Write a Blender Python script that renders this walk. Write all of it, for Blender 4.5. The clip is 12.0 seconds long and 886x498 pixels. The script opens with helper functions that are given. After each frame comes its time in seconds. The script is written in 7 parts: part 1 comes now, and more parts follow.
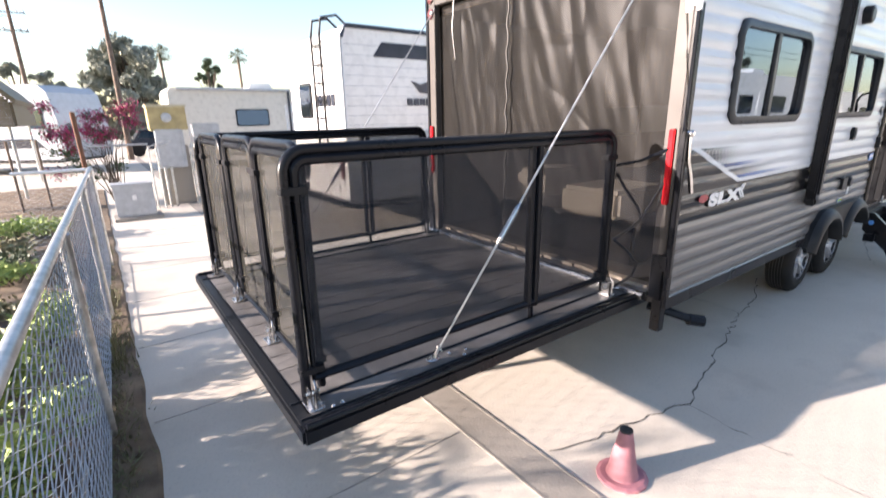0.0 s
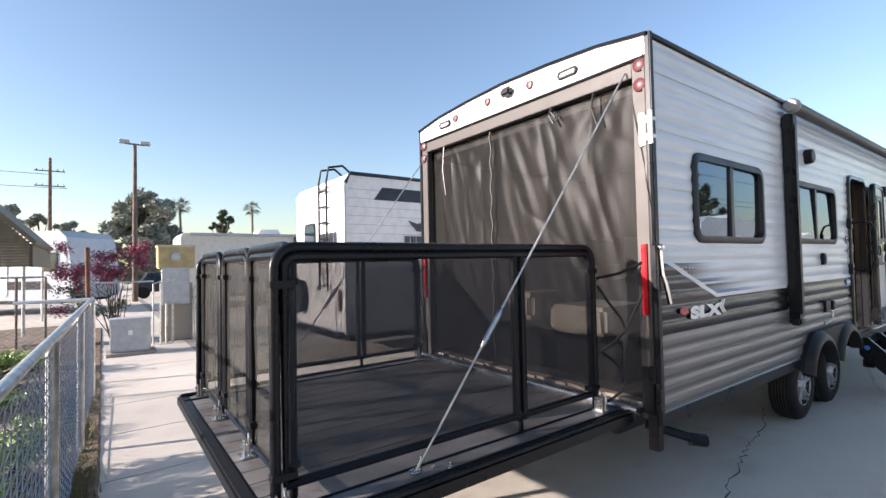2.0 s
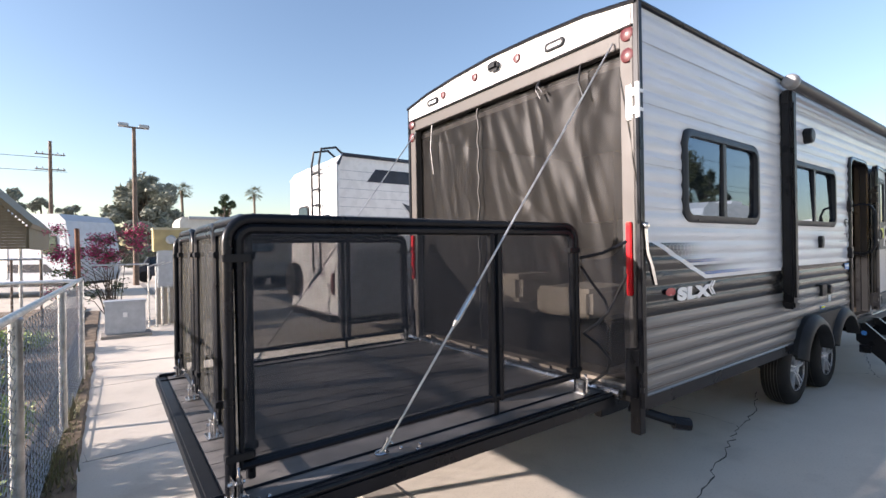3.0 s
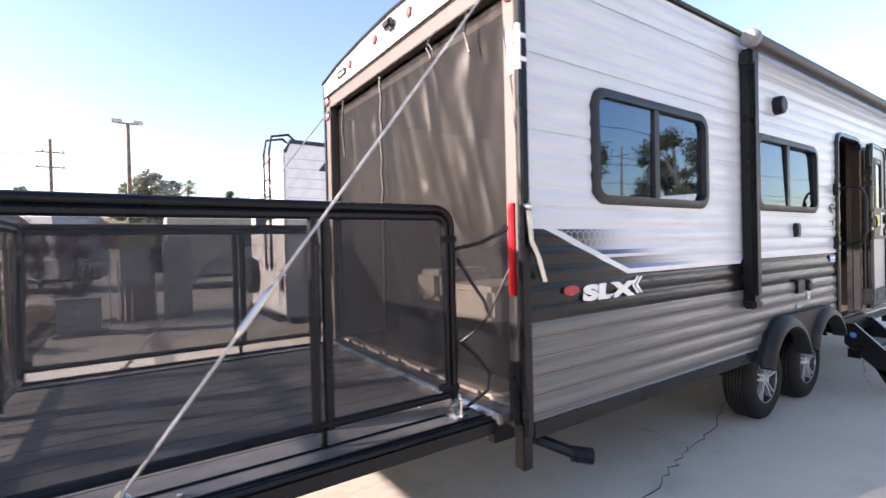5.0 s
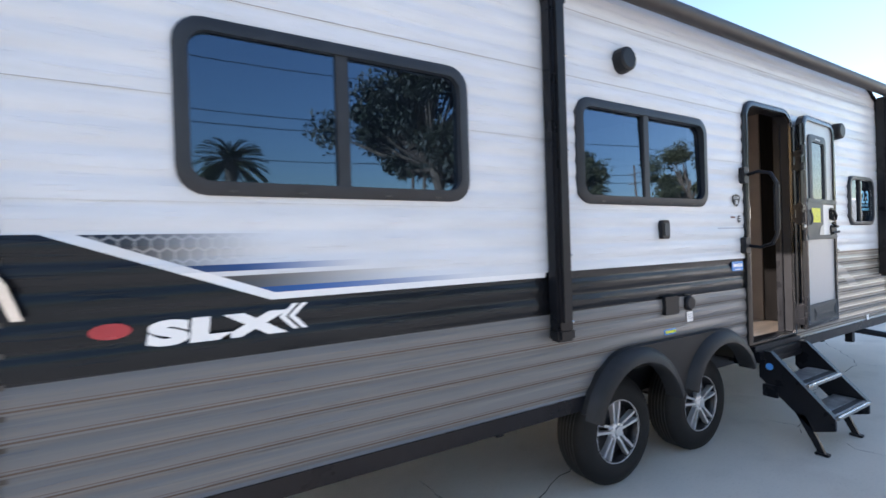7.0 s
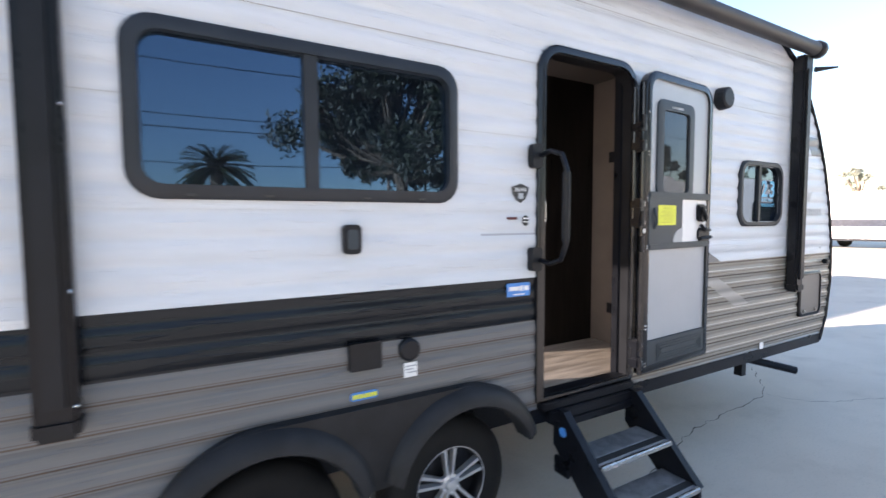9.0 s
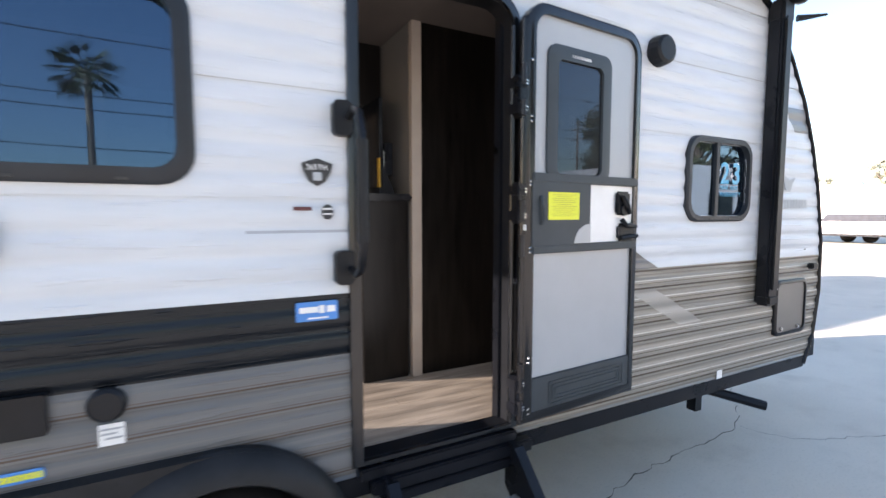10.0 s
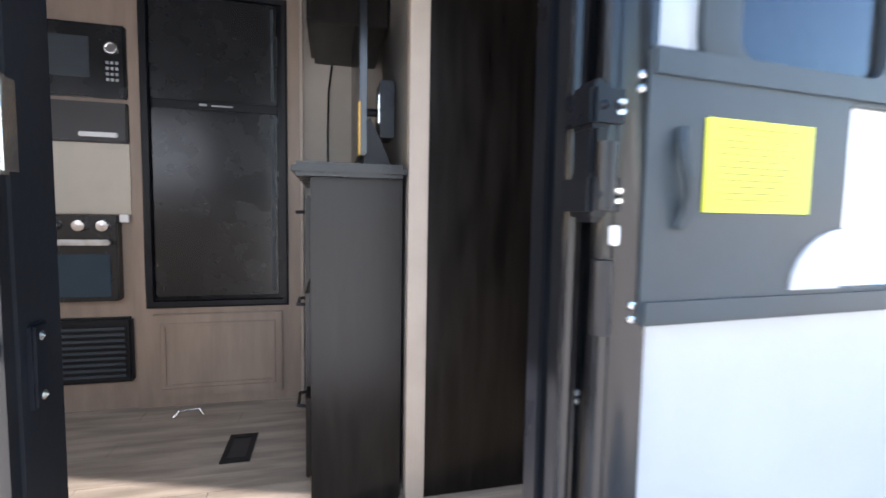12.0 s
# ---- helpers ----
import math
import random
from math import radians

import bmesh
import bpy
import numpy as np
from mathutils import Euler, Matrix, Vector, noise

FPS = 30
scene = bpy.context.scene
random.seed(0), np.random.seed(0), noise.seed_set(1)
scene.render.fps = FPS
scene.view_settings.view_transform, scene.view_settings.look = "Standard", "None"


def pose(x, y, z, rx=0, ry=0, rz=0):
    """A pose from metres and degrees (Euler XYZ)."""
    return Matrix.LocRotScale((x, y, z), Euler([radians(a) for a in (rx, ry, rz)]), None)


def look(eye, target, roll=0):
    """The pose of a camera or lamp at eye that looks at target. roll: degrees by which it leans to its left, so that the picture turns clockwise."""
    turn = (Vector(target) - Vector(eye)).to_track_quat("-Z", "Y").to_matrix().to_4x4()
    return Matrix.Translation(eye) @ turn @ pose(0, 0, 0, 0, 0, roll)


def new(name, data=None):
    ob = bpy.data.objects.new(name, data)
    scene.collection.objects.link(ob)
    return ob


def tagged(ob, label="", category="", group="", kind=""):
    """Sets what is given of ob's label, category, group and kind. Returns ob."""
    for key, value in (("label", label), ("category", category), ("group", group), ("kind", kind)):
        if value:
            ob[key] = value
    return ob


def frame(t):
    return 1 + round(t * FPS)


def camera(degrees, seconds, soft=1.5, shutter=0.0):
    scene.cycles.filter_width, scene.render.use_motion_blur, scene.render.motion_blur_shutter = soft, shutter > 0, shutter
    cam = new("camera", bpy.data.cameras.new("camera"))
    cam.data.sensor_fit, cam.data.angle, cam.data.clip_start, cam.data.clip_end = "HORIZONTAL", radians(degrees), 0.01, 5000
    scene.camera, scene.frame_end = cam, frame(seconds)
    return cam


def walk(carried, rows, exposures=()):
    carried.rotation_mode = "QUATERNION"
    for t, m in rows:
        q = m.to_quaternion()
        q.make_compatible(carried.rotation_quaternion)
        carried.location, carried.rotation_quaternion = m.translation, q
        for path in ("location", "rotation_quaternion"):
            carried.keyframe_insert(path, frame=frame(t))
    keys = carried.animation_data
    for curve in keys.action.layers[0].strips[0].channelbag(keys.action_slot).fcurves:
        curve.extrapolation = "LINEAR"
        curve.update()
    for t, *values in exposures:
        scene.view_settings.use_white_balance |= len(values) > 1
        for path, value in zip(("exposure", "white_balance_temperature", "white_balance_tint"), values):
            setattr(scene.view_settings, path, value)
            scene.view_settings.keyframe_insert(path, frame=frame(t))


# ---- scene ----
cam = camera(87.4, 12.0, shutter=0.4)
PATH = [
    (0, (-0.139, 0.045, 1.807), (0.99, 1.602, 1.257), -1.0),
    (0.5, (-0.175, -0.027, 1.756), (0.995, 1.578, 1.524), -1.1),
    (1, (-0.183, -0.07, 1.699), (0.999, 1.543, 1.684), -1.2),
    (1.5, (-0.157, -0.094, 1.652), (1.026, 1.518, 1.711), -1.2),
    (2, (-0.149, -0.094, 1.623), (1.034, 1.517, 1.682), -1.2),
    (2.5, (-0.061, -0.118, 1.599), (1.118, 1.497, 1.624), -1.1),
    (4.5, (0.611, -0.074, 1.515), (1.751, 1.569, 1.496), -0.9),
    (5, (1.06, -0.156, 1.522), (2.182, 1.5, 1.504), -1.3),
    (5.5, (1.521, -0.154, 1.532), (2.626, 1.514, 1.507), -1.3),
    (6, (2.04, -0.207, 1.52), (3.13, 1.47, 1.492), -1.5),
    (6.5, (2.566, -0.342, 1.523), (3.62, 1.357, 1.502), -1.6),
    (7, (3.09, -0.397, 1.514), (4.105, 1.326, 1.505), -1.8),
    (9, (5.19, -0.38, 1.655), (6.185, 1.35, 1.532), -0.3),
    (9.5, (5.762, -0.27, 1.66), (6.733, 1.472, 1.519), -0.1),
    (10, (6.314, -0.186, 1.648), (7.245, 1.577, 1.494), 0.0),
    (10.5, (6.724, 0.037, 1.637), (7.619, 1.818, 1.475), 0.2),
    (11, (6.98, 0.306, 1.614), (7.808, 2.122, 1.471), 0.6),
    (11.5, (7.168, 0.588, 1.62), (7.836, 2.463, 1.472), 0.5),
    (12, (7.162, 0.845, 1.612), (7.641, 2.774, 1.462), 1.0),
]
walk(cam, [(t, look(eye, target, roll)) for t, eye, target, roll in PATH],
     exposures=[(0.0, 2.06, 6500, 20), (0.5, 1.88, 6500, 23), (1.0, 1.70, 6350, 20), (1.5, 1.46, 6200, 18), (2.5, 1.46, 6250, 18), (4.5, 2.06, 6600, 25), (5.5, 2.26, 6450, 25), (7.0, 2.22, 6150, 19),
                (9.0, 2.38, 6450, 20), (10.0, 2.46, 6500, 19), (10.5, 2.56, 6500, 18), (11.0, 2.74, 6350, 18), (11.5, 2.98, 6200, 16), (12.0, 3.60, 6000, 16)])

# ---- world and sun ----
SUN_AZ, SUN_EL = -71.0, 15.0
world = bpy.data.worlds.new("world")
scene.world = world
world.use_nodes = True
wn = world.node_tree
sky = wn.nodes.new("ShaderNodeTexSky")
sky.sky_type, sky.sun_disc = "NISHITA", False
sky.sun_elevation, sky.sun_rotation = radians(SUN_EL), radians(SUN_AZ)
sky.air_density, sky.dust_density, sky.ozone_density = 1.15, 0.8, 1.8
wn.links.new(sky.outputs[0], wn.nodes["Background"].inputs[0])
wn.nodes["Background"].inputs[1].default_value = 0.092
sun = new("sun", bpy.data.lights.new("sun", "SUN"))
sun.data.energy, sun.data.angle, sun.data.color = 5.0, radians(0.6), (1.0, 0.90, 0.78)
a, e = radians(SUN_AZ), radians(SUN_EL)
SUN_DIR = Vector((math.sin(a) * math.cos(e), math.cos(a) * math.cos(e), math.sin(e)))
sun.matrix_world = look((-40, 10, 25), Vector((-40, 10, 25)) - SUN_DIR)


# daylight that comes in by the entry door and the side window
for name, at, wide, high_, watts in (("door_daylight", (7.17, 1.56, 1.65), 0.62, 1.6, 0.75), ("window_daylight", (5.68, 1.53, 2.03), 1.1, 0.45, 0.6), ("window_daylight", (3.72, 1.53, 2.04), 1.1, 0.45, 0.3)):
    opening = new(name, bpy.data.lights.new(name, "AREA"))
    opening.data.shape, opening.data.size, opening.data.size_y, opening.data.energy, opening.data.color = "RECTANGLE", wide, high_, watts, (0.93, 0.96, 1.0)
    opening.matrix_world = pose(*at, 90, 0, 0)


# ---- material helpers ----
class Nodes:
    """A material under construction."""

    def __init__(self, name):
        self.mat = bpy.data.materials.new(name)
        self.mat.use_nodes = True
        self.tree = self.mat.node_tree
        self.bsdf = self.tree.nodes["Principled BSDF"]

    def add(self, kind, **values):
        node = self.tree.nodes.new(kind)
        for key, value in values.items():
            node.inputs[key].default_value = value
        return node

    def put(self, value, socket):
        if isinstance(value, bpy.types.NodeSocket):
            self.tree.links.new(value, socket)
        else:
            socket.default_value = value

    def math(self, op, a, b=0.0):
        node = self.tree.nodes.new("ShaderNodeMath")
        node.operation = op
        self.put(a, node.inputs[0])
        self.put(b, node.inputs[1])
        return node.outputs[0]

    def step(self, value, low, high):
        """0 below low, 1 above high."""
        node = self.tree.nodes.new("ShaderNodeMapRange")
        node.interpolation_type = "SMOOTHSTEP"
        self.put(value, node.inputs[0])
        node.inputs[1].default_value, node.inputs[2].default_value = low, high
        return node.outputs[0]

    def mix(self, factor, a, b):
        node = self.tree.nodes.new("ShaderNodeMix")
        node.data_type = "RGBA"
        self.put(factor, node.inputs[0])
        self.put((*a, 1) if isinstance(a, tuple) else a, node.inputs[6])
        self.put((*b, 1) if isinstance(b, tuple) else b, node.inputs[7])
        return node.outputs[2]

    def coords(self, kind="Object", scale=(1, 1, 1)):
        tex = self.tree.nodes.new("ShaderNodeTexCoord")
        mapping = self.tree.nodes.new("ShaderNodeMapping")
        mapping.inputs["Scale"].default_value = scale
        self.tree.links.new(tex.outputs[kind], mapping.inputs[0])
        return mapping.outputs[0]

    def noise(self, scale, detail=4.0, stretch=(1, 1, 1), rough=0.55):
        node = self.add("ShaderNodeTexNoise", Scale=scale, Detail=detail, Roughness=rough)
        self.tree.links.new(self.coords("Object", stretch), node.inputs["Vector"])
        return node.outputs[0]

    def bump(self, height, strength, distance):
        node = self.add("ShaderNodeBump", Strength=strength, Distance=distance)
        self.put(height, node.inputs["Height"])
        self.tree.links.new(node.outputs[0], self.bsdf.inputs["Normal"])

    def finish(self, color, rough, metal=0.0, **more):
        self.put((*color, 1) if isinstance(color, tuple) else color, self.bsdf.inputs["Base Color"])
        self.put(rough, self.bsdf.inputs["Roughness"])
        self.bsdf.inputs["Metallic"].default_value = metal
        for key, value in more.items():
            self.bsdf.inputs[key].default_value = value
        return self.mat


def plain(name, color, rough=0.5, metal=0.0, vary=0.15, scale=6.0, grain=90.0, bump=0.08, stretch=(1, 1, 1), **more):
    """A surface of one colour with stains, grain and fine relief."""
    n = Nodes(name)
    large, fine = n.noise(scale, 5, stretch), n.noise(grain, 3, stretch)
    dark = tuple(c * (1 - vary) for c in color)
    light = tuple(min(1, c * (1 + vary)) for c in color)
    base = n.mix(n.step(large, 0.3, 0.7), dark, light)
    base = n.mix(n.math("MULTIPLY", n.step(fine, 0.45, 0.75), vary * 0.8), base, tuple(c * 0.6 for c in color))
    n.bump(fine, bump, 0.004)
    r = n.math("ADD", n.math("MULTIPLY", n.math("SUBTRACT", large, 0.5), 0.25), rough)
    return n.finish(base, r, metal, **more)


def mesh_screen(name, color, clear, rough=0.5, gloss=0.11):
    """Woven screen fabric: part of the light passes straight through."""
    n = Nodes(name)
    n.finish(n.mix(n.step(n.noise(5, 4), 0.3, 0.7), color, tuple(c * 1.35 for c in color)), rough, 0.0, **{"Specular IOR Level": gloss})
    n.bump(n.noise(300, 2), 0.1, 0.002)
    through_ = n.tree.nodes.new("ShaderNodeBsdfTransparent")
    both = n.tree.nodes.new("ShaderNodeMixShader")
    n.put(clear, both.inputs[0])
    n.tree.links.new(n.bsdf.outputs[0], both.inputs[1])
    n.tree.links.new(through_.outputs[0], both.inputs[2])
    n.tree.links.new(both.outputs[0], n.tree.nodes["Material Output"].inputs[0])
    return n.mat


# ---- materials ----
def concrete_material(name, base, dirt):
    n = Nodes(name)
    large, mid, fine = n.noise(0.35, 6), n.noise(2.2, 6), n.noise(60, 3)
    color = n.mix(n.step(large, 0.3, 0.72), tuple(c * 0.86 for c in base), tuple(c * 1.1 for c in base))
    color = n.mix(n.math("MULTIPLY", n.step(mid, 0.5, 0.8), 0.5), color, dirt)
    color = n.mix(n.math("MULTIPLY", n.step(fine, 0.5, 0.8), 0.35), color, tuple(c * 0.55 for c in base))
    n.bump(n.math("ADD", fine, n.math("MULTIPLY", mid, 0.6)), 0.25, 0.006)
    return n.finish(color, n.math("ADD", n.math("MULTIPLY", mid, 0.2), 0.72))


def siding_material():
    """Painted corrugated aluminium: white above, a dark band and printed chevrons, grey pinstriped ribs below."""
    n = Nodes("painted_siding")
    pos = n.tree.nodes.new("ShaderNodeNewGeometry")
    sep = n.tree.nodes.new("ShaderNodeSeparateXYZ")
    n.tree.links.new(pos.outputs["Position"], sep.inputs[0])
    x, z = sep.outputs[0], sep.outputs[2]
    m = n.math
    low = lambda v, edge: m("LESS_THAN", v, edge)
    high = lambda v, edge: m("GREATER_THAN", v, edge)
    both = lambda *vs: vs[0] if len(vs) == 1 else m("MULTIPLY", vs[0], both(*vs[1:]))
    faint = n.noise(7, 5, (0.3, 1, 2))
    white = n.mix(n.step(faint, 0.3, 0.75), (0.555, 0.58, 0.61), (0.615, 0.64, 0.67))
    # lower ribs: grey with thin brown stripes
    f = m("FRACT", m("DIVIDE", m("SUBTRACT", z, 0.59), 0.0925))
    streak = n.noise(9, 4, (0.12, 1, 6))
    grey = n.mix(n.step(f, 0.1, 0.95), (0.150, 0.147, 0.147), (0.115, 0.114, 0.115))
    grey = n.mix(m("MULTIPLY", n.step(streak, 0.45, 0.7), 0.5), grey, (0.185, 0.165, 0.145))
    grey = n.mix(both(high(f, 0.08), low(f, 0.15)), grey, (0.10, 0.075, 0.06))
    grey = n.mix(both(high(f, 0.22), low(f, 0.26)), grey, (0.12, 0.10, 0.09))
    dark = n.mix(n.step(n.noise(5, 4, (0.15, 1, 5)), 0.35, 0.7), (0.004, 0.0047, 0.0064), (0.0095, 0.0092, 0.0105))
    taupe = n.mix(n.step(n.noise(6, 4, (0.2, 1, 9)), 0.35, 0.65), (0.10, 0.088, 0.075), (0.22, 0.20, 0.17))
    front = n.step(x, 7.3, 7.7)
    band = n.mix(front, dark, taupe)
    color = n.mix(low(z, 1.36), white, band)
    color = n.mix(low(z, 1.135), color, grey)
    lines = n.mix(n.step(f, 0.1, 0.9), (0.30, 0.275, 0.235), (0.215, 0.195, 0.165))
    lines = n.mix(m("MULTIPLY", n.step(streak, 0.42, 0.65), 0.45), lines, (0.17, 0.15, 0.12))
    lines = n.mix(both(high(f, 0.14), low(f, 0.25)), lines, (0.095, 0.075, 0.058))
    lines = n.mix(both(high(f, 0.44), low(f, 0.49)), lines, (0.12, 0.10, 0.08))
    lines = n.mix(both(high(f, 0.60), low(f, 0.66)), lines, (0.46, 0.43, 0.38))
    color = n.mix(both(front, low(z, 1.36)), color, lines)
    # pale chevrons in the band towards the front
    v1 = m("ADD", m("MULTIPLY", x, 1.0), m("MULTIPLY", z, 1.9))
    color = n.mix(both(front, high(v1, 10.62), low(v1, 10.82), low(z, 1.25), high(z, 1.03)), color, (0.31, 0.29, 0.26))
    color = n.mix(both(front, low(v1, 11.05), high(z, 1.36), low(z, 1.46)), color, (0.16, 0.15, 0.14))
    v2 = m("SUBTRACT", x, m("MULTIPLY", m("SUBTRACT", z, 2.2), -0.9))
    color = n.mix(both(high(x, 9.62), high(z, 2.17), low(z, 2.32), high(v2, 9.72)), color, (0.20, 0.20, 0.20))
    # the rear wedge and its fading bars
    L = m("SUBTRACT", m("DIVIDE", m("SUBTRACT", x, 2.744), 0.663), m("DIVIDE", m("SUBTRACT", 1.59, z), 0.252))
    color = n.mix(both(low(z, 1.59), high(z, 1.30), low(L, 0.0)), color, dark)
    right = both(high(L, 0.13), low(x, 4.8))
    # honeycomb print: two offset lattices, the nearer centre wins
    def lattice(shift):
        px = m("SUBTRACT", m("FRACT", m("ADD", m("DIVIDE", x, 0.046), shift)), 0.5)
        pz = m("MULTIPLY", m("SUBTRACT", m("FRACT", m("ADD", m("DIVIDE", z, 0.046 * 1.732), shift)), 0.5), 1.732)
        return m("ABSOLUTE", px), m("ABSOLUTE", pz), m("ADD", m("MULTIPLY", px, px), m("MULTIPLY", pz, pz))

    ax, az, ad = lattice(0.0)
    bx, bz, bd = lattice(0.5)
    first = m("LESS_THAN", ad, bd)
    pick = lambda u, v: m("ADD", m("MULTIPLY", first, u), m("MULTIPLY", m("SUBTRACT", 1.0, first), v))
    qx, qz = pick(ax, bx), pick(az, bz)
    rim_ = m("MAXIMUM", qx, m("ADD", m("MULTIPLY", qx, 0.5), m("MULTIPLY", qz, 0.866)))
    ink = n.mix(n.step(x, 2.85, 3.35), (0.012, 0.016, 0.024), (0.16, 0.165, 0.17))
    cell = n.mix(m("MULTIPLY", n.step(rim_, 0.40, 0.46), 0.6), ink, (0.34, 0.34, 0.34))
    fade1 = m("SUBTRACT", 1.0, n.step(x, 2.95, 3.5))
    color = n.mix(both(right, high(z, 1.475), low(z, 1.588), fade1), color, cell)
    blue = n.mix(n.step(x, 3.0, 3.7), (0.012, 0.03, 0.085), (0.02, 0.09, 0.30))
    color = n.mix(both(right, high(z, 1.45), low(z, 1.475), m("SUBTRACT", 1.0, n.step(x, 3.3, 3.85))), color, blue)
    fade2 = m("SUBTRACT", 1.0, n.step(x, 3.3, 4.2))
    color = n.mix(both(right, high(z, 1.385), low(z, 1.432), fade2), color, n.mix(n.step(x, 3.0, 4.0), (0.018, 0.02, 0.026), (0.22, 0.22, 0.22)))
    color = n.mix(both(right, high(z, 1.362), low(z, 1.385), m("SUBTRACT", 1.0, n.step(x, 3.5, 4.5))), color, blue)
    color = n.mix(both(high(L, 0.0), low(x, 4.8), high(z, 1.335), low(z, 1.362)), color, (0.72, 0.73, 0.74))
    color = n.mix(both(high(L, 0.0), low(L, 0.13), high(z, 1.335), low(z, 1.45)), color, (0.72, 0.73, 0.74))
    # thin grey line beside the door
    color = n.mix(both(high(x, 6.45), low(x, 6.8), high(z, 1.580), low(z, 1.590)), color, (0.38, 0.39, 0.41))
    dirt = n.noise(1.6, 6, (0.6, 1, 2.2))
    color = n.mix(m("MULTIPLY", n.step(dirt, 0.55, 0.85), 0.03), color, (0.30, 0.27, 0.24))
    n.bump(m("ADD", m("MULTIPLY", n.step(n.noise(24, 2, (0.16, 1, 1.9)), 0.58, 0.70), 1.0), m("MULTIPLY", n.noise(9, 2, (0.05, 1, 1.7)), 0.9)), 0.34, 0.007)
    return n.finish(color, m("ADD", m("MULTIPLY", streak, 0.10), 0.20), 0.0, **{"Coat Weight": 0.06, "Coat Roughness": 0.08, "Specular IOR Level": 0.29, "Specular Tint": (0.72, 0.86, 1.0, 1)})


SIDING = siding_material()
CONCRETE = concrete_material("concrete", (0.59, 0.53, 0.45), (0.38, 0.33, 0.275))
SWALE = concrete_material("gutter_concrete", (0.30, 0.27, 0.235), (0.16, 0.14, 0.12))
CRACK = plain("crack_dirt", (0.085, 0.075, 0.065), 0.95)
DIRT = plain("dry_dirt", (0.16, 0.115, 0.075), 0.95, vary=0.4, scale=5, grain=40, bump=0.6)
BLACK = plain("black_powder_coat", (0.0065, 0.0075, 0.0105), 0.30, vary=0.2, bump=0.05, **{"Specular IOR Level": 0.22})
BLACK_PLASTIC = plain("black_plastic", (0.010, 0.011, 0.0135), 0.42, vary=0.2, bump=0.06, **{"Specular IOR Level": 0.22})
WINDOW_RIM = plain("slate_window_rim", (0.021, 0.025, 0.031), 0.42, vary=0.15, bump=0.05, **{"Specular IOR Level": 0.3})
BLACK_GLOSS = plain("glossy_black_extrusion", (0.008, 0.009, 0.011), 0.2, vary=0.2, bump=0.04, **{"Specular IOR Level": 0.5})
HATCH = plain("taupe_hatch_panel", (0.17, 0.155, 0.14), 0.4, vary=0.08)
FENDER = plain("dark_fender_plastic", (0.017, 0.018, 0.020), 0.5, vary=0.25, bump=0.12, **{"Specular IOR Level": 0.22})
RUBBER = plain("tyre_rubber", (0.008, 0.008, 0.0085), 0.7, vary=0.3, bump=0.15, **{"Specular IOR Level": 0.25})
CHROME = plain("bright_steel", (0.62, 0.61, 0.60), 0.25, 1.0, vary=0.12)
ALLOY = plain("machined_alloy", (0.60, 0.60, 0.62), 0.34, 0.6, vary=0.1)
DARK_ALLOY = plain("dark_alloy", (0.022, 0.022, 0.025), 0.35, 0.6)
GALV = plain("galvanised_steel", (0.50, 0.50, 0.49), 0.42, 0.85, vary=0.25, scale=14)
BEIGE = plain("beige_rear_panel", (0.055, 0.048, 0.043), 0.55, vary=0.08)
WHITE = plain("white_gelcoat", (0.76, 0.75, 0.73), 0.28, vary=0.02)
WHITE_PLASTIC = plain("white_plastic", (0.76, 0.76, 0.75), 0.4, vary=0.04)
RED_LENS = plain("red_lens", (0.50, 0.015, 0.02), 0.18, vary=0.1, bump=0.02)
RED_DULL = plain("faded_red_lens", (0.09, 0.018, 0.02), 0.4, vary=0.1)
DECK = plain("black_deck_boards", (0.15, 0.139, 0.13), 0.5, vary=0.35, scale=4, grain=140, bump=0.35)
CURTAIN = mesh_screen("vinyl_curtain", (0.0130, 0.0120, 0.0112), 0.34, 0.40, 0.13)
SCREEN = mesh_screen("rail_screen", (0.033, 0.034, 0.039), 0.56, 0.55)
GATE_SCREEN = mesh_screen("gate_screen", (0.030, 0.0295, 0.026), 0.40, 0.4, 0.2)
INNER = plain("inner_panelling", (0.20, 0.175, 0.15), 0.6, vary=0.1)
LAMINATE = plain("pale_wood_cabinet", (0.255, 0.195, 0.152), 0.5, vary=0.12, scale=3, stretch=(6, 6, 1))
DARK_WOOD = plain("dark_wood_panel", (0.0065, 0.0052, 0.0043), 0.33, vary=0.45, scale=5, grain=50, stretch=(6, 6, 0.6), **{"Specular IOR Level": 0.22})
PALE_TRIM = plain("pale_trim", (0.36, 0.30, 0.245), 0.5, vary=0.06)
PLANK = plain("vinyl_plank_floor", (0.355, 0.30, 0.24), 0.42, vary=0.3, scale=4, stretch=(0.7, 5, 1))
FRIDGE = plain("black_fridge_front", (0.011, 0.012, 0.0135), 0.26, vary=0.1, grain=300, bump=0.004)
DOOR_GREY = plain("door_grey_panel", (0.35, 0.37, 0.39), 0.35, vary=0.03)
DOOR_DARK = plain("door_dark_plastic", (0.044, 0.054, 0.062), 0.45, vary=0.1, **{"Specular IOR Level": 0.22})
YELLOW = plain("yellow_label", (0.72, 0.74, 0.03), 0.5, vary=0.03)
BLUE = plain("blue_label", (0.05, 0.22, 0.58), 0.4, vary=0.05)
INK = plain("dark_ink", (0.03, 0.03, 0.03), 0.5, vary=0.0)
CONE_PINK = plain("faded_pink_rubber", (0.40, 0.17, 0.19), 0.6, vary=0.2)
BARK = plain("bark", (0.12, 0.09, 0.065), 0.9, vary=0.4, scale=9, bump=0.6)
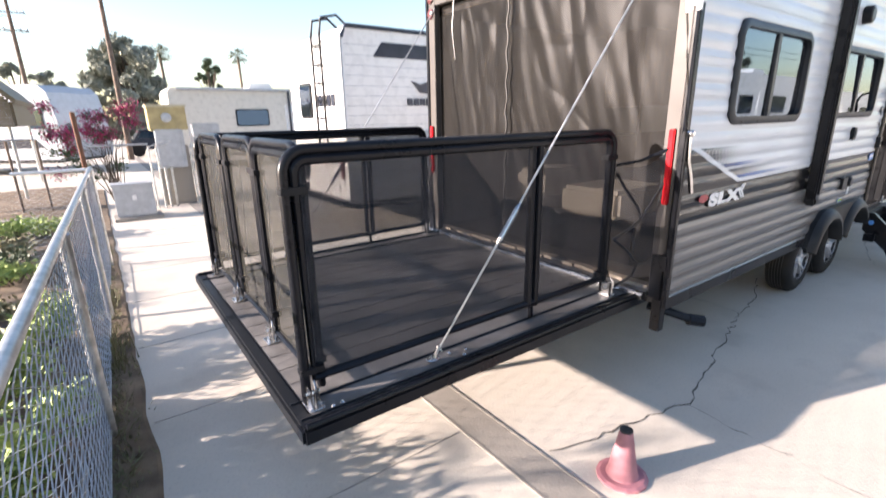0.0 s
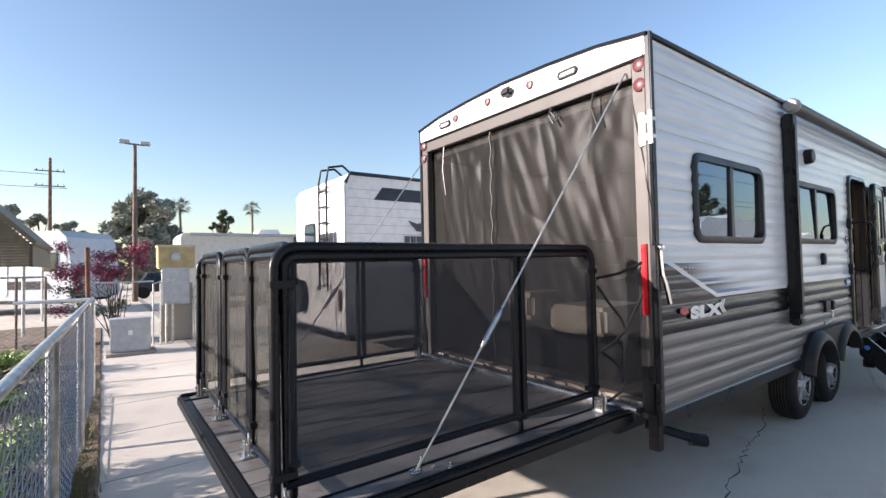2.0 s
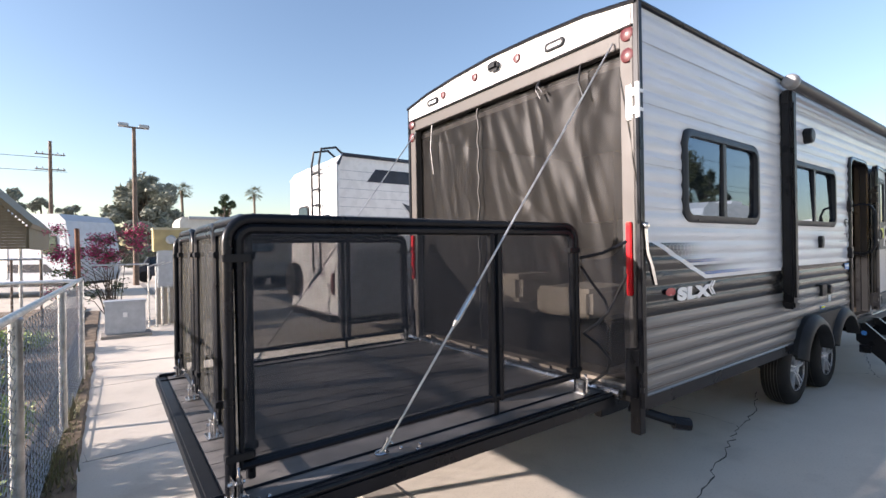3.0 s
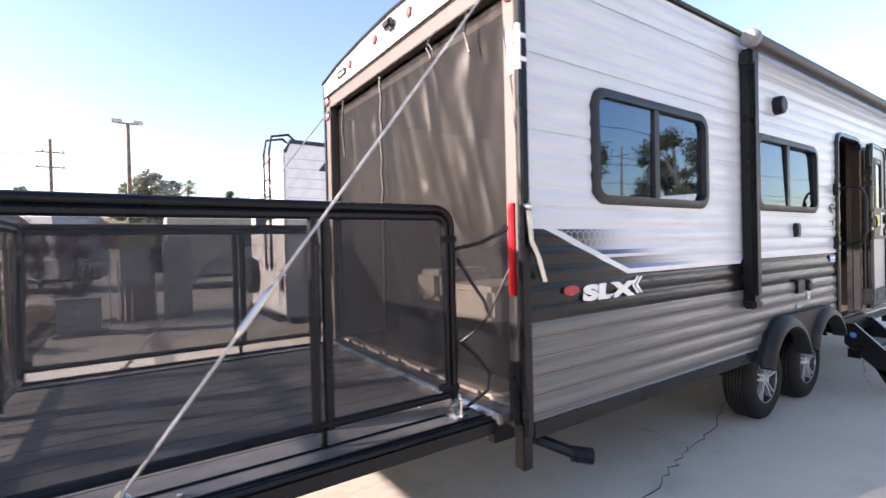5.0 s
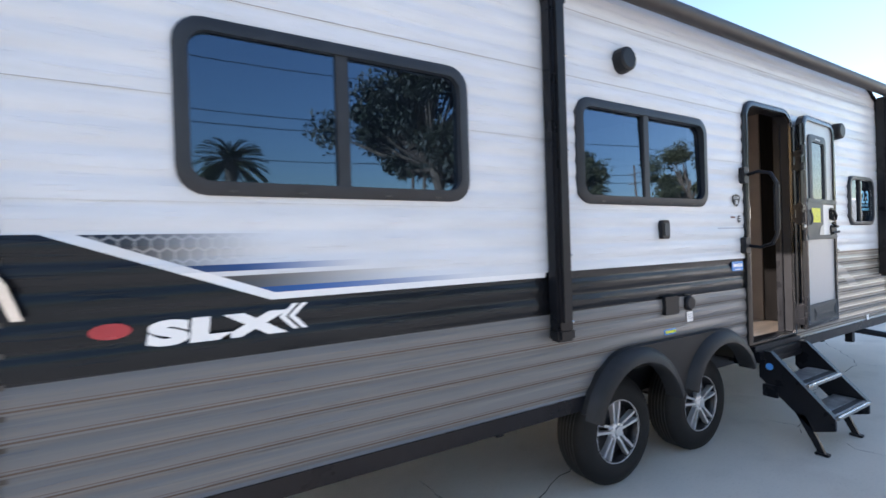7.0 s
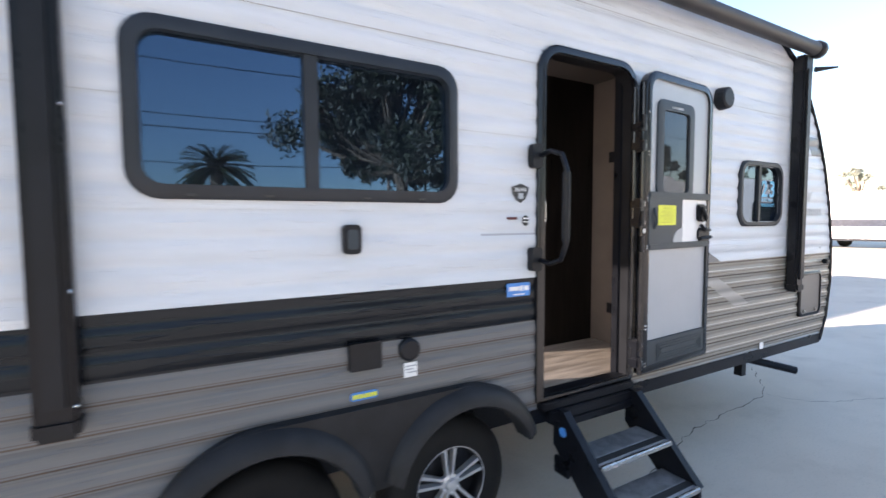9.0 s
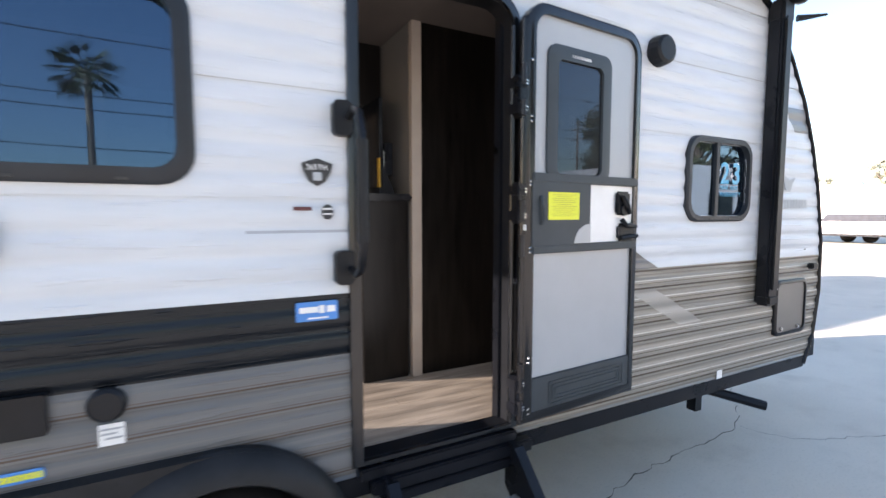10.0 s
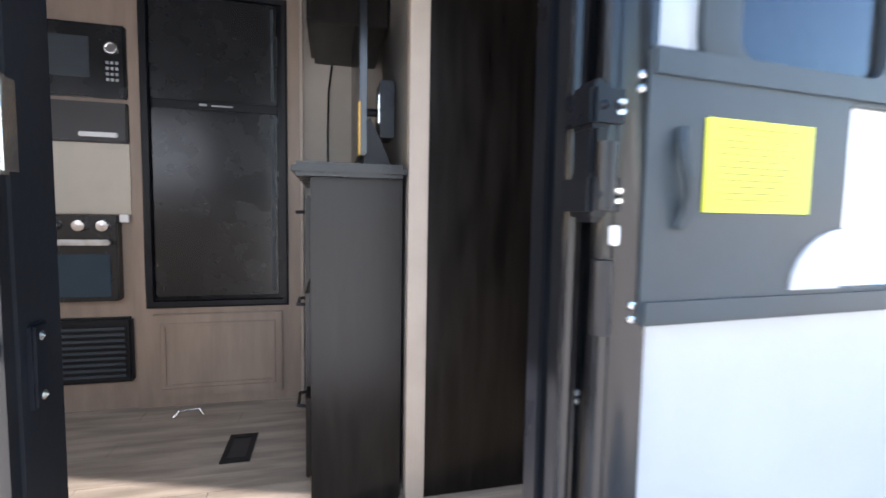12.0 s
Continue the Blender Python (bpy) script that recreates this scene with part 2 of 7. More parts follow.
PALM_BARK = plain("palm_bark", (0.17, 0.135, 0.10), 0.9, vary=0.35, scale=9, bump=0.6)
POLE = plain("weathered_pole", (0.14, 0.10, 0.075), 0.85, vary=0.3)
STUCCO = plain("pale_siding", (0.62, 0.60, 0.56), 0.6, vary=0.06)
# carport tan, darkened so that the gable's shade is in the colour
TAN_METAL = plain("shade_darkened_tan_metal", (0.15, 0.115, 0.065), 0.55, vary=0.15)
CREAM = plain("cream_metal", (0.47, 0.42, 0.29), 0.55, vary=0.12)
YELLOW_BOX = plain("yellow_cabinet", (0.36, 0.29, 0.14), 0.6, vary=0.15)
GREY_BOX = plain("grey_cabinet", (0.38, 0.40, 0.42), 0.5, vary=0.12)
CAR_DARK = plain("dark_car_paint", (0.03, 0.035, 0.05), 0.2)


def leaf_material(name, a, b):
    n = Nodes(name)
    geo = n.tree.nodes.new("ShaderNodeNewGeometry")
    color = n.mix(geo.outputs["Random Per Island"], a, b)
    return n.finish(color, 0.6, 0.0, **{"Transmission Weight": 0.0, "Subsurface Weight": 0.0})


LEAF = leaf_material("tree_leaves", (0.030, 0.050, 0.018), (0.085, 0.105, 0.04))
LEAF_DARK = leaf_material("dark_pine_leaves", (0.010, 0.016, 0.008), (0.034, 0.040, 0.020))
LEAF_OLIVE = leaf_material("olive_leaves", (0.022, 0.030, 0.010), (0.085, 0.088, 0.036))
# raised albedo carries the glow of sun through the leaves
LEAF_BRIGHT = leaf_material("sunlit_shrub_leaves", (0.14, 0.21, 0.045), (0.36, 0.42, 0.11))
LEAF_DRY = leaf_material("dry_shrub_leaves", (0.16, 0.13, 0.07), (0.20, 0.20, 0.09))
# air haze is put into this leaf colour: paler and greyer with distance
LEAF_HAZED = leaf_material("hazed_distant_leaves", (0.20, 0.205, 0.16), (0.33, 0.33, 0.26))
PALM_LEAF = leaf_material("palm_fronds", (0.045, 0.06, 0.022), (0.11, 0.11, 0.05))
FLOWER = leaf_material("magenta_blossom", (0.30, 0.012, 0.075), (0.52, 0.04, 0.15))


def glass_material(name, tint, ior, clear):
    n = Nodes(name)
    n.finish(tint, 0.02, 0.0, IOR=ior)
    n.bsdf.inputs["Specular Tint"].default_value = (0.40, 0.66, 1.0, 1)
    clearer = n.tree.nodes.new("ShaderNodeBsdfTransparent")
    both = n.tree.nodes.new("ShaderNodeMixShader")
    both.inputs[0].default_value = clear
    n.tree.links.new(n.bsdf.outputs[0], both.inputs[1])
    n.tree.links.new(clearer.outputs[0], both.inputs[2])
    n.tree.links.new(both.outputs[0], n.tree.nodes["Material Output"].inputs[0])
    return n.mat


GLASS = glass_material("tinted_glass", (0.004, 0.006, 0.010), 2.25, 0.16)
SMOKED = glass_material("smoked_glass", (0.02, 0.021, 0.022), 1.45, 0.1)


# ---- geometry helpers ----
ORIGIN = {}


def thing(name, base, label, category, group="", kind=""):
    ob = new(name)
    ob.location = base
    ORIGIN[ob] = Vector(base)
    return tagged(ob, label, category, group, kind)


def part(name, bm, material, parent=None, label="", smooth=False):
    me = bpy.data.meshes.new(name)
    bmesh.ops.recalc_face_normals(bm, faces=bm.faces)
    bm.to_mesh(me)
    bm.free()
    if smooth:
        for p in me.polygons:
            p.use_smooth = True
        me.set_sharp_from_angle(angle=radians(40))
    me.materials.append(material)
    ob = new(name, me)
    if parent is not None:
        ORIGIN[ob] = ORIGIN[parent]
        me.transform(Matrix.Translation(-ORIGIN[parent]))
        ob.parent = parent
    else:
        ORIGIN[ob] = Vector((0, 0, 0))
    if label:
        ob["label"] = label
    return ob


def structure(name, bm, material, label, category, smooth=False):
    return tagged(part(name, bm, material, None, smooth=smooth), label, category, kind="structure")


def box(bm, lo, hi, bevel=0.0):
    """An upright box between two corners, with its edges rounded off."""
    lo, hi = Vector(lo), Vector(hi)
    m = Matrix.Translation((lo + hi) / 2) @ Matrix.Diagonal((*(hi - lo), 1))
    got = bmesh.ops.create_cube(bm, size=1.0, matrix=m)
    if bevel:
        edges = {e for v in got["verts"] for e in v.link_edges}
        bmesh.ops.bevel(bm, geom=list(edges), offset=bevel, segments=2, affect="EDGES")
    return bm


def boxed(lo, hi, bevel=0.0):
    return box(bmesh.new(), lo, hi, bevel)


def tube(bm, points, radius, seg=10, closed=False):
    """A round bar along a line of points."""
    points = [Vector(p) for p in points]
    n = len(points)
    rings, side = [], None
    for i, p in enumerate(points):
        before = points[i - 1] if i or closed else p
        after = points[(i + 1) % n] if i < n - 1 or closed else p
        along = (after - before).normalized()
        if side is None:
            side = along.orthogonal().normalized()
        side = (side - along * side.dot(along)).normalized()
        up = along.cross(side)
        r = radius[i] if isinstance(radius, (list, tuple)) else radius
        rings.append([bm.verts.new(p + r * (math.cos(k * math.tau / seg) * side + math.sin(k * math.tau / seg) * up)) for k in range(seg)])
    for i in range(n if closed else n - 1):
        one, two = rings[i], rings[(i + 1) % n]
        for k in range(seg):
            bm.faces.new((one[k], one[(k + 1) % seg], two[(k + 1) % seg], two[k]))
    if not closed:
        bm.faces.new(rings[0]), bm.faces.new(rings[-1])
    return bm


def lathe(bm, profile, centre, axis, seg=28, caps=True):
    """A turned shape: (radius, distance along the axis) pairs."""
    axis = Vector(axis).normalized()
    side = axis.orthogonal().normalized()
    up = axis.cross(side)
    rings = []
    for r, d in profile:
        rings.append([bm.verts.new(Vector(centre) + axis * d + r * (math.cos(k * math.tau / seg) * side + math.sin(k * math.tau / seg) * up)) for k in range(seg)])
    for one, two in zip(rings, rings[1:]):
        for k in range(seg):
            bm.faces.new((one[k], one[(k + 1) % seg], two[(k + 1) % seg], two[k]))
    for ring, (r, d) in ((rings[0], profile[0]), (rings[-1], profile[-1])):
        if caps and r > 1e-4:
            bm.faces.new(ring)
    return bm


def rounded(u0, u1, v0, v1, r, n=5):
    """The outline of a rectangle with rounded corners."""
    out = []
    for cu, cv, start in ((u1 - r, v1 - r, 0), (u0 + r, v1 - r, 90), (u0 + r, v0 + r, 180), (u1 - r, v0 + r, 270)):
        for k in range(n + 1):
            t = radians(start + 90 * k / n)
            out.append((cu + r * math.cos(t), cv + r * math.sin(t)))
    return out


def prism(bm, outline, place, d0, d1):
    """A flat outline given thickness; place turns (u, v, d) into a point."""
    a = [bm.verts.new(place(u, v, d0)) for u, v in outline]
    b = [bm.verts.new(place(u, v, d1)) for u, v in outline]
    bm.faces.new(a), bm.faces.new(b)
    for i in range(len(a)):
        j = (i + 1) % len(a)
        bm.faces.new((a[i], a[j], b[j], b[i]))
    return bm


def ring(bm, outer, inner, place, d0, d1, lip=0.0):
    """A frame between two outlines of as many points."""
    loops = [[bm.verts.new(place(u, v, d)) for u, v in line] for line, d in ((outer, d0), (outer, d1 - lip), ([(o[0] * 0.7 + i[0] * 0.3, o[1] * 0.7 + i[1] * 0.3) for o, i in zip(outer, inner)], d1), (inner, d1), (inner, d0))]
    n = len(outer)
    for one, two in zip(loops, loops[1:] + loops[:1]):
        for k in range(n):
            bm.faces.new((one[k], one[(k + 1) % n], two[(k + 1) % n], two[k]))
    return bm


W = 1.45   # the trailer's near side
FAR = 4.0  # its far side
REAR = 2.6
side = lambda u, v, d: (u, W - d, v)        # on the near side, d metres proud of it
back = lambda u, v, d: (REAR - d, u, v)     # on the rear end

# ---- ground ----
bm = bmesh.new()
bmesh.ops.create_grid(bm, x_segments=2, y_segments=2, size=600, matrix=Matrix.Translation((0, 0, 0)))
structure("ground", bm, CONCRETE, "pale worn concrete lot with dirt stains and cracks", "ground")
bm = bmesh.new()
box(bm, (1.33, -8, -0.02), (1.55, 30, 0.004))
structure("trim_gutter", bm, SWALE, "darker grey concrete drainage strip set into the lot", "gutter")
bm = bmesh.new()
for k in range(16):
    y = 1.9 + 1.22 * k
    box(bm, (-0.15, y, -0.02), (1.33, y + 0.005, 0.003))
for x0 in (1.318, 1.545):
    box(bm, (x0, -8, -0.02), (x0 + 0.014, 30, 0.006))
structure("trim_joints", bm, SWALE, "dark joints between the concrete slabs", "joint")


def crack(points, width):
    """A ragged crack along the ground."""
    rnd = random.Random(int(points[0][0] * 100))
    bm = bmesh.new()
    line = []
    for (ax, ay), (bx, by) in zip(points, points[1:]):
        n = max(3, int(math.hypot(bx - ax, by - ay) / 0.07))
        for k in range(n):
            t = k / n
            line.append((ax + (bx - ax) * t + rnd.uniform(-0.022, 0.022), ay + (by - ay) * t + rnd.uniform(-0.022, 0.022), width * rnd.uniform(0.35, 1.3)))
    line.append((*points[-1], 0.001))
    rows = [(bm.verts.new((x, y - w / 2, 0.003)), bm.verts.new((x + w * 0.4, y + w / 2, 0.003))) for x, y, w in line]
    for a, b in zip(rows, rows[1:]):
        bm.faces.new((a[0], b[0], b[1], a[1]))
    structure("trim_crack", bm, CRACK, "dark irregular crack in the concrete", "crack")


crack([(1.62, 1.45), (2.1, 1.34), (2.64, 1.235), (3.1, 1.33), (3.53, 1.44), (4.0, 1.55), (4.42, 1.64), (4.45, 1.95), (4.44, 2.3)], 0.011)
crack([(2.64, 1.235), (2.59, 0.95), (2.62, 0.64), (2.55, 0.39), (2.7, -0.4), (2.5, -1.4)], 0.010)
crack([(4.42, 1.64), (4.88, 1.70), (5.6, 1.95)], 0.01)
crack([(7.2, 1.3), (7.65, 1.46), (8.2, 1.6), (8.76, 1.74), (9.4, 1.78), (9.96, 1.82), (10.4, 2.1), (10.8, 2.4), (11.2, 2.7)], 0.009)
crack([(7.3, 0.5), (7.2, 0.95), (7.38, 1.25), (7.3, 1.6)], 0.008)
crack([(9.96, 1.82), (10.1, 1.5), (11.0, 1.1)], 0.006)
bm = bmesh.new()
bmesh.ops.create_grid(bm, x_segments=10, y_segments=120, size=0.5, matrix=Matrix.Translation((-0.33, 7, 0.0)) @ Matrix.Diagonal((0.36, 18, 1, 1)))
for v in bm.verts:
    v.co.z = 0.006 + 0.018 * (noise.noise(v.co * 5) + 0.4) if abs(v.co.x + 0.33) < 0.16 else -0.01
    v.co.x += 0.03 * noise.noise(Vector((0, v.co.y * 2, 0)))
structure("trim_dirt_strip", bm, DIRT, "strip of dry brown dirt along the fence foot", "dirt")
bm = bmesh.new()
bmesh.ops.create_grid(bm, x_segments=50, y_segments=90, size=0.5, matrix=Matrix.Translation((-3.4, 6, 0.0)) @ Matrix.Diagonal((5.8, 22, 1, 1)))
for v in bm.verts:
    v.co.z = 0.06 + 0.05 * noise.noise(v.co * 0.9)
structure("trim_planting_bed", bm, DIRT, "brown soil planting bed behind the fence", "soil")

# ---- the trailer ----
trailer = thing("travel_trailer", (6.4, 2.7, 0), "white and grey corrugated aluminium travel trailer, patio ramp folded down", "trailer")
OPENINGS = [(3.113, 4.329, 1.723, 2.355), (5.05, 6.315, 1.732, 2.335), (8.66, 9.26, 1.60, 2.075)]
HOLES = [(a + 0.035, b - 0.035, c + 0.035, d - 0.035) for a, b, c, d in OPENINGS] + [(6.825, 7.51, 0.60, 2.515)] + [(5.455 - w, 6.34 + w, 0.60, top_z) for w, top_z in ((0.33, 0.70), (0.29, 0.745), (0.22, 0.79))]
FRONT = [(0.60, 10.02), (0.80, 10.12), (1.10, 10.17), (1.45, 10.16), (1.80, 10.08), (2.08, 9.98), (2.35, 9.85), (2.62, 9.66), (2.85, 9.43), (3.03, 9.10)]
ROOF = 3.03


def front_at(z):
    """How far forward the nose reaches at a height."""
    for (z0, x0), (z1, x1) in zip(FRONT, FRONT[1:]):
        if z <= z1:
            return x0 + (x1 - x0) * (z - z0) / (z1 - z0)
    return FRONT[-1][1]


def rib(z):
    """The outward wave of the corrugated skin at a height."""
    pitch = 0.0925
    f = ((z - 0.59) / pitch) % 1.0
    depth = 0.0075 if z < 1.36 else 0.0062
    return depth * (math.sin(math.pi * min(1.0, f / 0.8)) ** 0.7 if f < 0.8 else -0.25 * math.sin(math.pi * (f - 0.8) / 0.2))


def wall_strip(y, z0, z1, out, holes):
    """One sheet of corrugated siding, with its openings, standing at y and facing out (-1 or 1)."""
    bm = bmesh.new()
    cuts = sorted({REAR + 0.012, 4.0, 5.0, 7.0, 8.2, 9.0, *(h for hole in holes for h in hole[:2])})
    rows = sorted({round(z0 + (z1 - z0) * k / round((z1 - z0) / 0.0115), 5) for k in range(round((z1 - z0) / 0.0115) + 1)} | {h for hole in holes for h in hole[2:] if z0 < h < z1})
    grid = {}
    for i, z in enumerate(rows):
        lap = 0.004 if i == 0 else 0.0
        end = front_at(z)
        for j, x in enumerate(cuts + [None]):
            px = end if x is None else min(x, end - 0.05 + 0.01 * j / len(cuts))
            grid[i, j] = bm.verts.new((px, y + out * (rib(z) + lap), z))
    for i in range(len(rows) - 1):
        for j in range(len(cuts)):
            zc = (rows[i] + rows[i + 1]) / 2
            xc = (cuts[j] + (cuts[j + 1] if j + 1 < len(cuts) else front_at(zc))) / 2
            if any(a < xc < b and c < zc < d for a, b, c, d in holes):
                continue
            bm.faces.new((grid[i, j], grid[i, j + 1], grid[i + 1, j + 1], grid[i + 1, j]))
    return bm


SEAMS = [0.66, 0.96, 1.33, 1.70, 2.07, 2.44, 2.81, ROOF]
for z0, z1 in zip(SEAMS, SEAMS[1:]):
    part("siding_panel", wall_strip(W, z0, z1, -1, HOLES), SIDING, trailer, smooth=True)
    part("siding_panel", wall_strip(FAR, z0, z1, 1, []), SIDING, trailer, smooth=True)
# inner skins, floor, roof, nose
bm = bmesh.new()
for x0, x1, z0, z1 in ((2.66, 3.148, 0.66, 3.0), (3.148, 4.294, 0.66, 1.758), (3.148, 4.294, 2.32, 3.0), (4.294, 4.98, 0.66, 3.0), (4.98, 5.085, 0.91, 3.0), (5.085, 6.28, 0.91, 1.767), (5.085, 6.28, 2.30, 3.0), (6.28, 6.80, 0.91, 3.0), (6.80, 6.825, 0.66, 3.0), (6.825, 7.51, 2.515, 3.0), (7.51, 8.695, 0.66, 3.0), (8.695, 9.225, 0.66, 1.635), (8.695, 9.225, 2.04, 3.0), (9.225, 9.4, 0.66, 2.8)):
    part("inner_lining", boxed((x0, W + 0.012, z0), (x1, W + 0.045, z1)), INNER, trailer, "beige inner wall lining")
part("inner_lining", boxed((2.66, FAR - 0.045, 0.66), (9.4, FAR - 0.012, 3.0)), INNER, trailer, "beige inner wall lining")
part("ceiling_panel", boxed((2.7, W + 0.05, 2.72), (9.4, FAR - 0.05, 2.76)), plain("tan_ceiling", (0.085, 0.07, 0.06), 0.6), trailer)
for x0, x1, y0 in ((2.64, 4.98, W + 0.012), (4.98, 6.80, W + 0.345), (6.80, 10.0, W + 0.012)):
    part("underside", boxed((x0, y0, 0.60), (x1, FAR - 0.012, 0.665), 0.004), BLACK_PLASTIC, trailer)
bm = bmesh.new()
for k in range(24):
    for j in range(6):
        x0, y0 = 2.70 + 1.22 * j - 0.4 * (k % 3), W + 0.05 + 0.104 * k
        if y0 < W + 0.34 and x0 < 6.80 and x0 + 1.22 > 4.98:
            if x0 + 1.219 > 6.82:
                box(bm, (6.80, y0 + 0.001, 0.667), (x0 + 1.219, y0 + 0.103, 0.690))
            continue
        box(bm, (max(2.68, x0 + 0.001), y0 + 0.001, 0.667), (min(9.4, x0 + 1.219), y0 + 0.103, 0.690))
part("plank_floor", bm, PLANK, trailer, "pale wood-look vinyl plank floor")
bm = bmesh.new()
top = [(W - 0.012, ROOF), (W + 0.35, ROOF + 0.055), (W + 0.8, ROOF + 0.085), ((W + FAR) / 2, ROOF + 0.10), (FAR - 0.8, ROOF + 0.085), (FAR - 0.35, ROOF + 0.055), (FAR + 0.012, ROOF)]
rows = [[bm.verts.new((x, y, z + dz)) for y, z in top] for x, dz in ((REAR - 0.01, 0.0), (6.0, 0.0), (9.08, 0.0))]
low_row = [[bm.verts.new((x, y, z - 0.03)) for y, z in top] for x in (REAR - 0.01, 9.08)]
for a, b in zip(rows, rows[1:]):
    for k in range(len(top) - 1):
        bm.faces.new((a[k], a[k + 1], b[k + 1], b[k]))
for k in range(len(top) - 1):
    bm.faces.new((rows[0][k], rows[0][k + 1], low_row[0][k + 1], low_row[0][k]))
part("roof", bm, WHITE, trailer, "white crowned roof membrane", smooth=True)
bm = bmesh.new()
rows = [[bm.verts.new((x, y, z)) for y in (W, W + 0.02, FAR - 0.02, FAR)] for z, x in FRONT]
for a, b in zip(rows, rows[1:]):
    for k in range(3):
        bm.faces.new((a[k], a[k + 1], b[k + 1], b[k]))
part("front_cap", bm, WHITE, trailer, "smooth white nose")
part("front_edge_trim", tube(bmesh.new(), [(x, W - 0.006, z) for z, x in FRONT], 0.014, 8), BLACK, trailer)
part("bulkhead", boxed((9.4, W + 0.05, 0.67), (9.44, FAR - 0.05, 2.7)), INNER, trailer)
for x0, x1 in ((REAR + 0.05, 5.08), (6.70, 10.03)):
    part("skirt_rail", boxed((x0, W - 0.006, 0.575), (x1, W + 0.05, 0.662), 0.006), BLACK, trailer, "dark lower edge rail")
bm = bmesh.new()
for y in (W + 0.35, FAR - 0.45):
    box(bm, (2.7, y, 0.42), (11.0, y + 0.06, 0.60), 0.004)
for x in (3.2, 4.6, 7.2, 8.6):
    box(bm, (x, W + 0.2, 0.46), (x + 0.05, FAR - 0.2, 0.55))
part("chassis_frame", bm, BLACK, trailer)
part("roof_edge_trim", tube(bmesh.new(), [(REAR, W - 0.008, ROOF), (6.0, W - 0.008, ROOF), (9.08, W - 0.008, ROOF), (9.43, W - 0.008, 2.86)], 0.020, 8), BLACK, trailer, "dark gutter rail")

# ---- rear end ----
part("rear_jamb", boxed((REAR, W, 0.62), (REAR + 0.06, W + 0.105, 2.93), 0.004), BEIGE, trailer, "beige rear door surround")
part("rear_jamb", boxed((REAR, FAR - 0.105, 0.62), (REAR + 0.06, FAR, 2.93), 0.004), BEIGE, trailer, "beige rear door surround")
part("rear_header", boxed((REAR + 0.001, W + 0.105, 2.79), (REAR + 0.06, FAR - 0.105, 2.90), 0.004), BEIGE, trailer)
bm = bmesh.new()
arch = [(W + 0.005, 2.895)] + [(y, z) for y, z in top] + [(FAR - 0.005, 2.895)]
arch = [(max(W + 0.005, min(FAR - 0.005, y)), z - 0.004) for y, z in arch]
prism(bm, arch, back, -0.05, 0.012)
part("rear_cap", bm, WHITE, trailer, "white arched rear cap")
bm = bmesh.new()
tube(bm, [(REAR - 0.018, y, z) for y, z in top], 0.013, 8)
tube(bm, [(REAR - 0.015, W + 0.01, 2.895), (REAR - 0.015, FAR - 0.01, 2.895)], 0.009, 6)
part("rear_cap_trim", bm, BLACK, trailer)
for y in (W - 0.006, FAR + 0.006):
    bm = bmesh.new()
    box(bm, (REAR - 0.012, y - 0.020, 0.60), (REAR + 0.034, y + 0.020, ROOF + 0.02), 0.006)
    part("corner_trim", bm, BLACK, trailer, "black aluminium corner trim")
bm = bmesh.new()
box(bm, (REAR - 0.012, W + 0.012, 0.95), (REAR - 0.002, W + 0.03, ROOF - 0.02), 0.003)
part("corner_moulding", bm, BEIGE, trailer)
for y0 in (W + 0.05, FAR - 0.05):
    for z in (2.745, 2.875):
        part("tail_light", lathe(bmesh.new(), [(0.0, 0.022), (0.025, 0.020), (0.042, 0.012), (0.046, 0.0)], (REAR - 0.001, y0, z - 0.02), (-1, 0, 0), 20), RED_DULL, trailer, "round dull red tail light", True)
    lens = boxed((REAR - 0.03, y0 - 0.018, 1.27), (REAR - 0.001, y0 + 0.018, 1.715), 0.006)
    part("brake_light", lens, RED_LENS, trailer, "tall bright red brake light")
for y, z in ((2.42, 3.02), (2.92, 3.03), (3.38, 3.005)):
    part("clearance_light", lathe(bmesh.new(), [(0.0, 0.02), (0.03, 0.016), (0.038, 0.0)], (REAR - 0.012, y, z), (-1, 0, 0), 18), RED_DULL, trailer, "", True)
bm = boxed((REAR - 0.07, 2.60, 2.995), (REAR - 0.012, 2.72, 3.07), 0.02)
part("rear_camera", bm, BLACK_PLASTIC, trailer, "black rear-view camera housing")
for y in (2.05, 3.55):
    line = rounded(y - 0.09, y + 0.09, 2.955, 3.02, 0.03)
    part("loading_light", ring(bmesh.new(), line, rounded(y - 0.07, y + 0.07, 2.972, 3.003, 0.015), back, 0.010, 0.03, 0.006), BLACK_PLASTIC, trailer)
    part("lamp_lens", prism(bmesh.new(), rounded(y - 0.072, y + 0.072, 2.97, 3.005, 0.015), back, 0.010, 0.02), WHITE_PLASTIC, trailer)

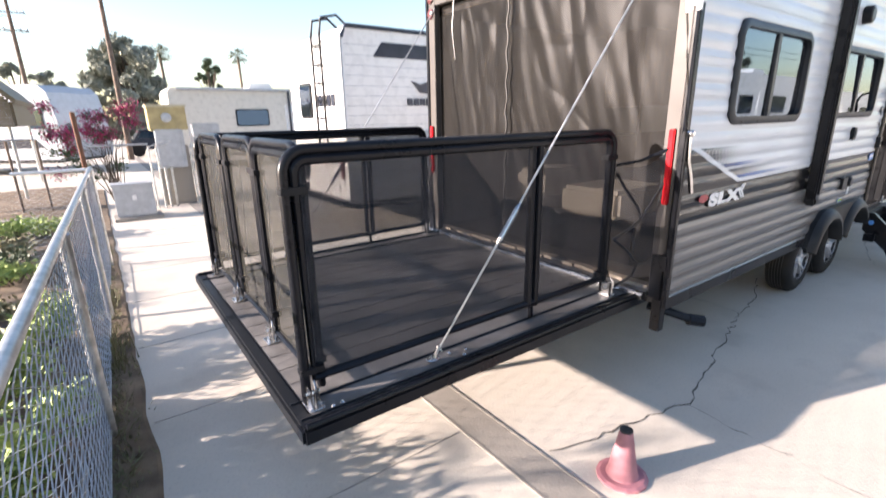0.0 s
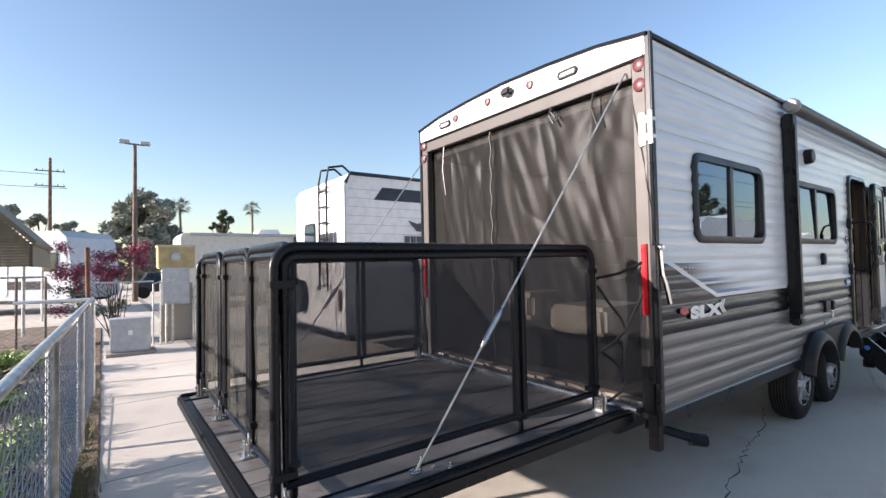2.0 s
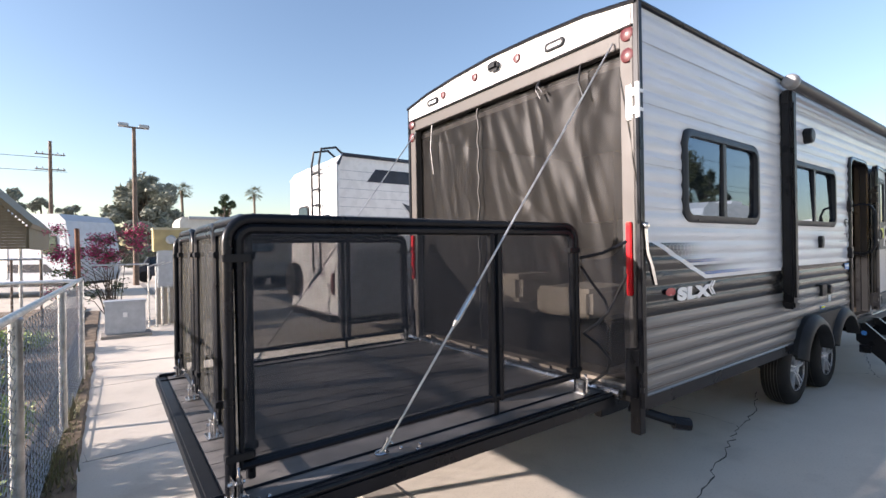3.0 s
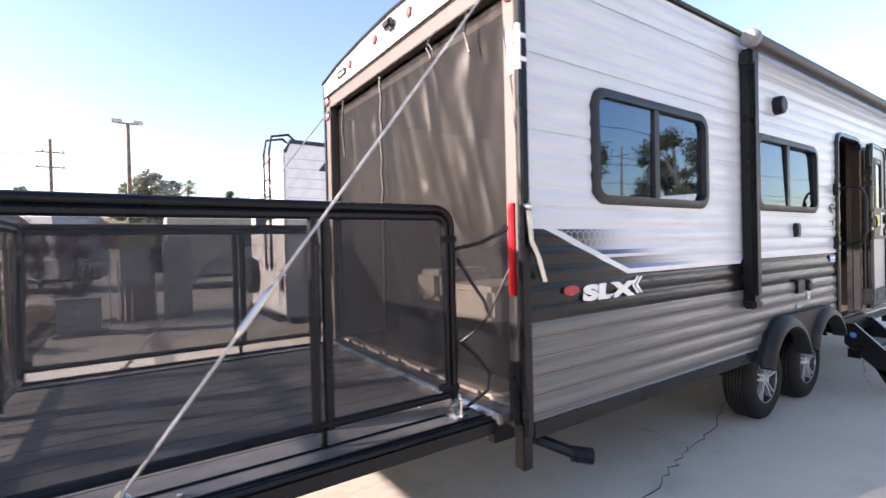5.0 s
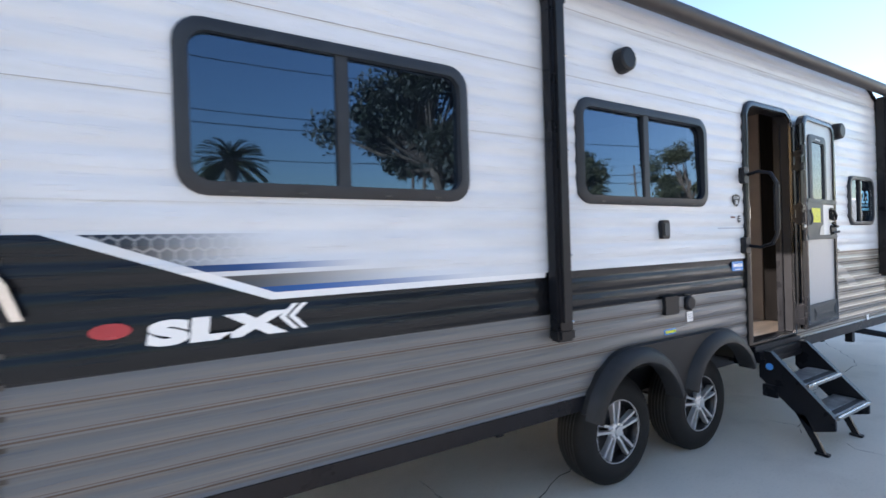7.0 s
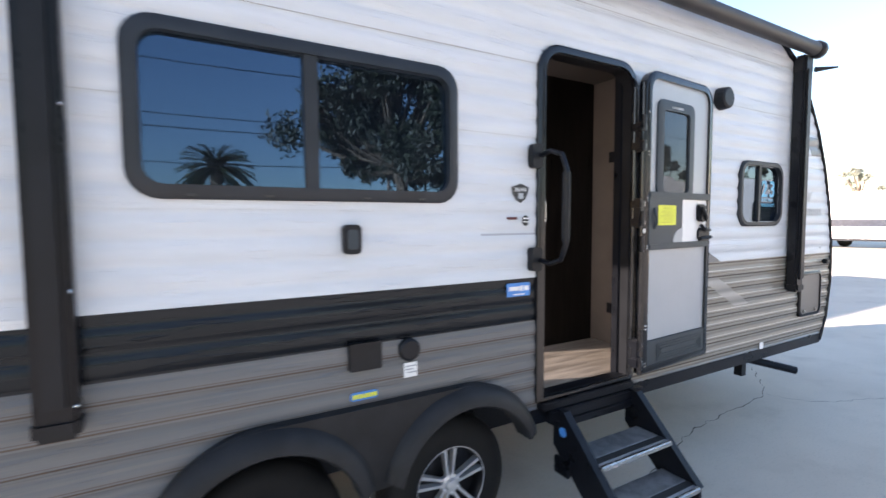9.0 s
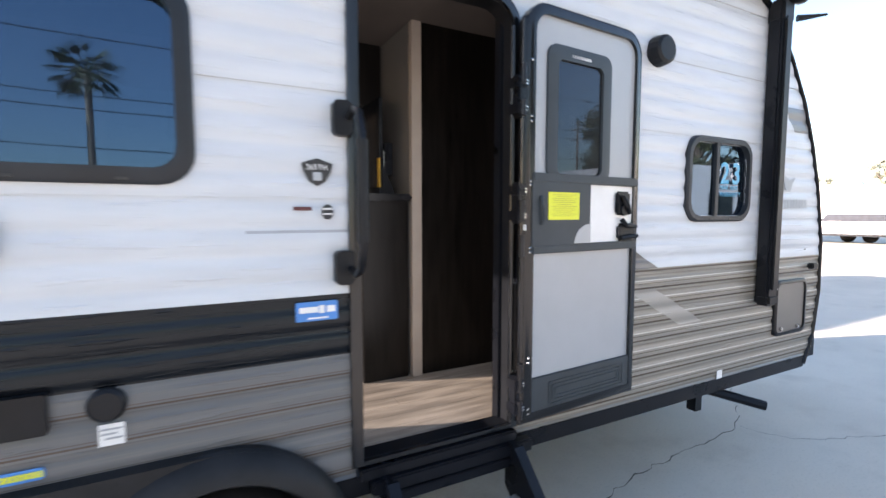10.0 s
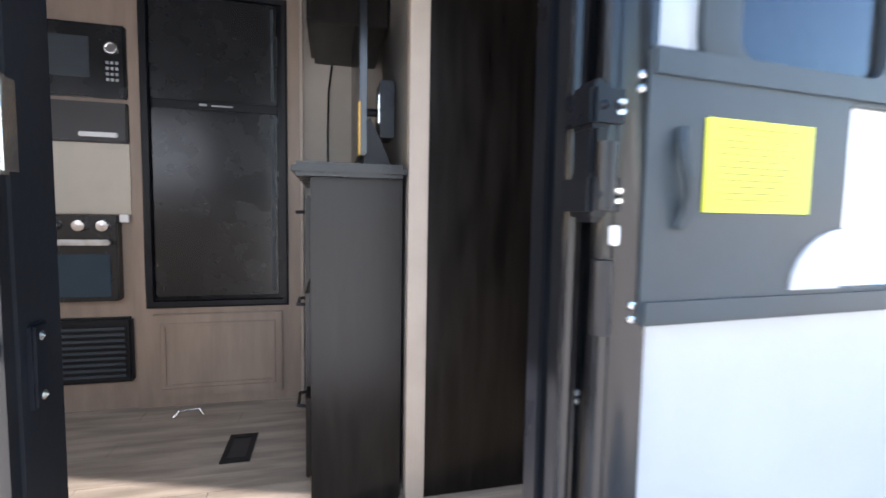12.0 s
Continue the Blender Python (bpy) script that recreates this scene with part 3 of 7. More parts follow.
# curtain in the rear opening
bm = bmesh.new()
NY, NZ = 170, 150
y0, y1, zlo, zhi = W + 0.09, FAR - 0.09, 0.72, 2.81
grid = []
for j in range(NZ + 1):
    row = []
    for i in range(NY + 1):
        u, v = i / NY, j / NZ
        y, z = y0 + (y1 - y0) * u, zlo + (zhi - zlo) * v
        p = Vector((y * 0.8, z * 0.35, 3.1))
        d = 0.020 * noise.noise(p * 1.6) + 0.006 * noise.noise(Vector((y * 4.2 + z * 1.1, z * 0.5, 1.0))) + 0.007 * noise.noise(Vector((y * 11 - z * 3.5, z * 2.2, 5.0)))
        # sharp creases where the vinyl has been folded
        crease = 1 - abs(noise.noise(Vector((y * 1.5 + z * 0.9, z * 0.45 - y * 0.5, 8.0))))
        d += 0.010 * crease ** 14
        crease = 1 - abs(noise.noise(Vector((y * 2.2 - z * 1.3, z * 0.9 + y * 0.4, 2.0))))
        d += 0.006 * crease ** 14
        # folds that fan out from the upper fixing points
        for cy in (W + 0.12, 2.9, FAR - 0.35):
            ang = math.atan2(y - cy, zhi + 0.25 - z)
            d += 0.003 * math.exp(-(y - cy) ** 2 / 0.5) * math.sin(ang * 22)
        hold = min(1, 6 * min(u, 1 - u) + 0.1, 8 * (1 - v) + 0.2)
        row.append(bm.verts.new((REAR + 0.075 + d * hold, y, z - 0.03 * math.sin(u * math.pi * 4) ** 2 * (j == NZ))))
    grid.append(row)
for j in range(NZ):
    for i in range(NY):
        bm.faces.new((grid[j][i], grid[j][i + 1], grid[j + 1][i + 1], grid[j + 1][i]))
part("rear_curtain", bm, CURTAIN, trailer, "wrinkled grey-brown vinyl privacy curtain", True)
bm = bmesh.new()
tube(bm, [(REAR + 0.035, 2.95 + 0.012 * math.sin(k * 1.7), 2.78 - 0.06 * k) for k in range(34)], 0.009, 6)
part("curtain_zip", bm, plain("zip_tape", (0.02, 0.018, 0.016), 0.6, vary=0.9, scale=60), trailer)
for y, drop in ((1.86, 0.24), (2.22, 0.10), (2.24, 0.14), (3.62, 0.5)):
    bm = tube(bmesh.new(), [(REAR + 0.02, y, 2.80), (REAR + 0.005, y + 0.01, 2.80 - drop * 0.5), (REAR + 0.012, y - 0.025, 2.80 - drop)], 0.008, 6)
    part("curtain_tie", bm, BLACK, trailer, "black hanging curtain tie")
for y in (W + 0.03, FAR - 0.03):
    bm = bmesh.new()
    box(bm, (REAR - 0.02, y - 0.035, 0.44), (REAR + 0.04, y + 0.03, 0.66), 0.004)
    box(bm, (REAR - 0.022, y - 0.02, 0.66), (REAR - 0.004, y + 0.06, 0.95), 0.004)
    part("rear_post", bm, BLACK, trailer)
bm = bmesh.new()
box(bm, (REAR - 0.055, W - 0.03, 0.86), (REAR + 0.01, W + 0.03, 0.96), 0.006)
box(bm, (REAR - 0.045, W - 0.045, 0.82), (REAR - 0.02, W - 0.015, 1.70), 0.006)
part("latch_bar", bm, BLACK, trailer)
bm = bmesh.new()
for z in (2.36, 2.47):
    box(bm, (REAR - 0.035, W - 0.035, z), (REAR + 0.03, W + 0.055, z + 0.04), 0.01)
box(bm, (REAR - 0.02, W + 0.02, 2.33), (REAR - 0.004, W + 0.06, 2.54), 0.006)
tube(bm, [(REAR - 0.022, W - 0.022, 2.33), (REAR - 0.022, W - 0.022, 2.54)], 0.014)
part("door_hinge", bm, WHITE_PLASTIC, trailer, "white door hinge on the rear corner")
bm = bmesh.new()
tube(bm, [(REAR - 0.022, W - 0.022, 0.70), (REAR - 0.022, W - 0.022, 2.50)], 0.012, 8)
part("lock_rod", bm, BLACK, trailer)
bm = bmesh.new()
arm = [(REAR - 0.005, 1.70), (REAR + 0.015, 1.53), (REAR + 0.06, 1.45), (REAR + 0.10, 1.335)]
for (xa, za), (xb, zb) in zip(arm, arm[1:]):
    prism(bm, [(xa - 0.016, za), (xa + 0.016, za), (xb + 0.014, zb), (xb - 0.014, zb)], side, 0.035, 0.05)
lathe(bm, [(0.02, 0), (0.02, 0.05), (0.012, 0.06)], (REAR - 0.005, W - 0.01, 1.69), (0, -1, 0), 12)
part("latch_handle", bm, CHROME, trailer, "bright steel cam latch handle")
bm = bmesh.new()
tube(bm, [(2.72, W + 0.16, 0.54), (2.88, W - 0.10, 0.47)], 0.03, 8)
tube(bm, [(2.85, W - 0.06, 0.475), (2.93, W - 0.12, 0.46)], 0.04, 8)
part("stabiliser_jack", bm, BLACK, trailer)
bm = bmesh.new()
tube(bm, [(9.1, W + 0.16, 0.54), (9.35, W - 0.12, 0.47)], 0.03, 8)
box(bm, (9.0, W + 0.1, 0.42), (9.06, W + 0.16, 0.58))
part("stabiliser_jack", bm, BLACK, trailer)


# ---- windows ----
def window(x0, x1, z0, z1, mullion, rim=0.05, tilt=0.0):
    """A framed sliding window; tilt: how far its panes lean, in degrees."""
    lean, mid_z = math.tan(radians(tilt)), (z0 + z1) / 2
    pane_at = lambda u, v, d: side(u, v, d + lean * (v - mid_z))
    bm = bmesh.new()
    ring(bm, rounded(x0, x1, z0, z1, 0.10), rounded(x0 + rim, x1 - rim, z0 + rim, z1 - rim, 0.115 - rim), side, -0.03, 0.026, 0.01)
    frame_ = part("window_frame", bm, WINDOW_RIM, trailer, "black rounded window frame", True)
    bm = boxed((mullion - rim * 0.55, W - 0.018, z0 + rim - 0.005), (mullion + rim * 0.55, W + 0.02, z1 - rim + 0.005), 0.004)
    part("mullion", bm, WINDOW_RIM, frame_)
    for a, b, d in ((x0 + rim - 0.01, mullion, 0.002), (mullion, x1 - rim + 0.01, -0.006)):
        bm = prism(bmesh.new(), rounded(a, b, z0 + rim - 0.01, z1 - rim + 0.01, 0.03), pane_at, d - 0.005, d)
        part("pane", bm, GLASS, frame_, "dark tinted glass")
    for f in (0.15, 0.35, 0.65, 0.85):
        x = x0 + (x1 - x0) * f
        part("drain_slot", boxed((x - 0.015, W - 0.03, z0 + 0.012), (x + 0.015, W - 0.024, z0 + 0.020)), INK, frame_)


window(*OPENINGS[0], 3.715, tilt=0.7)
window(*OPENINGS[1], 5.655, tilt=-1.5)
window(*OPENINGS[2], 8.93, 0.032)

# ---- patio ramp ----
RX0, RX1, RY0, RY1, RZ = 0.30, 2.53, 1.57, 3.93, 0.665
bm = boxed((RX0 + 0.02, RY0 + 0.02, RZ - 0.075), (RX1, RY1 - 0.02, RZ - 0.031))
ramp = part("ramp_deck", bm, BLACK, trailer, "black textured fold-down ramp deck")
for k in range(15):
    y0, wide = RY0 + 0.07 + (RY1 - RY0 - 0.14) * k / 15, (RY1 - RY0 - 0.14) / 15
    part("deck_board", boxed((RX0 + 0.07, y0 + 0.0015, RZ - 0.03), (RX1, y0 + wide - 0.0015, RZ), 0.002), DECK, ramp)
for y in (RY0, RY1 - 0.07):
    bm = bmesh.new()
    box(bm, (RX0, y, RZ - 0.07), (RX1, y + 0.07, RZ + 0.004), 0.012)
    tube(bm, [(RX0 + 0.02, y + 0.012, RZ + 0.01), (RX1, y + 0.012, RZ + 0.01)], 0.012, 8)
    part("edge_rail", bm, BLACK, ramp)
bm = boxed((RX0, RY0 + 0.02, RZ - 0.07), (RX0 + 0.07, RY1 - 0.02, RZ + 0.003), 0.012)
part("ramp_lip", bm, BLACK_PLASTIC, ramp)
bm = bmesh.new()
for y in (RY0 + 0.075, RY0 + 0.20, RY1 - 0.20):
    part("deck_seam", tube(bmesh.new(), [(RX0 + 0.02, y, RZ + 0.004), (RX1, y, RZ + 0.004)], 0.006, 6), BLACK, ramp)
bm = tube(bmesh.new(), [(REAR - 0.075, RY0 - 0.03, RZ + 0.01), (REAR - 0.075, RY1 + 0.03, RZ + 0.01)], 0.028, 12)
part("hinge_tube", bm, CHROME, ramp, "bright steel hinge tube")
bm = boxed((REAR - 0.05, RY0, RZ - 0.02), (REAR + 0.06, RY1, RZ + 0.012), 0.004)
part("threshold_plate", bm, GALV, ramp)


def bolts(spots, z):
    for x, y in spots:
        part("bolt", lathe(bmesh.new(), [(0.010, 0), (0.010, 0.006), (0.006, 0.010), (0.0, 0.011)], (x, y, z), (0, 0, 1), 8), CHROME, ramp)


bolts([(0.46, 1.66), (0.50, 1.66), (1.15, 1.66), (1.19, 1.70), (1.10, 1.72)], RZ + 0.002)
bolts([(2.32, 1.95), (2.36, 1.99), (2.30, 2.1), (2.34, 2.6), (2.38, 2.64), (2.32, 3.2), (2.36, 3.24), (1.4, 3.7), (1.44, 3.72)], RZ + 0.002)


def foot(x, y):
    """A bright bracket that holds a rail to the deck."""
    bm = bmesh.new()
    box(bm, (x - 0.035, y - 0.05, RZ), (x + 0.035, y + 0.05, RZ + 0.008), 0.003)
    box(bm, (x - 0.018, y - 0.03, RZ), (x - 0.012, y + 0.03, RZ + 0.085), 0.002)
    box(bm, (x + 0.012, y - 0.03, RZ), (x + 0.018, y + 0.03, RZ + 0.085), 0.002)
    tube(bm, [(x - 0.03, y, RZ + 0.06), (x + 0.03, y, RZ + 0.06)], 0.008, 8)
    tube(bm, [(x, y - 0.04, RZ + 0.01), (x, y - 0.045, RZ + 0.10), (x + 0.005, y - 0.02, RZ + 0.12)], 0.006, 6)
    lathe(bm, [(0.012, 0), (0.012, 0.012), (0.0, 0.016)], (x + 0.025, y - 0.035, RZ + 0.008), (0, 0, 1), 8)
    part("rail_bracket", bm, CHROME, ramp, "bright steel rail foot bracket")


def rail(place, u0, u1, mid, z0, z1, zbar, screen, r=0.021):
    """A tubular rail with rounded upper corners, a middle post, and stretched screen."""
    bm = bmesh.new()
    line = [(u0, z0)] + [(u0 + 0.09 - 0.09 * math.cos(radians(k * 15)), z1 - 0.09 + 0.09 * math.sin(radians(k * 15))) for k in range(7)]
    line += [(u1 - 0.09 + 0.09 * math.sin(radians(k * 15)), z1 - 0.09 + 0.09 * math.cos(radians(k * 15))) for k in range(7)] + [(u1, z0)]
    tube(bm, [place(u, v, 0) for u, v in line], r)
    one = part("railing", bm, BLACK, ramp, "black tubular patio railing", True)
    off, bend = 0.039, 0.052
    inner = [(u0 + off, zbar)] + [(u0 + off + bend - bend * math.cos(radians(k * 18)), z1 - off - bend + bend * math.sin(radians(k * 18))) for k in range(6)]
    inner += [(u1 - off - bend + bend * math.sin(radians(k * 18)), z1 - off - bend + bend * math.cos(radians(k * 18))) for k in range(6)] + [(u1 - off, zbar)]
    part("inner_tube", tube(bmesh.new(), [place(u, v, 0) for u, v in inner], 0.021, 8, True), BLACK, one, "", True)
    if mid:
        bm = bmesh.new()
        for du in (-0.028, 0.028):
            tube(bm, [place(mid + du, zbar - 0.02, 0), place(mid + du, z1 - 0.05, 0)], 0.022, 8)
        tube(bm, [place(mid, z0, 0), place(mid, zbar, 0)], 0.015, 8)
        part("middle_post", bm, BLACK, one, "", True)
    for u in (u0, u1):
        for v in (z0 + 0.13, z1 - 0.15):
            bm = bmesh.new()
            s = 1 if u == u0 else -1
            a, b = Vector(place(u - 0.02 * s, v - 0.015, -0.026)), Vector(place(u + 0.08 * s, v + 0.015, 0.026))
            box(bm, [min(p, q) for p, q in zip(a, b)], [max(p, q) for p, q in zip(a, b)], 0.003)
            part("clamp", bm, BLACK_PLASTIC, one)
    if mid:
        bm = prism(bmesh.new(), [(u0 + 0.05, zbar)] + [(u0 + 0.05, z1 - 0.06), (u1 - 0.05, z1 - 0.06), (u1 - 0.05, zbar)], place, -0.002, 0.002)
        part("screen", bm, screen, one, "fine black see-through mesh")
        return one
    # a loose sheet, creased between its fixings
    bm, rows = bmesh.new(), []
    for j in range(31):
        v = j / 30
        rows.append([])
        for i in range(19):
            u = i / 18
            pu, pv = u0 + 0.03 + (u1 - u0 - 0.06) * u, zbar + (z1 - 0.04 - zbar) * v
            d = 0.030 * noise.noise(Vector((pu * 2.6 + u0, pv * 1.3, u0 * 7))) + 0.014 * noise.noise(Vector((pu * 9 + pv * 3, pv * 2.6 - pu * 3, u0 * 3)))
            rows[-1].append(bm.verts.new(place(pu, pv, d * min(1.0, 7 * min(u, 1 - u) + 0.15, 7 * min(v, 1 - v) + 0.15))))
    for a, b in zip(rows, rows[1:]):
        for i in range(18):
            bm.faces.new((a[i], a[i + 1], b[i + 1], b[i]))
    part("screen", bm, screen, one, "creased grey-brown mesh sheet", True)
    return one


rail(lambda u, v, d: (u, 1.765 - d, v), 0.39, 2.41, 1.728, RZ + 0.01, 1.70, 0.765, SCREEN)
rail(lambda u, v, d: (u, 3.86 - d, v), 0.44, 2.43, 1.79, RZ + 0.01, 1.70, 0.765, SCREEN)
for k in range(3):
    a, b = 1.80 + 0.685 * k, 1.80 + 0.685 * (k + 1) - 0.03
    rail(lambda u, v, d, k=k: (0.47 + 0.012 * (k % 2) + d, u, v), a, b, None, RZ + 0.03, 1.71, 0.72, GATE_SCREEN, 0.019)
for x, y in ((0.40, 1.72), (2.39, 1.72), (0.44, 2.42), (0.44, 3.15), (0.44, 3.84), (2.40, 3.86)):
    foot(x, y)
# dark flaps and straps between rail and trailer
for y, sg in ((1.765, -1), (3.86, 1)):
    jy = W + 0.06 if sg < 0 else FAR - 0.06
    bm = bmesh.new()
    rows = []
    for i in range(9):
        f = i / 8
        bow = 0.03 * math.sin(f * math.pi)
        low_z, high_z = 0.76 + 0.05 * f, 1.50 + 0.10 * f - 0.05 * math.sin(f * math.pi)
        rows.append([bm.verts.new((2.425 + 0.165 * f + 0.012 * math.sin(j * 1.9 + i), y + (jy - y) * f + sg * bow, low_z + (high_z - low_z) * j / 12)) for j in range(13)])
    for one, two in zip(rows, rows[1:]):
        for j in range(12):
            bm.faces.new((one[j], two[j], two[j + 1], one[j + 1]))
    part("side_flap", bm, SCREEN, ramp, "dark mesh flap beside the railing", True)
    line = lambda pts: [(2.425 + 0.165 * f, y + (jy - y) * f + sg * 0.02, z) for f, z in pts]
    bm = bmesh.new()
    tube(bm, line([(0.0, 1.50), (0.45, 1.53), (1.0, 1.61)]), 0.010, 6)
    tube(bm, line([(0.02, 1.45), (0.2, 1.36), (0.48, 1.24), (0.55, 1.17), (0.35, 1.10), (0.06, 1.03)]), 0.009, 6)
    tube(bm, line([(0.06, 1.03), (0.35, 0.96), (0.55, 0.88), (0.5, 0.80), (0.15, 0.71)]), 0.009, 6)
    tube(bm, line([(1.0, 1.45), (0.75, 1.30), (0.55, 1.17)]), 0.007, 6)
    part("bungee_strap", bm, BLACK, ramp, "black elastic strap", True)


def cable(foot_at, top_at, sleeve):
    bm = tube(bmesh.new(), [foot_at, top_at], 0.0055, 8)
    one = part("support_cable", bm, GALV, ramp, "steel support cable")
    a, b = Vector(foot_at), Vector(top_at)
    bm = tube(bmesh.new(), [a.lerp(b, sleeve), a.lerp(b, sleeve + 0.012), a.lerp(b, sleeve + 0.075), a.lerp(b, sleeve + 0.087)], [0.006, 0.014, 0.014, 0.006], 8)
    part("cable_sleeve", bm, CHROME, one, "bright cable sleeve")
    bm = bmesh.new()
    tube(bm, [a + Vector((-0.01, 0, 0.0)), a + Vector((0.03, 0, 0.06)), a + Vector((0.05, 0, 0.03))], 0.007, 6)
    tube(bm, [a + Vector((0.03 * math.cos(t * 0.7), 0.022 * math.sin(t * 0.7), 0.004)) for t in range(9)], 0.007, 6, True)
    part("cable_eye", bm, CHROME, one)


cable((0.99, 1.70, RZ + 0.015), (REAR - 0.01, W + 0.145, 2.83), 0.24)
cable((1.02, 3.90, RZ + 0.015), (REAR - 0.01, FAR - 0.13, 2.76), 0.27)

# ---- awning ----
def awning_arm(x, foot_z=1.0):
    bm = bmesh.new()
    box(bm, (x - 0.055, W - 0.09, foot_z + 0.04), (x + 0.055, W - 0.012, 2.86), 0.012)
    one = part("awning_arm", bm, BLACK, trailer, "black aluminium awning arm")
    bm = bmesh.new()
    box(bm, (x - 0.03, W - 0.105, foot_z + 0.10), (x + 0.03, W - 0.09, 2.80), 0.004)
    part("arm_rib", bm, BLACK_PLASTIC, one)
    part("arm_foot", boxed((x - 0.06, W - 0.10, foot_z), (x + 0.06, W - 0.01, foot_z + 0.07), 0.015), BLACK_PLASTIC, one)
    part("arm_bracket", boxed((x - 0.065, W - 0.10, 2.76), (x + 0.065, W - 0.008, 2.90), 0.02), BLACK_PLASTIC, one)
    for z in (foot_z + 0.10, 1.45, 2.0, 2.5):
        part("rivet", lathe(bmesh.new(), [(0.007, 0), (0.0, 0.006)], (x + 0.048, W - 0.09, z), (0, -1, 0), 8), CHROME, one)


awning_arm(4.86)
awning_arm(9.42, 1.08)
bm = bmesh.new()
lathe(bm, [(0.04, 0), (0.05, 0.01), (0.05, 4.72), (0.04, 4.73)], (4.78, W - 0.11, 2.945), (1, 0, 0), 24)
roll_ = part("awning_roll", bm, plain("awning_vinyl", (0.028, 0.024, 0.024), 0.5, vary=0.2), trailer, "rolled dark vinyl awning", True)
for x in (4.74, 9.47):
    bm = lathe(bmesh.new(), [(0.0, -0.03), (0.045, -0.026), (0.064, 0.0), (0.064, 0.05), (0.05, 0.07), (0.0, 0.072)], (x, W - 0.11, 2.945), (1, 0, 0), 24)
    part("end_cap", bm, plain("awning_cap_grey", (0.2, 0.205, 0.215), 0.45) if x < 6 else BLACK_PLASTIC, roll_, "", True)
bm = tube(bmesh.new(), [(4.85, W - 0.02, 3.005), (9.4, W - 0.02, 2.995)], 0.016, 8)
part("awning_rail", bm, BLACK, trailer)
bm = tube(bmesh.new(), [(9.50, W - 0.1, 2.80), (9.62, W - 0.2, 2.81)], [0.02, 0.006], 6)
part("rain_spout", bm, BLACK_PLASTIC, trailer)


# ---- wheels and fender ----
def wheel(cx, cy, cz=0.335):
    bm = lathe(bmesh.new(), [(0.185, 0.0), (0.21, -0.012), (0.27, -0.014), (0.32, 0.008), (0.34, 0.04), (0.34, 0.17), (0.32, 0.20), (0.2, 0.205)], (cx, cy, cz), (0, 1, 0), 48, False)
    one = part("wheel", bm, RUBBER, trailer, "black tyre on a five-twin-spoke alloy rim", True)
    bm = bmesh.new()
    for k in range(5):
        d = 0.055 + 0.025 * k
        lathe(bm, [(0.3415, d - 0.003), (0.3415, d + 0.003)], (cx, cy, cz), (0, 1, 0), 48, False)
    part("tread_groove", bm, INK, one)
    bm = lathe(bmesh.new(), [(0.187, 0.0), (0.196, -0.004), (0.198, 0.006), (0.188, 0.02), (0.18, 0.05), (0.18, 0.07), (0.0, 0.075)], (cx, cy, cz), (0, 1, 0), 48, False)
    rim = part("rim", bm, DARK_ALLOY, one, "", True)
    bm = lathe(bmesh.new(), [(0.188, 0.004), (0.191, -0.005), (0.195, -0.005), (0.198, 0.004)], (cx, cy, cz), (0, 1, 0), 48, False)
    c = Vector((cx, cy, cz))
    for k in range(5):
        t = radians(72 * k + 20)
        along, across = Vector((math.cos(t), 0, math.sin(t))), Vector((-math.sin(t), 0, math.cos(t)))
        for sgn in (-1, 1):
            near_, far_ = sgn * 0.013, sgn * 0.030
            p = [c + along * 0.040 + across * (near_ - 0.006), c + along * 0.040 + across * (near_ + 0.006), c + along * 0.190 + across * (far_ + 0.0085), c + along * 0.190 + across * (far_ - 0.0085)]
            lo = [bm.verts.new(q + Vector((0, 0.04, 0))) for q in p]
            hi = [bm.verts.new(q + Vector((0, 0.010 if i < 2 else 0.0, 0))) for i, q in enumerate(p)]
            bm.faces.new(hi), bm.faces.new(lo)
            for i in range(4):
                bm.faces.new((lo[i], lo[(i + 1) % 4], hi[(i + 1) % 4], hi[i]))
    part("spokes", bm, ALLOY, one, "machined alloy spokes")
    bm = lathe(bmesh.new(), [(0.0, -0.012), (0.028, -0.010), (0.034, 0.004), (0.05, 0.01), (0.055, 0.03)], (cx, cy, cz), (0, 1, 0), 20, False)
    for k in range(6):
        t = radians(60 * k + 32)
        lathe(bm, [(0.009, 0.03), (0.009, 0.0), (0.0, -0.004)], (cx + 0.045 * math.cos(t), cy, cz + 0.045 * math.sin(t)), (0, 1, 0), 8)
    part("hub_cap", bm, ALLOY, one, "", True)


WX1, WX2 = 5.455, 6.34
for x in (WX1, WX2):
    wheel(x, W + 0.095)
for x in (WX1, WX2):
    bm = lathe(bmesh.new(), [(0.185, 0.0), (0.27, -0.012), (0.33, 0.04), (0.33, 0.17), (0.2, 0.205)], (x, FAR - 0.26, 0.33), (0, 1, 0), 32)
    part("far_wheel", bm, RUBBER, trailer, "black tyre", True)
bm = bmesh.new()
tube(bm, [(WX1, W + 0.2, 0.33), (WX1, FAR - 0.2, 0.33)], 0.04)
tube(bm, [(WX2, W + 0.2, 0.33), (WX2, FAR - 0.2, 0.33)], 0.04)
part("axle", bm, BLACK, trailer)
# wheel-well liner
bm = bmesh.new()
box(bm, (WX1 - 0.46, W + 0.322, 0.60), (WX2 + 0.45, W + 0.342, 0.9))
box(bm, (WX1 - 0.46, W + 0.02, 0.88), (WX2 + 0.45, W + 0.322, 0.90))
box(bm, (WX1 - 0.46, W + 0.02, 0.60), (WX1 - 0.44, W + 0.322, 0.88))
box(bm, (WX2 + 0.43, W + 0.02, 0.60), (WX2 + 0.45, W + 0.322, 0.88))
part("wheel_well", bm, INK, trailer)


AZ = 0.45  # height of the arches' centres


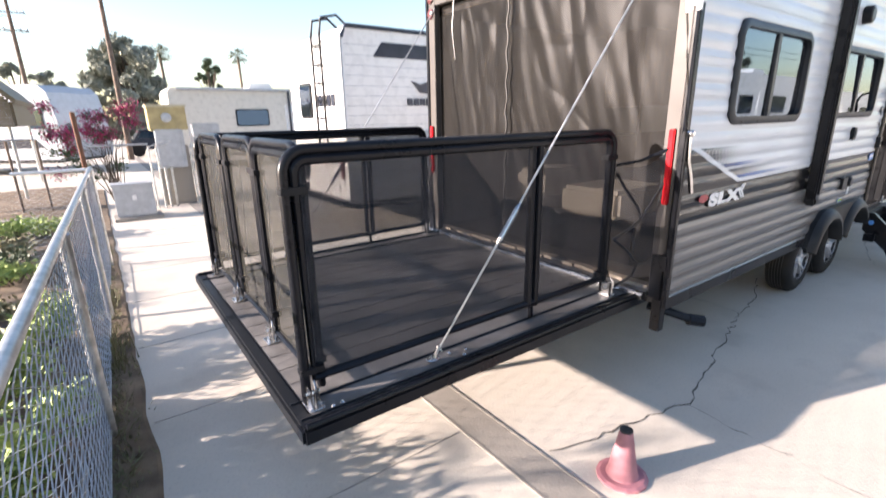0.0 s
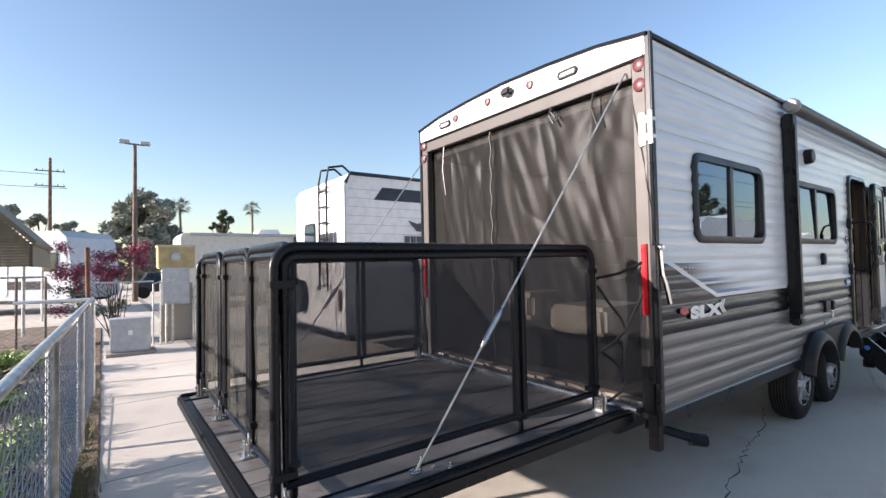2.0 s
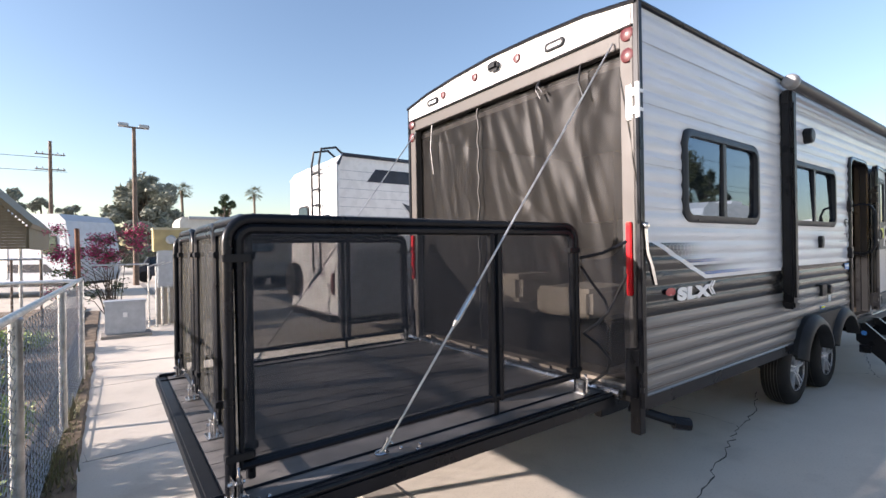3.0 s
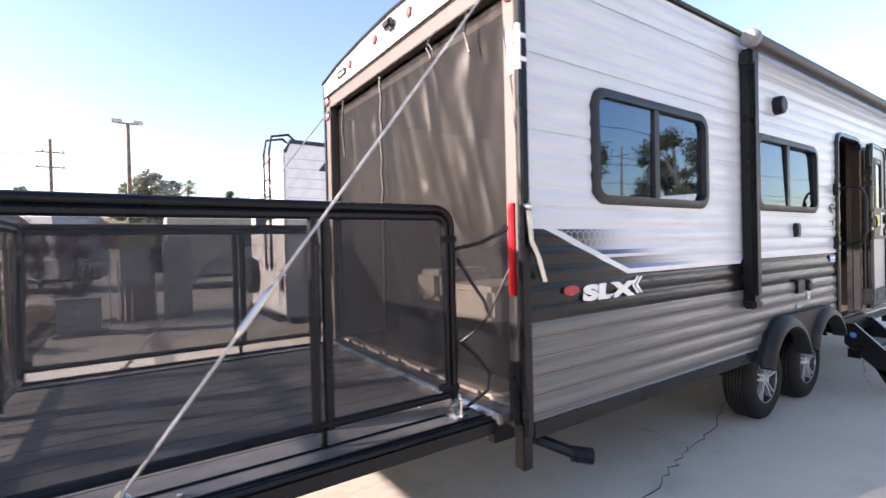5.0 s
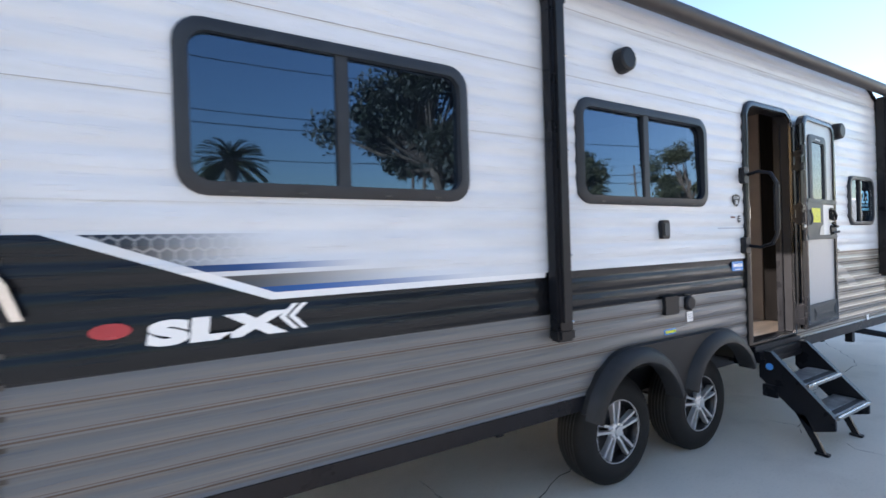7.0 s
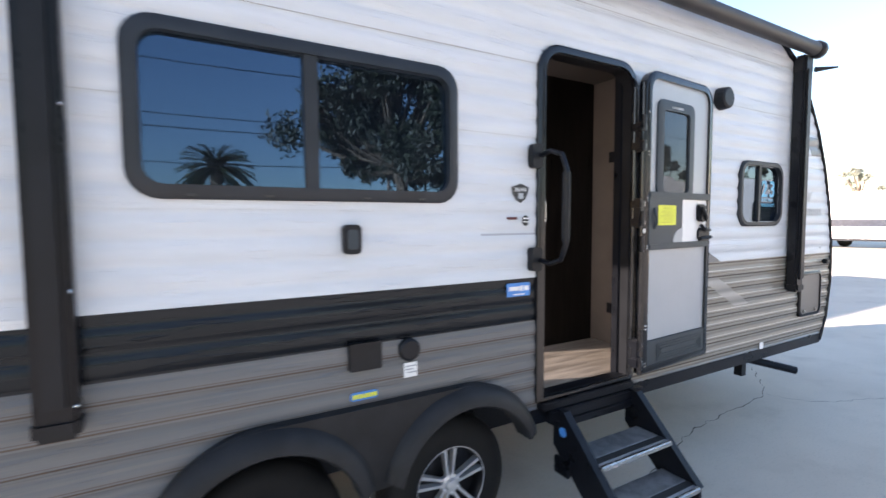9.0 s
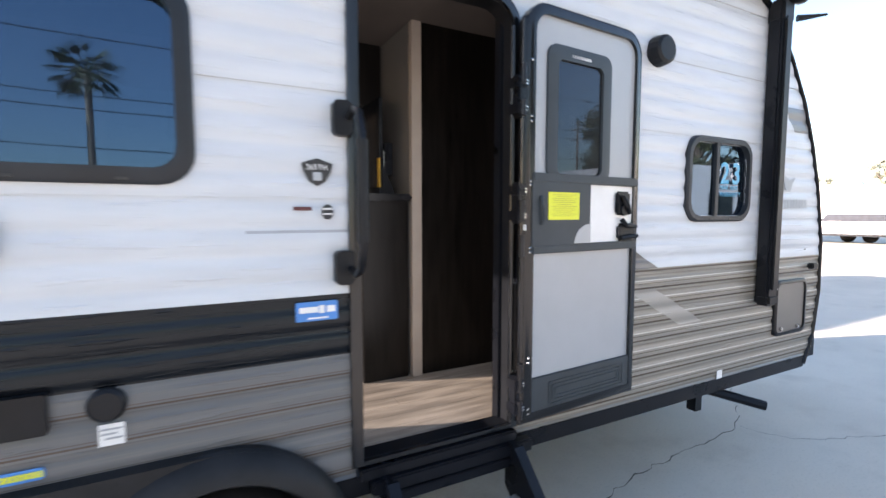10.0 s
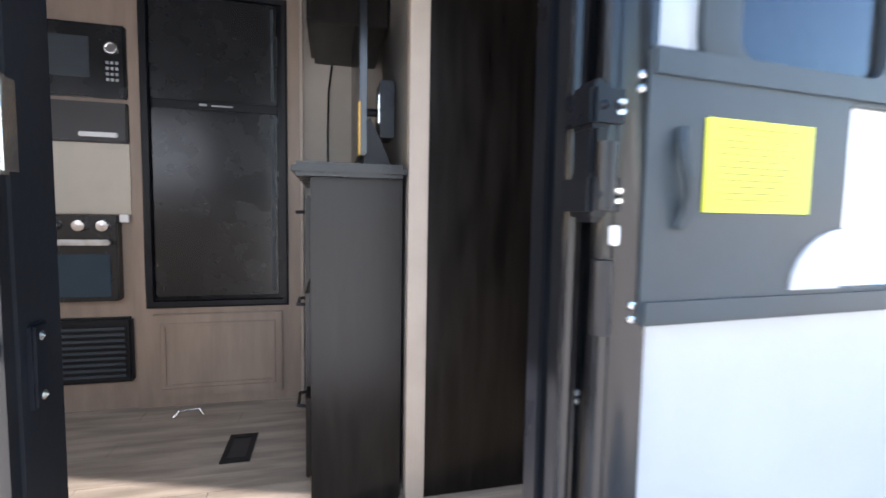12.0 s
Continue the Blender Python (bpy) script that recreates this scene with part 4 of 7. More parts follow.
def fender_outline():
    """The upper line of the double wheel arch, and back along its two arches."""
    out = [(WX1 + 0.435 * math.cos(radians(t)), AZ + 0.435 * math.sin(radians(t))) for t in range(165, 89, -5)]
    out += [(WX2 + 0.435 * math.cos(radians(t)), AZ + 0.435 * math.sin(radians(t))) for t in range(90, 24, -5)]
    out += [(WX2 + 0.365 * math.cos(radians(t)), AZ - 0.02 + 0.365 * math.sin(radians(t))) for t in range(25, 166, 5)]
    out += [(WX1 + 0.365 * math.cos(radians(t)), AZ - 0.02 + 0.365 * math.sin(radians(t))) for t in range(15, 166, 5)]
    return out


fender_ = part("fender", prism(bmesh.new(), fender_outline(), side, 0.0, 0.06), FENDER, trailer, "dark plastic double wheel-arch flare")
for cx, t0, t1 in ((WX1, 15, 168), (WX2, 22, 165)):
    bm = bmesh.new()
    rows = []
    for k in range(25):
        t = radians(t0 + (t1 - t0) * k / 24)
        c, s = math.cos(t), math.sin(t)
        rows.append([bm.verts.new((cx + r * c, W - d, AZ - 0.02 + (r - 0.36) * 0.2 + r * s)) for r, d in ((0.362, 0.0), (0.362, 0.10), (0.370, 0.112), (0.405, 0.105), (0.432, 0.075), (0.445, 0.045))])
    for a, b in zip(rows, rows[1:]):
        for i in range(5):
            bm.faces.new((a[i], a[i + 1], b[i + 1], b[i]))
    part("arch_flare", bm, FENDER, fender_, "", True)

# ---- entry door ----
DX0, DX1, DZ0, DZ1 = 6.79, 7.54, 0.70, 2.55


def door_outline(inset, r):
    u0, u1, v1, v0 = DX0 + inset, DX1 - inset, DZ1 - inset, DZ0 + inset * 0.6
    top_pts = []
    for cu, start in ((u1 - r, 0), (u0 + r, 90)):
        for k in range(7):
            t = radians(start + 15 * k)
            top_pts.append((cu + r * math.cos(t), v1 - r + r * math.sin(t)))
    return top_pts + [(u0, v0), (u1, v0)]


bm = ring(bmesh.new(), door_outline(0, 0.14), door_outline(0.040, 0.105), side, -0.02, 0.03, 0.01)
jamb = part("door_frame", bm, BLACK_GLOSS, trailer, "black aluminium entry door frame", True)
bm = ring(bmesh.new(), door_outline(0.030, 0.115), door_outline(0.044, 0.10), side, -0.07, 0.012)
part("door_jamb", bm, BLACK_PLASTIC, jamb, "", True)
bm = boxed((DX0 + 0.02, W - 0.05, 0.655), (DX1 - 0.02, W + 0.07, 0.70), 0.006)
part("door_sill", bm, BLACK, jamb)
bm = boxed((DX0 + 0.06, W - 0.07, 0.60), (DX1 + 0.05, W - 0.02, 0.655), 0.006)
part("step_frame", bm, BLACK, jamb)
for z in (0.86, 0.872, 0.95, 0.962, 1.35, 1.362, 1.611, 1.623, 1.697, 1.709, 1.757, 1.769, 2.05, 2.062, 2.12, 2.132):
    for dx in (0.0, 0.018):
        part("screw", lathe(bmesh.new(), [(0.005, 0), (0.0, 0.004)], (DX1 - 0.035 + dx, W - 0.03, z), (0, -1, 0), 8), CHROME, jamb)
bm = bmesh.new()
box(bm, (DX0 + 0.036, W - 0.032, 1.645), (DX0 + 0.048, W + 0.0, 1.75), 0.004)
part("strike_plate", bm, CHROME, jamb)
bm = boxed((DX0 + 0.040, W + 0.0, 1.38), (DX0 + 0.052, W + 0.03, 1.48), 0.003)
low_plate = part("strike_plate", bm, BLACK, jamb)
for z in (1.395, 1.465):
    part("screw", lathe(bmesh.new(), [(0.006, 0), (0.0, 0.004)], (DX0 + 0.052, W + 0.015, z), (1, 0, 0), 8), CHROME, low_plate)

# the leaf, folded back against the siding
LX0, LX1, LZ0, LZ1, LD = 7.495, 8.225, 0.755, 2.50, 0.075
leaf_at = lambda u, v, d: (u, W - LD - d, v)


def leaf_outline(inset, r):
    u0, u1, v0, v1 = LX0 + inset, LX1 - inset, LZ0 + inset, LZ1 - inset
    pts = []
    for cu, start in ((u1 - r, 0), (u0 + r, 90)):
        for k in range(7):
            t = radians(start + 15 * k)
            pts.append((cu + r * math.cos(t), v1 - r + r * math.sin(t)))
    return pts + [(u0, v0), (u1, v0)]


bm = prism(bmesh.new(), leaf_outline(0.02, 0.09), leaf_at, 0.0, 0.03)
leaf = part("door_leaf", bm, DOOR_GREY, trailer, "open entry door with grey inner panel and dark screen window")
bm = ring(bmesh.new(), leaf_outline(0, 0.11), leaf_outline(0.044, 0.075), leaf_at, -0.01, 0.045, 0.01)
part("leaf_frame", bm, BLACK_GLOSS, leaf, "", True)
bm = ring(bmesh.new(), rounded(7.61, 8.005, 1.79, 2.35, 0.05), rounded(7.665, 7.945, 1.815, 2.29, 0.03), leaf_at, 0.029, 0.046, 0.005)
part("leaf_window_frame", bm, DOOR_DARK, leaf, "", True)
part("leaf_window_pane", prism(bmesh.new(), rounded(7.64, 7.98, 1.815, 2.325, 0.03), leaf_at, 0.030, 0.034), SMOKED, leaf)
bm = bmesh.new()
box(bm, (7.74, W - LD - 0.046, 2.305), (7.86, W - LD - 0.041, 2.318))
part("window_lettering", bm, WHITE_PLASTIC, leaf)
bm = prism(bmesh.new(), [(LX0 + 0.03, 1.505), (7.872, 1.505), (7.872, 1.80), (LX0 + 0.03, 1.80)], leaf_at, 0.029, 0.05)
part("screen_slider", bm, DOOR_DARK, leaf, "dark plastic sliding panel")
bm = prism(bmesh.new(), [(7.872, 1.516)] + [(7.872 + 0.10 * math.cos(radians(a)), 1.516 + 0.085 * math.sin(radians(a))) for a in range(90, 181, 15)], leaf_at, 0.049, 0.053)
part("finger_cutout", bm, DOOR_GREY, leaf)
part("white_panel", prism(bmesh.new(), [(7.872, 1.51), (8.19, 1.51), (8.19, 1.78), (7.872, 1.78)], leaf_at, 0.029, 0.036), WHITE_PLASTIC, leaf, "white latch panel")
bm = bmesh.new()
box(bm, (LX0 + 0.03, W - LD - 0.054, 1.775), (LX1 - 0.02, W - LD - 0.028, 1.815), 0.006)
box(bm, (LX0 + 0.03, W - LD - 0.054, 1.478), (LX1 - 0.02, W - LD - 0.028, 1.515), 0.006)
part("cross_rail", bm, DOOR_DARK, leaf)
bm = tube(bmesh.new(), [leaf_at(7.575 + 0.006 * math.sin(k), 1.60 + 0.02 * k, 0.052 + 0.012 * math.sin(k * math.pi / 6)) for k in range(7)], 0.008, 6)
part("slider_pull", bm, DOOR_DARK, leaf)
label_ = part("warning_label", prism(bmesh.new(), [(7.612, 1.62), (7.797, 1.62), (7.797, 1.737), (7.612, 1.737)], leaf_at, 0.0505, 0.0525), YELLOW, leaf, "bright yellow warning label")
bm = bmesh.new()
for k in range(12):
    w_ = (0.10, 0.05, 0.11, 0.09)[k % 4]
    box(bm, (7.705 - w_ / 2 - 0.02, W - LD - 0.0533, 1.726 - 0.0082 * k), (7.705 + w_ / 2 + 0.02, W - LD - 0.0527, 1.7273 - 0.0082 * k))
part("label_writing", bm, plain("olive_print", (0.20, 0.20, 0.03), 0.5), label_)
bm = bmesh.new()
box(bm, (8.05, W - LD - 0.055, 1.64), (8.15, W - LD - 0.034, 1.75), 0.01)
tube(bm, [leaf_at(8.08, 1.73, 0.06), leaf_at(8.10, 1.68, 0.075), leaf_at(8.13, 1.65, 0.06)], 0.012, 8)
lathe(bm, [(0.03, 0), (0.028, 0.012), (0.0, 0.014)], leaf_at(8.10, 1.665, 0.052), (0, -1, 0), 16)
part("door_latch", bm, BLACK_PLASTIC, leaf, "black door latch")
bm = bmesh.new()
box(bm, (8.07, W - LD - 0.05, 1.515), (8.19, W - LD - 0.034, 1.60), 0.015)
tube(bm, [leaf_at(8.09, 1.62, 0.05), leaf_at(8.11, 1.59, 0.065), leaf_at(8.18, 1.585, 0.062)], 0.011, 8)
tube(bm, [leaf_at(8.08, 1.53, 0.055), leaf_at(8.18, 1.54, 0.07)], 0.011, 8)
part("door_handle", bm, BLACK_PLASTIC, leaf, "black lever handle")
bm = bmesh.new()
box(bm, (LX0 + 0.03, W - LD - 0.042, LZ0 + 0.03), (LX1 - 0.03, W - LD - 0.028, 0.945), 0.004)
part("kick_panel", bm, DOOR_DARK, leaf, "dark lower kick panel")
bm = bmesh.new()
for k in range(3):
    ring(bm, rounded(7.64 + 0.02 * k, 8.14 - 0.02 * k, 0.81 + 0.016 * k, 0.915 - 0.016 * k, 0.008, 2), rounded(7.646 + 0.02 * k, 8.134 - 0.02 * k, 0.816 + 0.016 * k, 0.909 - 0.016 * k, 0.006, 2), leaf_at, 0.041, 0.046)
part("kick_moulding", bm, DOOR_DARK, leaf)
for z in (0.88, 1.69, 2.12):
    bm = bmesh.new()
    box(bm, (7.462, W - 0.108, z - 0.085), (7.500, W - 0.04, z + 0.085), 0.006)
    for k in (-1, 1):
        box(bm, (7.455, W - 0.115, z - 0.026 + 0.052 * k), (7.505, W - 0.05, z + 0.026 + 0.052 * k), 0.006)
    for k in (-1, 1):
        lathe(bm, [(0.006, 0), (0.0, 0.004)], (7.470, W - 0.116, z + 0.052 * k), (0, -1, 0), 8)
        lathe(bm, [(0.006, 0), (0.0, 0.004)], (7.491, W - 0.116, z + 0.052 * k), (0, -1, 0), 8)
    hinge_ = part("door_hinge", bm, BLACK, leaf, "black hinge block with bright rivets")
    for k in (-1, 1):
        for dz in (-0.010, 0.002):
            part("rivet", boxed((7.488, W - 0.118, z + 0.052 * k + dz), (7.500, W - 0.1152, z + 0.052 * k + dz + 0.006), 0.001), CHROME, hinge_)
bm = bmesh.new()
tube(bm, [(7.49, W - 0.10, LZ0), (7.49, W - 0.10, LZ1 - 0.08)], 0.012, 8)
tube(bm, [(7.467, W - 0.06, LZ0), (7.467, W - 0.06, LZ1 - 0.10)], 0.010, 8)
part("hinge_rail", bm, BLACK_GLOSS, leaf)
for z in (0.80, 0.82, 1.02, 1.04, 1.488, 1.505, 1.763, 1.779, 2.02, 2.04, 2.26):
    part("screw", lathe(bmesh.new(), [(0.006, 0), (0.005, 0.003), (0.0, 0.005)], (7.516, W - 0.12, z), (0, -1, 0), 8), CHROME, leaf)
for z0, z1 in ((0.78, 0.86), (0.90, 1.02), (1.47, 1.56), (1.62, 1.70), (2.04, 2.10), (2.16, 2.24)):
    part("hinge_knuckle", tube(bmesh.new(), [(7.479, W - 0.112, z0), (7.479, W - 0.112, z1)], 0.0125, 10), DARK_ALLOY, leaf, "", True)
part("hinge_clip", boxed((7.486, W - 0.124, 1.578), (7.494, W - 0.110, 1.602), 0.002), WHITE_PLASTIC, leaf)

hinge_at = Vector((7.495 - 6.4, W - LD - 2.7, 0))
leaf.matrix_basis = Matrix.Translation(hinge_at) @ pose(0, 0, 0, 0, 0, 4.0) @ Matrix.Translation(-hinge_at)

# folding grab handle beside the door
bm = bmesh.new()
GZ = (1.455, 1.975)
tube(bm, [(6.79, W - 0.02, GZ[1]), (6.78, W - 0.12, GZ[1] + 0.015), (6.775, W - 0.20, GZ[1] - 0.01), (6.772, W - 0.235, GZ[1] - 0.08), (6.772, W - 0.235, GZ[0] + 0.08), (6.775, W - 0.20, GZ[0] + 0.01), (6.78, W - 0.12, GZ[0] - 0.015), (6.79, W - 0.02, GZ[0])], 0.0125, 10)
grab = part("grab_handle", bm, BLACK, trailer, "black folding grab handle", True)
part("foam_grip", tube(bmesh.new(), [(6.772, W - 0.235, GZ[0] + 0.10), (6.772, W - 0.235, GZ[1] - 0.10)], 0.0185, 12), BLACK_PLASTIC, grab, "ribbed black foam grip", True)
for z in GZ:
    bm = prism(bmesh.new(), rounded(6.735, 6.80, z - 0.06, z + 0.06, 0.02), side, 0.004, 0.045)
    part("handle_mount", bm, BLACK_PLASTIC, grab)

# folding entry step
step_ = part("entry_step", boxed((6.89, W - 0.08, 0.56), (7.50, W + 0.3, 0.60), 0.004), BLACK, trailer, "black folding entry step with ribbed metal treads")
SLOPE = [(W - 0.03, 0.66), (W - 0.10, 0.66), (0.96, 0.27), (0.96, 0.19), (1.08, 0.15), (W - 0.03, 0.46)]
for x in (6.90, 7.47):
    prism(b := bmesh.new(), [(y, z) for y, z in SLOPE], lambda u, v, d, x=x: (x + d, u, v), 0.0, 0.022)
    part("stringer", b, BLACK, step_, "black steel stringer")
    prism(b := bmesh.new(), [(W - 0.10, 0.662), (W - 0.115, 0.662), (0.955, 0.275), (0.96, 0.268)], lambda u, v, d, x=x: (x + d, u, v), -0.012, 0.034)
    part("stringer_edge", b, BLACK, step_)
    b = prism(bmesh.new(), [(1.19, 0.25), (1.13, 0.25), (1.02, 0.012), (1.06, 0.012)], lambda u, v, d, x=x: (x + d, u, v), 0.0, 0.022)
    box(b, (x - 0.012, 1.0, 0.0), (x + 0.035, 1.08, 0.018), 0.003)
    part("step_leg", b, BLACK, step_)
for y, z in ((1.215, 0.46), (1.05, 0.285)):
    b = boxed((6.925, y - 0.085, z - 0.02), (7.468, y + 0.12, z), 0.004)
    part("tread", b, ALLOY, step_, "ribbed bright metal tread")
    b = bmesh.new()
    for k in range(26):
        box(b, (6.94 + 0.0202 * k, y - 0.02, z), (6.952 + 0.0202 * k, y + 0.115, z + 0.004))
    part("tread_ribs", b, GALV, step_)
    part("grip_strip", boxed((6.93, y - 0.065, z), (7.463, y - 0.025, z + 0.003)), INK, step_)
    part("tread_nose", boxed((6.925, y - 0.105, z - 0.025), (7.468, y - 0.082, z + 0.004), 0.006), CHROME, step_)
part("step_badge", lathe(bmesh.new(), [(0.026, 0), (0.024, 0.003), (0.0, 0.003)], (6.899, W - 0.10, 0.55), (-1, 0, 0), 20), BLUE, step_, "blue round badge")
b = boxed((6.875, W - 0.16, 0.33), (6.90, W - 0.06, 0.42), 0.004)
part("step_bracket", b, BLACK, step_)

# ---- fittings on the near side ----
for x, z in ((5.45, 2.59), (8.40, 2.46)):
    bm = lathe(bmesh.new(), [(0.075, 0.0), (0.075, 0.025), (0.07, 0.06), (0.055, 0.068), (0.0, 0.068)], (x, W - 0.003, z), (0, -1, 0), 16)
    part("outdoor_speaker", bm, BLACK_PLASTIC, trailer, "round black outdoor speaker")
bm = prism(bmesh.new(), rounded(5.768, 5.842, 1.52, 1.64, 0.02), side, 0.002, 0.035)
lampb = part("porch_light", bm, BLACK_PLASTIC, trailer, "small black wall fitting")
part("bezel", prism(bmesh.new(), rounded(5.782, 5.828, 1.54, 1.62, 0.012), side, 0.035, 0.042), DOOR_DARK, lampb)
bm = prism(bmesh.new(), rounded(5.785, 5.925, 1.035, 1.15, 0.008), side, 0.002, 0.03)
part("outlet_cover", bm, BLACK_PLASTIC, trailer, "black outlet cover")
bm = lathe(bmesh.new(), [(0.05, 0), (0.05, 0.02), (0.04, 0.03), (0.0, 0.03)], (6.06, W - 0.003, 1.09), (0, -1, 0), 20)
part("cable_inlet", bm, BLACK_PLASTIC, trailer, "round black cable inlet cap")


def decal(name, outline, material, label="", parent=None, d=0.012):
    return part(name, prism(bmesh.new(), outline, side, d - 0.002, d), material, parent or trailer, label)


def bars(rows, material, parent, d=0.0135):
    bm = bmesh.new()
    for x0, x1, z0, z1 in rows:
        box(bm, (x0, W - d - 0.001, z0), (x1, W - d, z1))
    part("lettering", bm, material, parent)


def writing(text, size, m, material, parent, shear=0.0, thick=0.002, width=1.0):
    curve = bpy.data.curves.new("writing", "FONT")
    curve.body, curve.size, curve.extrude, curve.shear = text, size, thick, shear
    curve.offset = 0.0075 if 0.1 < size < 0.13 else 0.003 * (size > 0.13)
    curve.space_character = 1.1 if size > 0.1 else 1.0
    ob = bpy.data.objects.new("writing", curve)
    me = bpy.data.meshes.new_from_object(ob)
    bpy.data.objects.remove(ob)
    me.transform(Matrix.Translation(-ORIGIN[parent]) @ m @ Matrix.Diagonal((width, 1, 1, 1)))
    me.materials.append(material)
    out = new("lettering", me)
    out.parent = parent
    ORIGIN[out] = ORIGIN[parent]
    return out


ON_SIDE = lambda x, z, d=0.013: pose(x, W - d, z, 90, 0, 0)
s = decal("id_plate", [(6.035, 0.965), (6.10, 0.965), (6.10, 1.03), (6.035, 1.03)], WHITE_PLASTIC, "small white printed sticker")
bars([(6.04, 6.095, 1.012, 1.018), (6.04, 6.08, 0.998, 1.004), (6.05, 6.095, 0.984, 0.990)], GREY_BOX, s)
s = decal("tyre_sticker", rounded(5.79, 5.91, 0.905, 0.94, 0.012), BLUE, "blue sticker with yellow lettering shapes")
bars([(5.80 + 0.012 * k, 5.809 + 0.012 * k, 0.914, 0.932) for k in range(9)], YELLOW, s)
s = decal("blue_sticker", rounded(6.60, 6.746, 1.272, 1.340, 0.006), BLUE, "blue sticker showing a white cylinder")
bars([(6.612, 6.676, 1.302, 1.322), (6.680, 6.698, 1.298, 1.326), (6.706, 6.736, 1.300, 1.323), (6.64, 6.71, 1.279, 1.285)], WHITE_PLASTIC, s)
shield = [(6.630, 1.818), (6.652, 1.826), (6.683, 1.836), (6.714, 1.826), (6.736, 1.818), (6.730, 1.790), (6.712, 1.758), (6.683, 1.740), (6.654, 1.758), (6.636, 1.790)]
s = decal("model_badge", shield, INK, "dark shield-shaped model badge reading 265TH")
writing("265TH", 0.026, ON_SIDE(6.644, 1.797, 0.0135), WHITE_PLASTIC, s, thick=0.0008)
bars([(6.668, 6.698, 1.760, 1.788)], GREY_BOX, s)
s = decal("round_badge", [(6.716 + 0.021 * math.cos(t / 16 * math.tau), 1.652 + 0.027 * math.sin(t / 16 * math.tau)) for t in range(16)], INK, "small dark oval badge")
bars([(6.700, 6.732, 1.660, 1.666), (6.700, 6.732, 1.643, 1.648)], WHITE_PLASTIC, s)
s = decal("red_sticker", [(6.601, 1.657), (6.662, 1.657), (6.662, 1.670), (6.601, 1.670)], RED_DULL, "thin red sticker")
# the series name and oval
s = decal("marker_oval", [(2.918 + 0.058 * math.cos(t / 24 * math.tau), 1.275 + 0.026 * math.sin(t / 24 * math.tau)) for t in range(24)], plain("oval_red_lens", (0.34, 0.02, 0.03), 0.25, vary=0.1), "red oval marker lamp", d=0.022)
name_ = decal("series_name", [(3.03, 1.19), (3.031, 1.19), (3.031, 1.191)], WHITE_PLASTIC, "white slanted SLX lettering")
writing("SLX", 0.104, ON_SIDE(3.02, 1.216), WHITE_PLASTIC, name_, 0.05, 0.0015, 2.28)
for k in (0, 1):
    x = 3.44 + 0.035 * k
    decal("chevron", [(x, 1.268), (x + 0.05, 1.315), (x + 0.072, 1.315), (x + 0.024, 1.268), (x + 0.072, 1.218), (x + 0.05, 1.218)], WHITE_PLASTIC, parent=name_, d=0.0135)
# front badge shapes, baggage hatch
s = decal("bird_badge", [(9.62, 1.90), (9.70, 1.86), (9.78, 1.88), (9.74, 1.84), (9.72, 1.79), (9.66, 1.80), (9.64, 1.85)], GREY_BOX, "grey bird-shaped badge above lettering shapes")
bars([(9.58 + 0.036 * k, 9.608 + 0.036 * k, 1.68, 1.735) for k in range(10)], GREY_BOX, s)
bm = ring(bmesh.new(), rounded(9.60, 9.99, 0.84, 1.21, 0.05), rounded(9.625, 9.965, 0.865, 1.185, 0.035), side, -0.005, 0.022, 0.006)
hatch = part("baggage_hatch", bm, BLACK, trailer, "grey baggage hatch with black rim", True)
part("hatch_door", prism(bmesh.new(), rounded(9.62, 9.97, 0.86, 1.19, 0.035), side, 0.0, 0.012), HATCH, hatch)
bm = bmesh.new()
for x in (9.68, 9.88):
    box(bm, (x - 0.012, W - 0.03, 0.875), (x + 0.012, W - 0.012, 0.90), 0.004)
part("hatch_catch", bm, CHROME, hatch)
part("front_clip", boxed((9.985, W - 0.05, 1.27), (10.06, W - 0.01, 1.31), 0.008), BLACK_PLASTIC, trailer)
bars([(9.93, 9.95, 1.40, 1.41)], INK, trailer)
s = decal("small_plate", [(9.02, 0.66), (9.07, 0.66), (9.07, 0.71), (9.02, 0.71)], WHITE_PLASTIC, "small white plate")
# sticker inside the front window
s = decal("window_sticker", [(9.0, 1.985), (9.001, 1.985), (9.001, 1.986)], BLUE, "pale blue 2+3 warranty window sticker", d=0.006)
PALE_BLUE = plain("pale_blue_print", (0.12, 0.42, 0.62), 0.5, vary=0.02)
writing("2", 0.17, ON_SIDE(8.975, 1.82, 0.006), PALE_BLUE, s, 0, 0.0008, 1.0)
writing("3", 0.17, ON_SIDE(9.085, 1.82, 0.006), PALE_BLUE, s, 0, 0.0008, 1.0)
writing("+", 0.07, ON_SIDE(9.062, 1.84, 0.007), WHITE_PLASTIC, s, 0, 0.0008)
writing("YEAR  YEAR", 0.032, ON_SIDE(8.975, 1.785, 0.006), PALE_BLUE, s, 0, 0.0006)
writing("WARRANTY", 0.036, ON_SIDE(8.975, 1.745, 0.006), PALE_BLUE, s, 0, 0.0006)
# nose: tongue and propane cover beyond the front
bm = bmesh.new()
box(bm, (10.0, 2.2, 0.42), (11.3, 2.27, 0.55), 0.004)
box(bm, (10.0, 3.18, 0.42), (11.3, 3.25, 0.55), 0.004)
part("hitch_tongue", bm, BLACK, trailer)

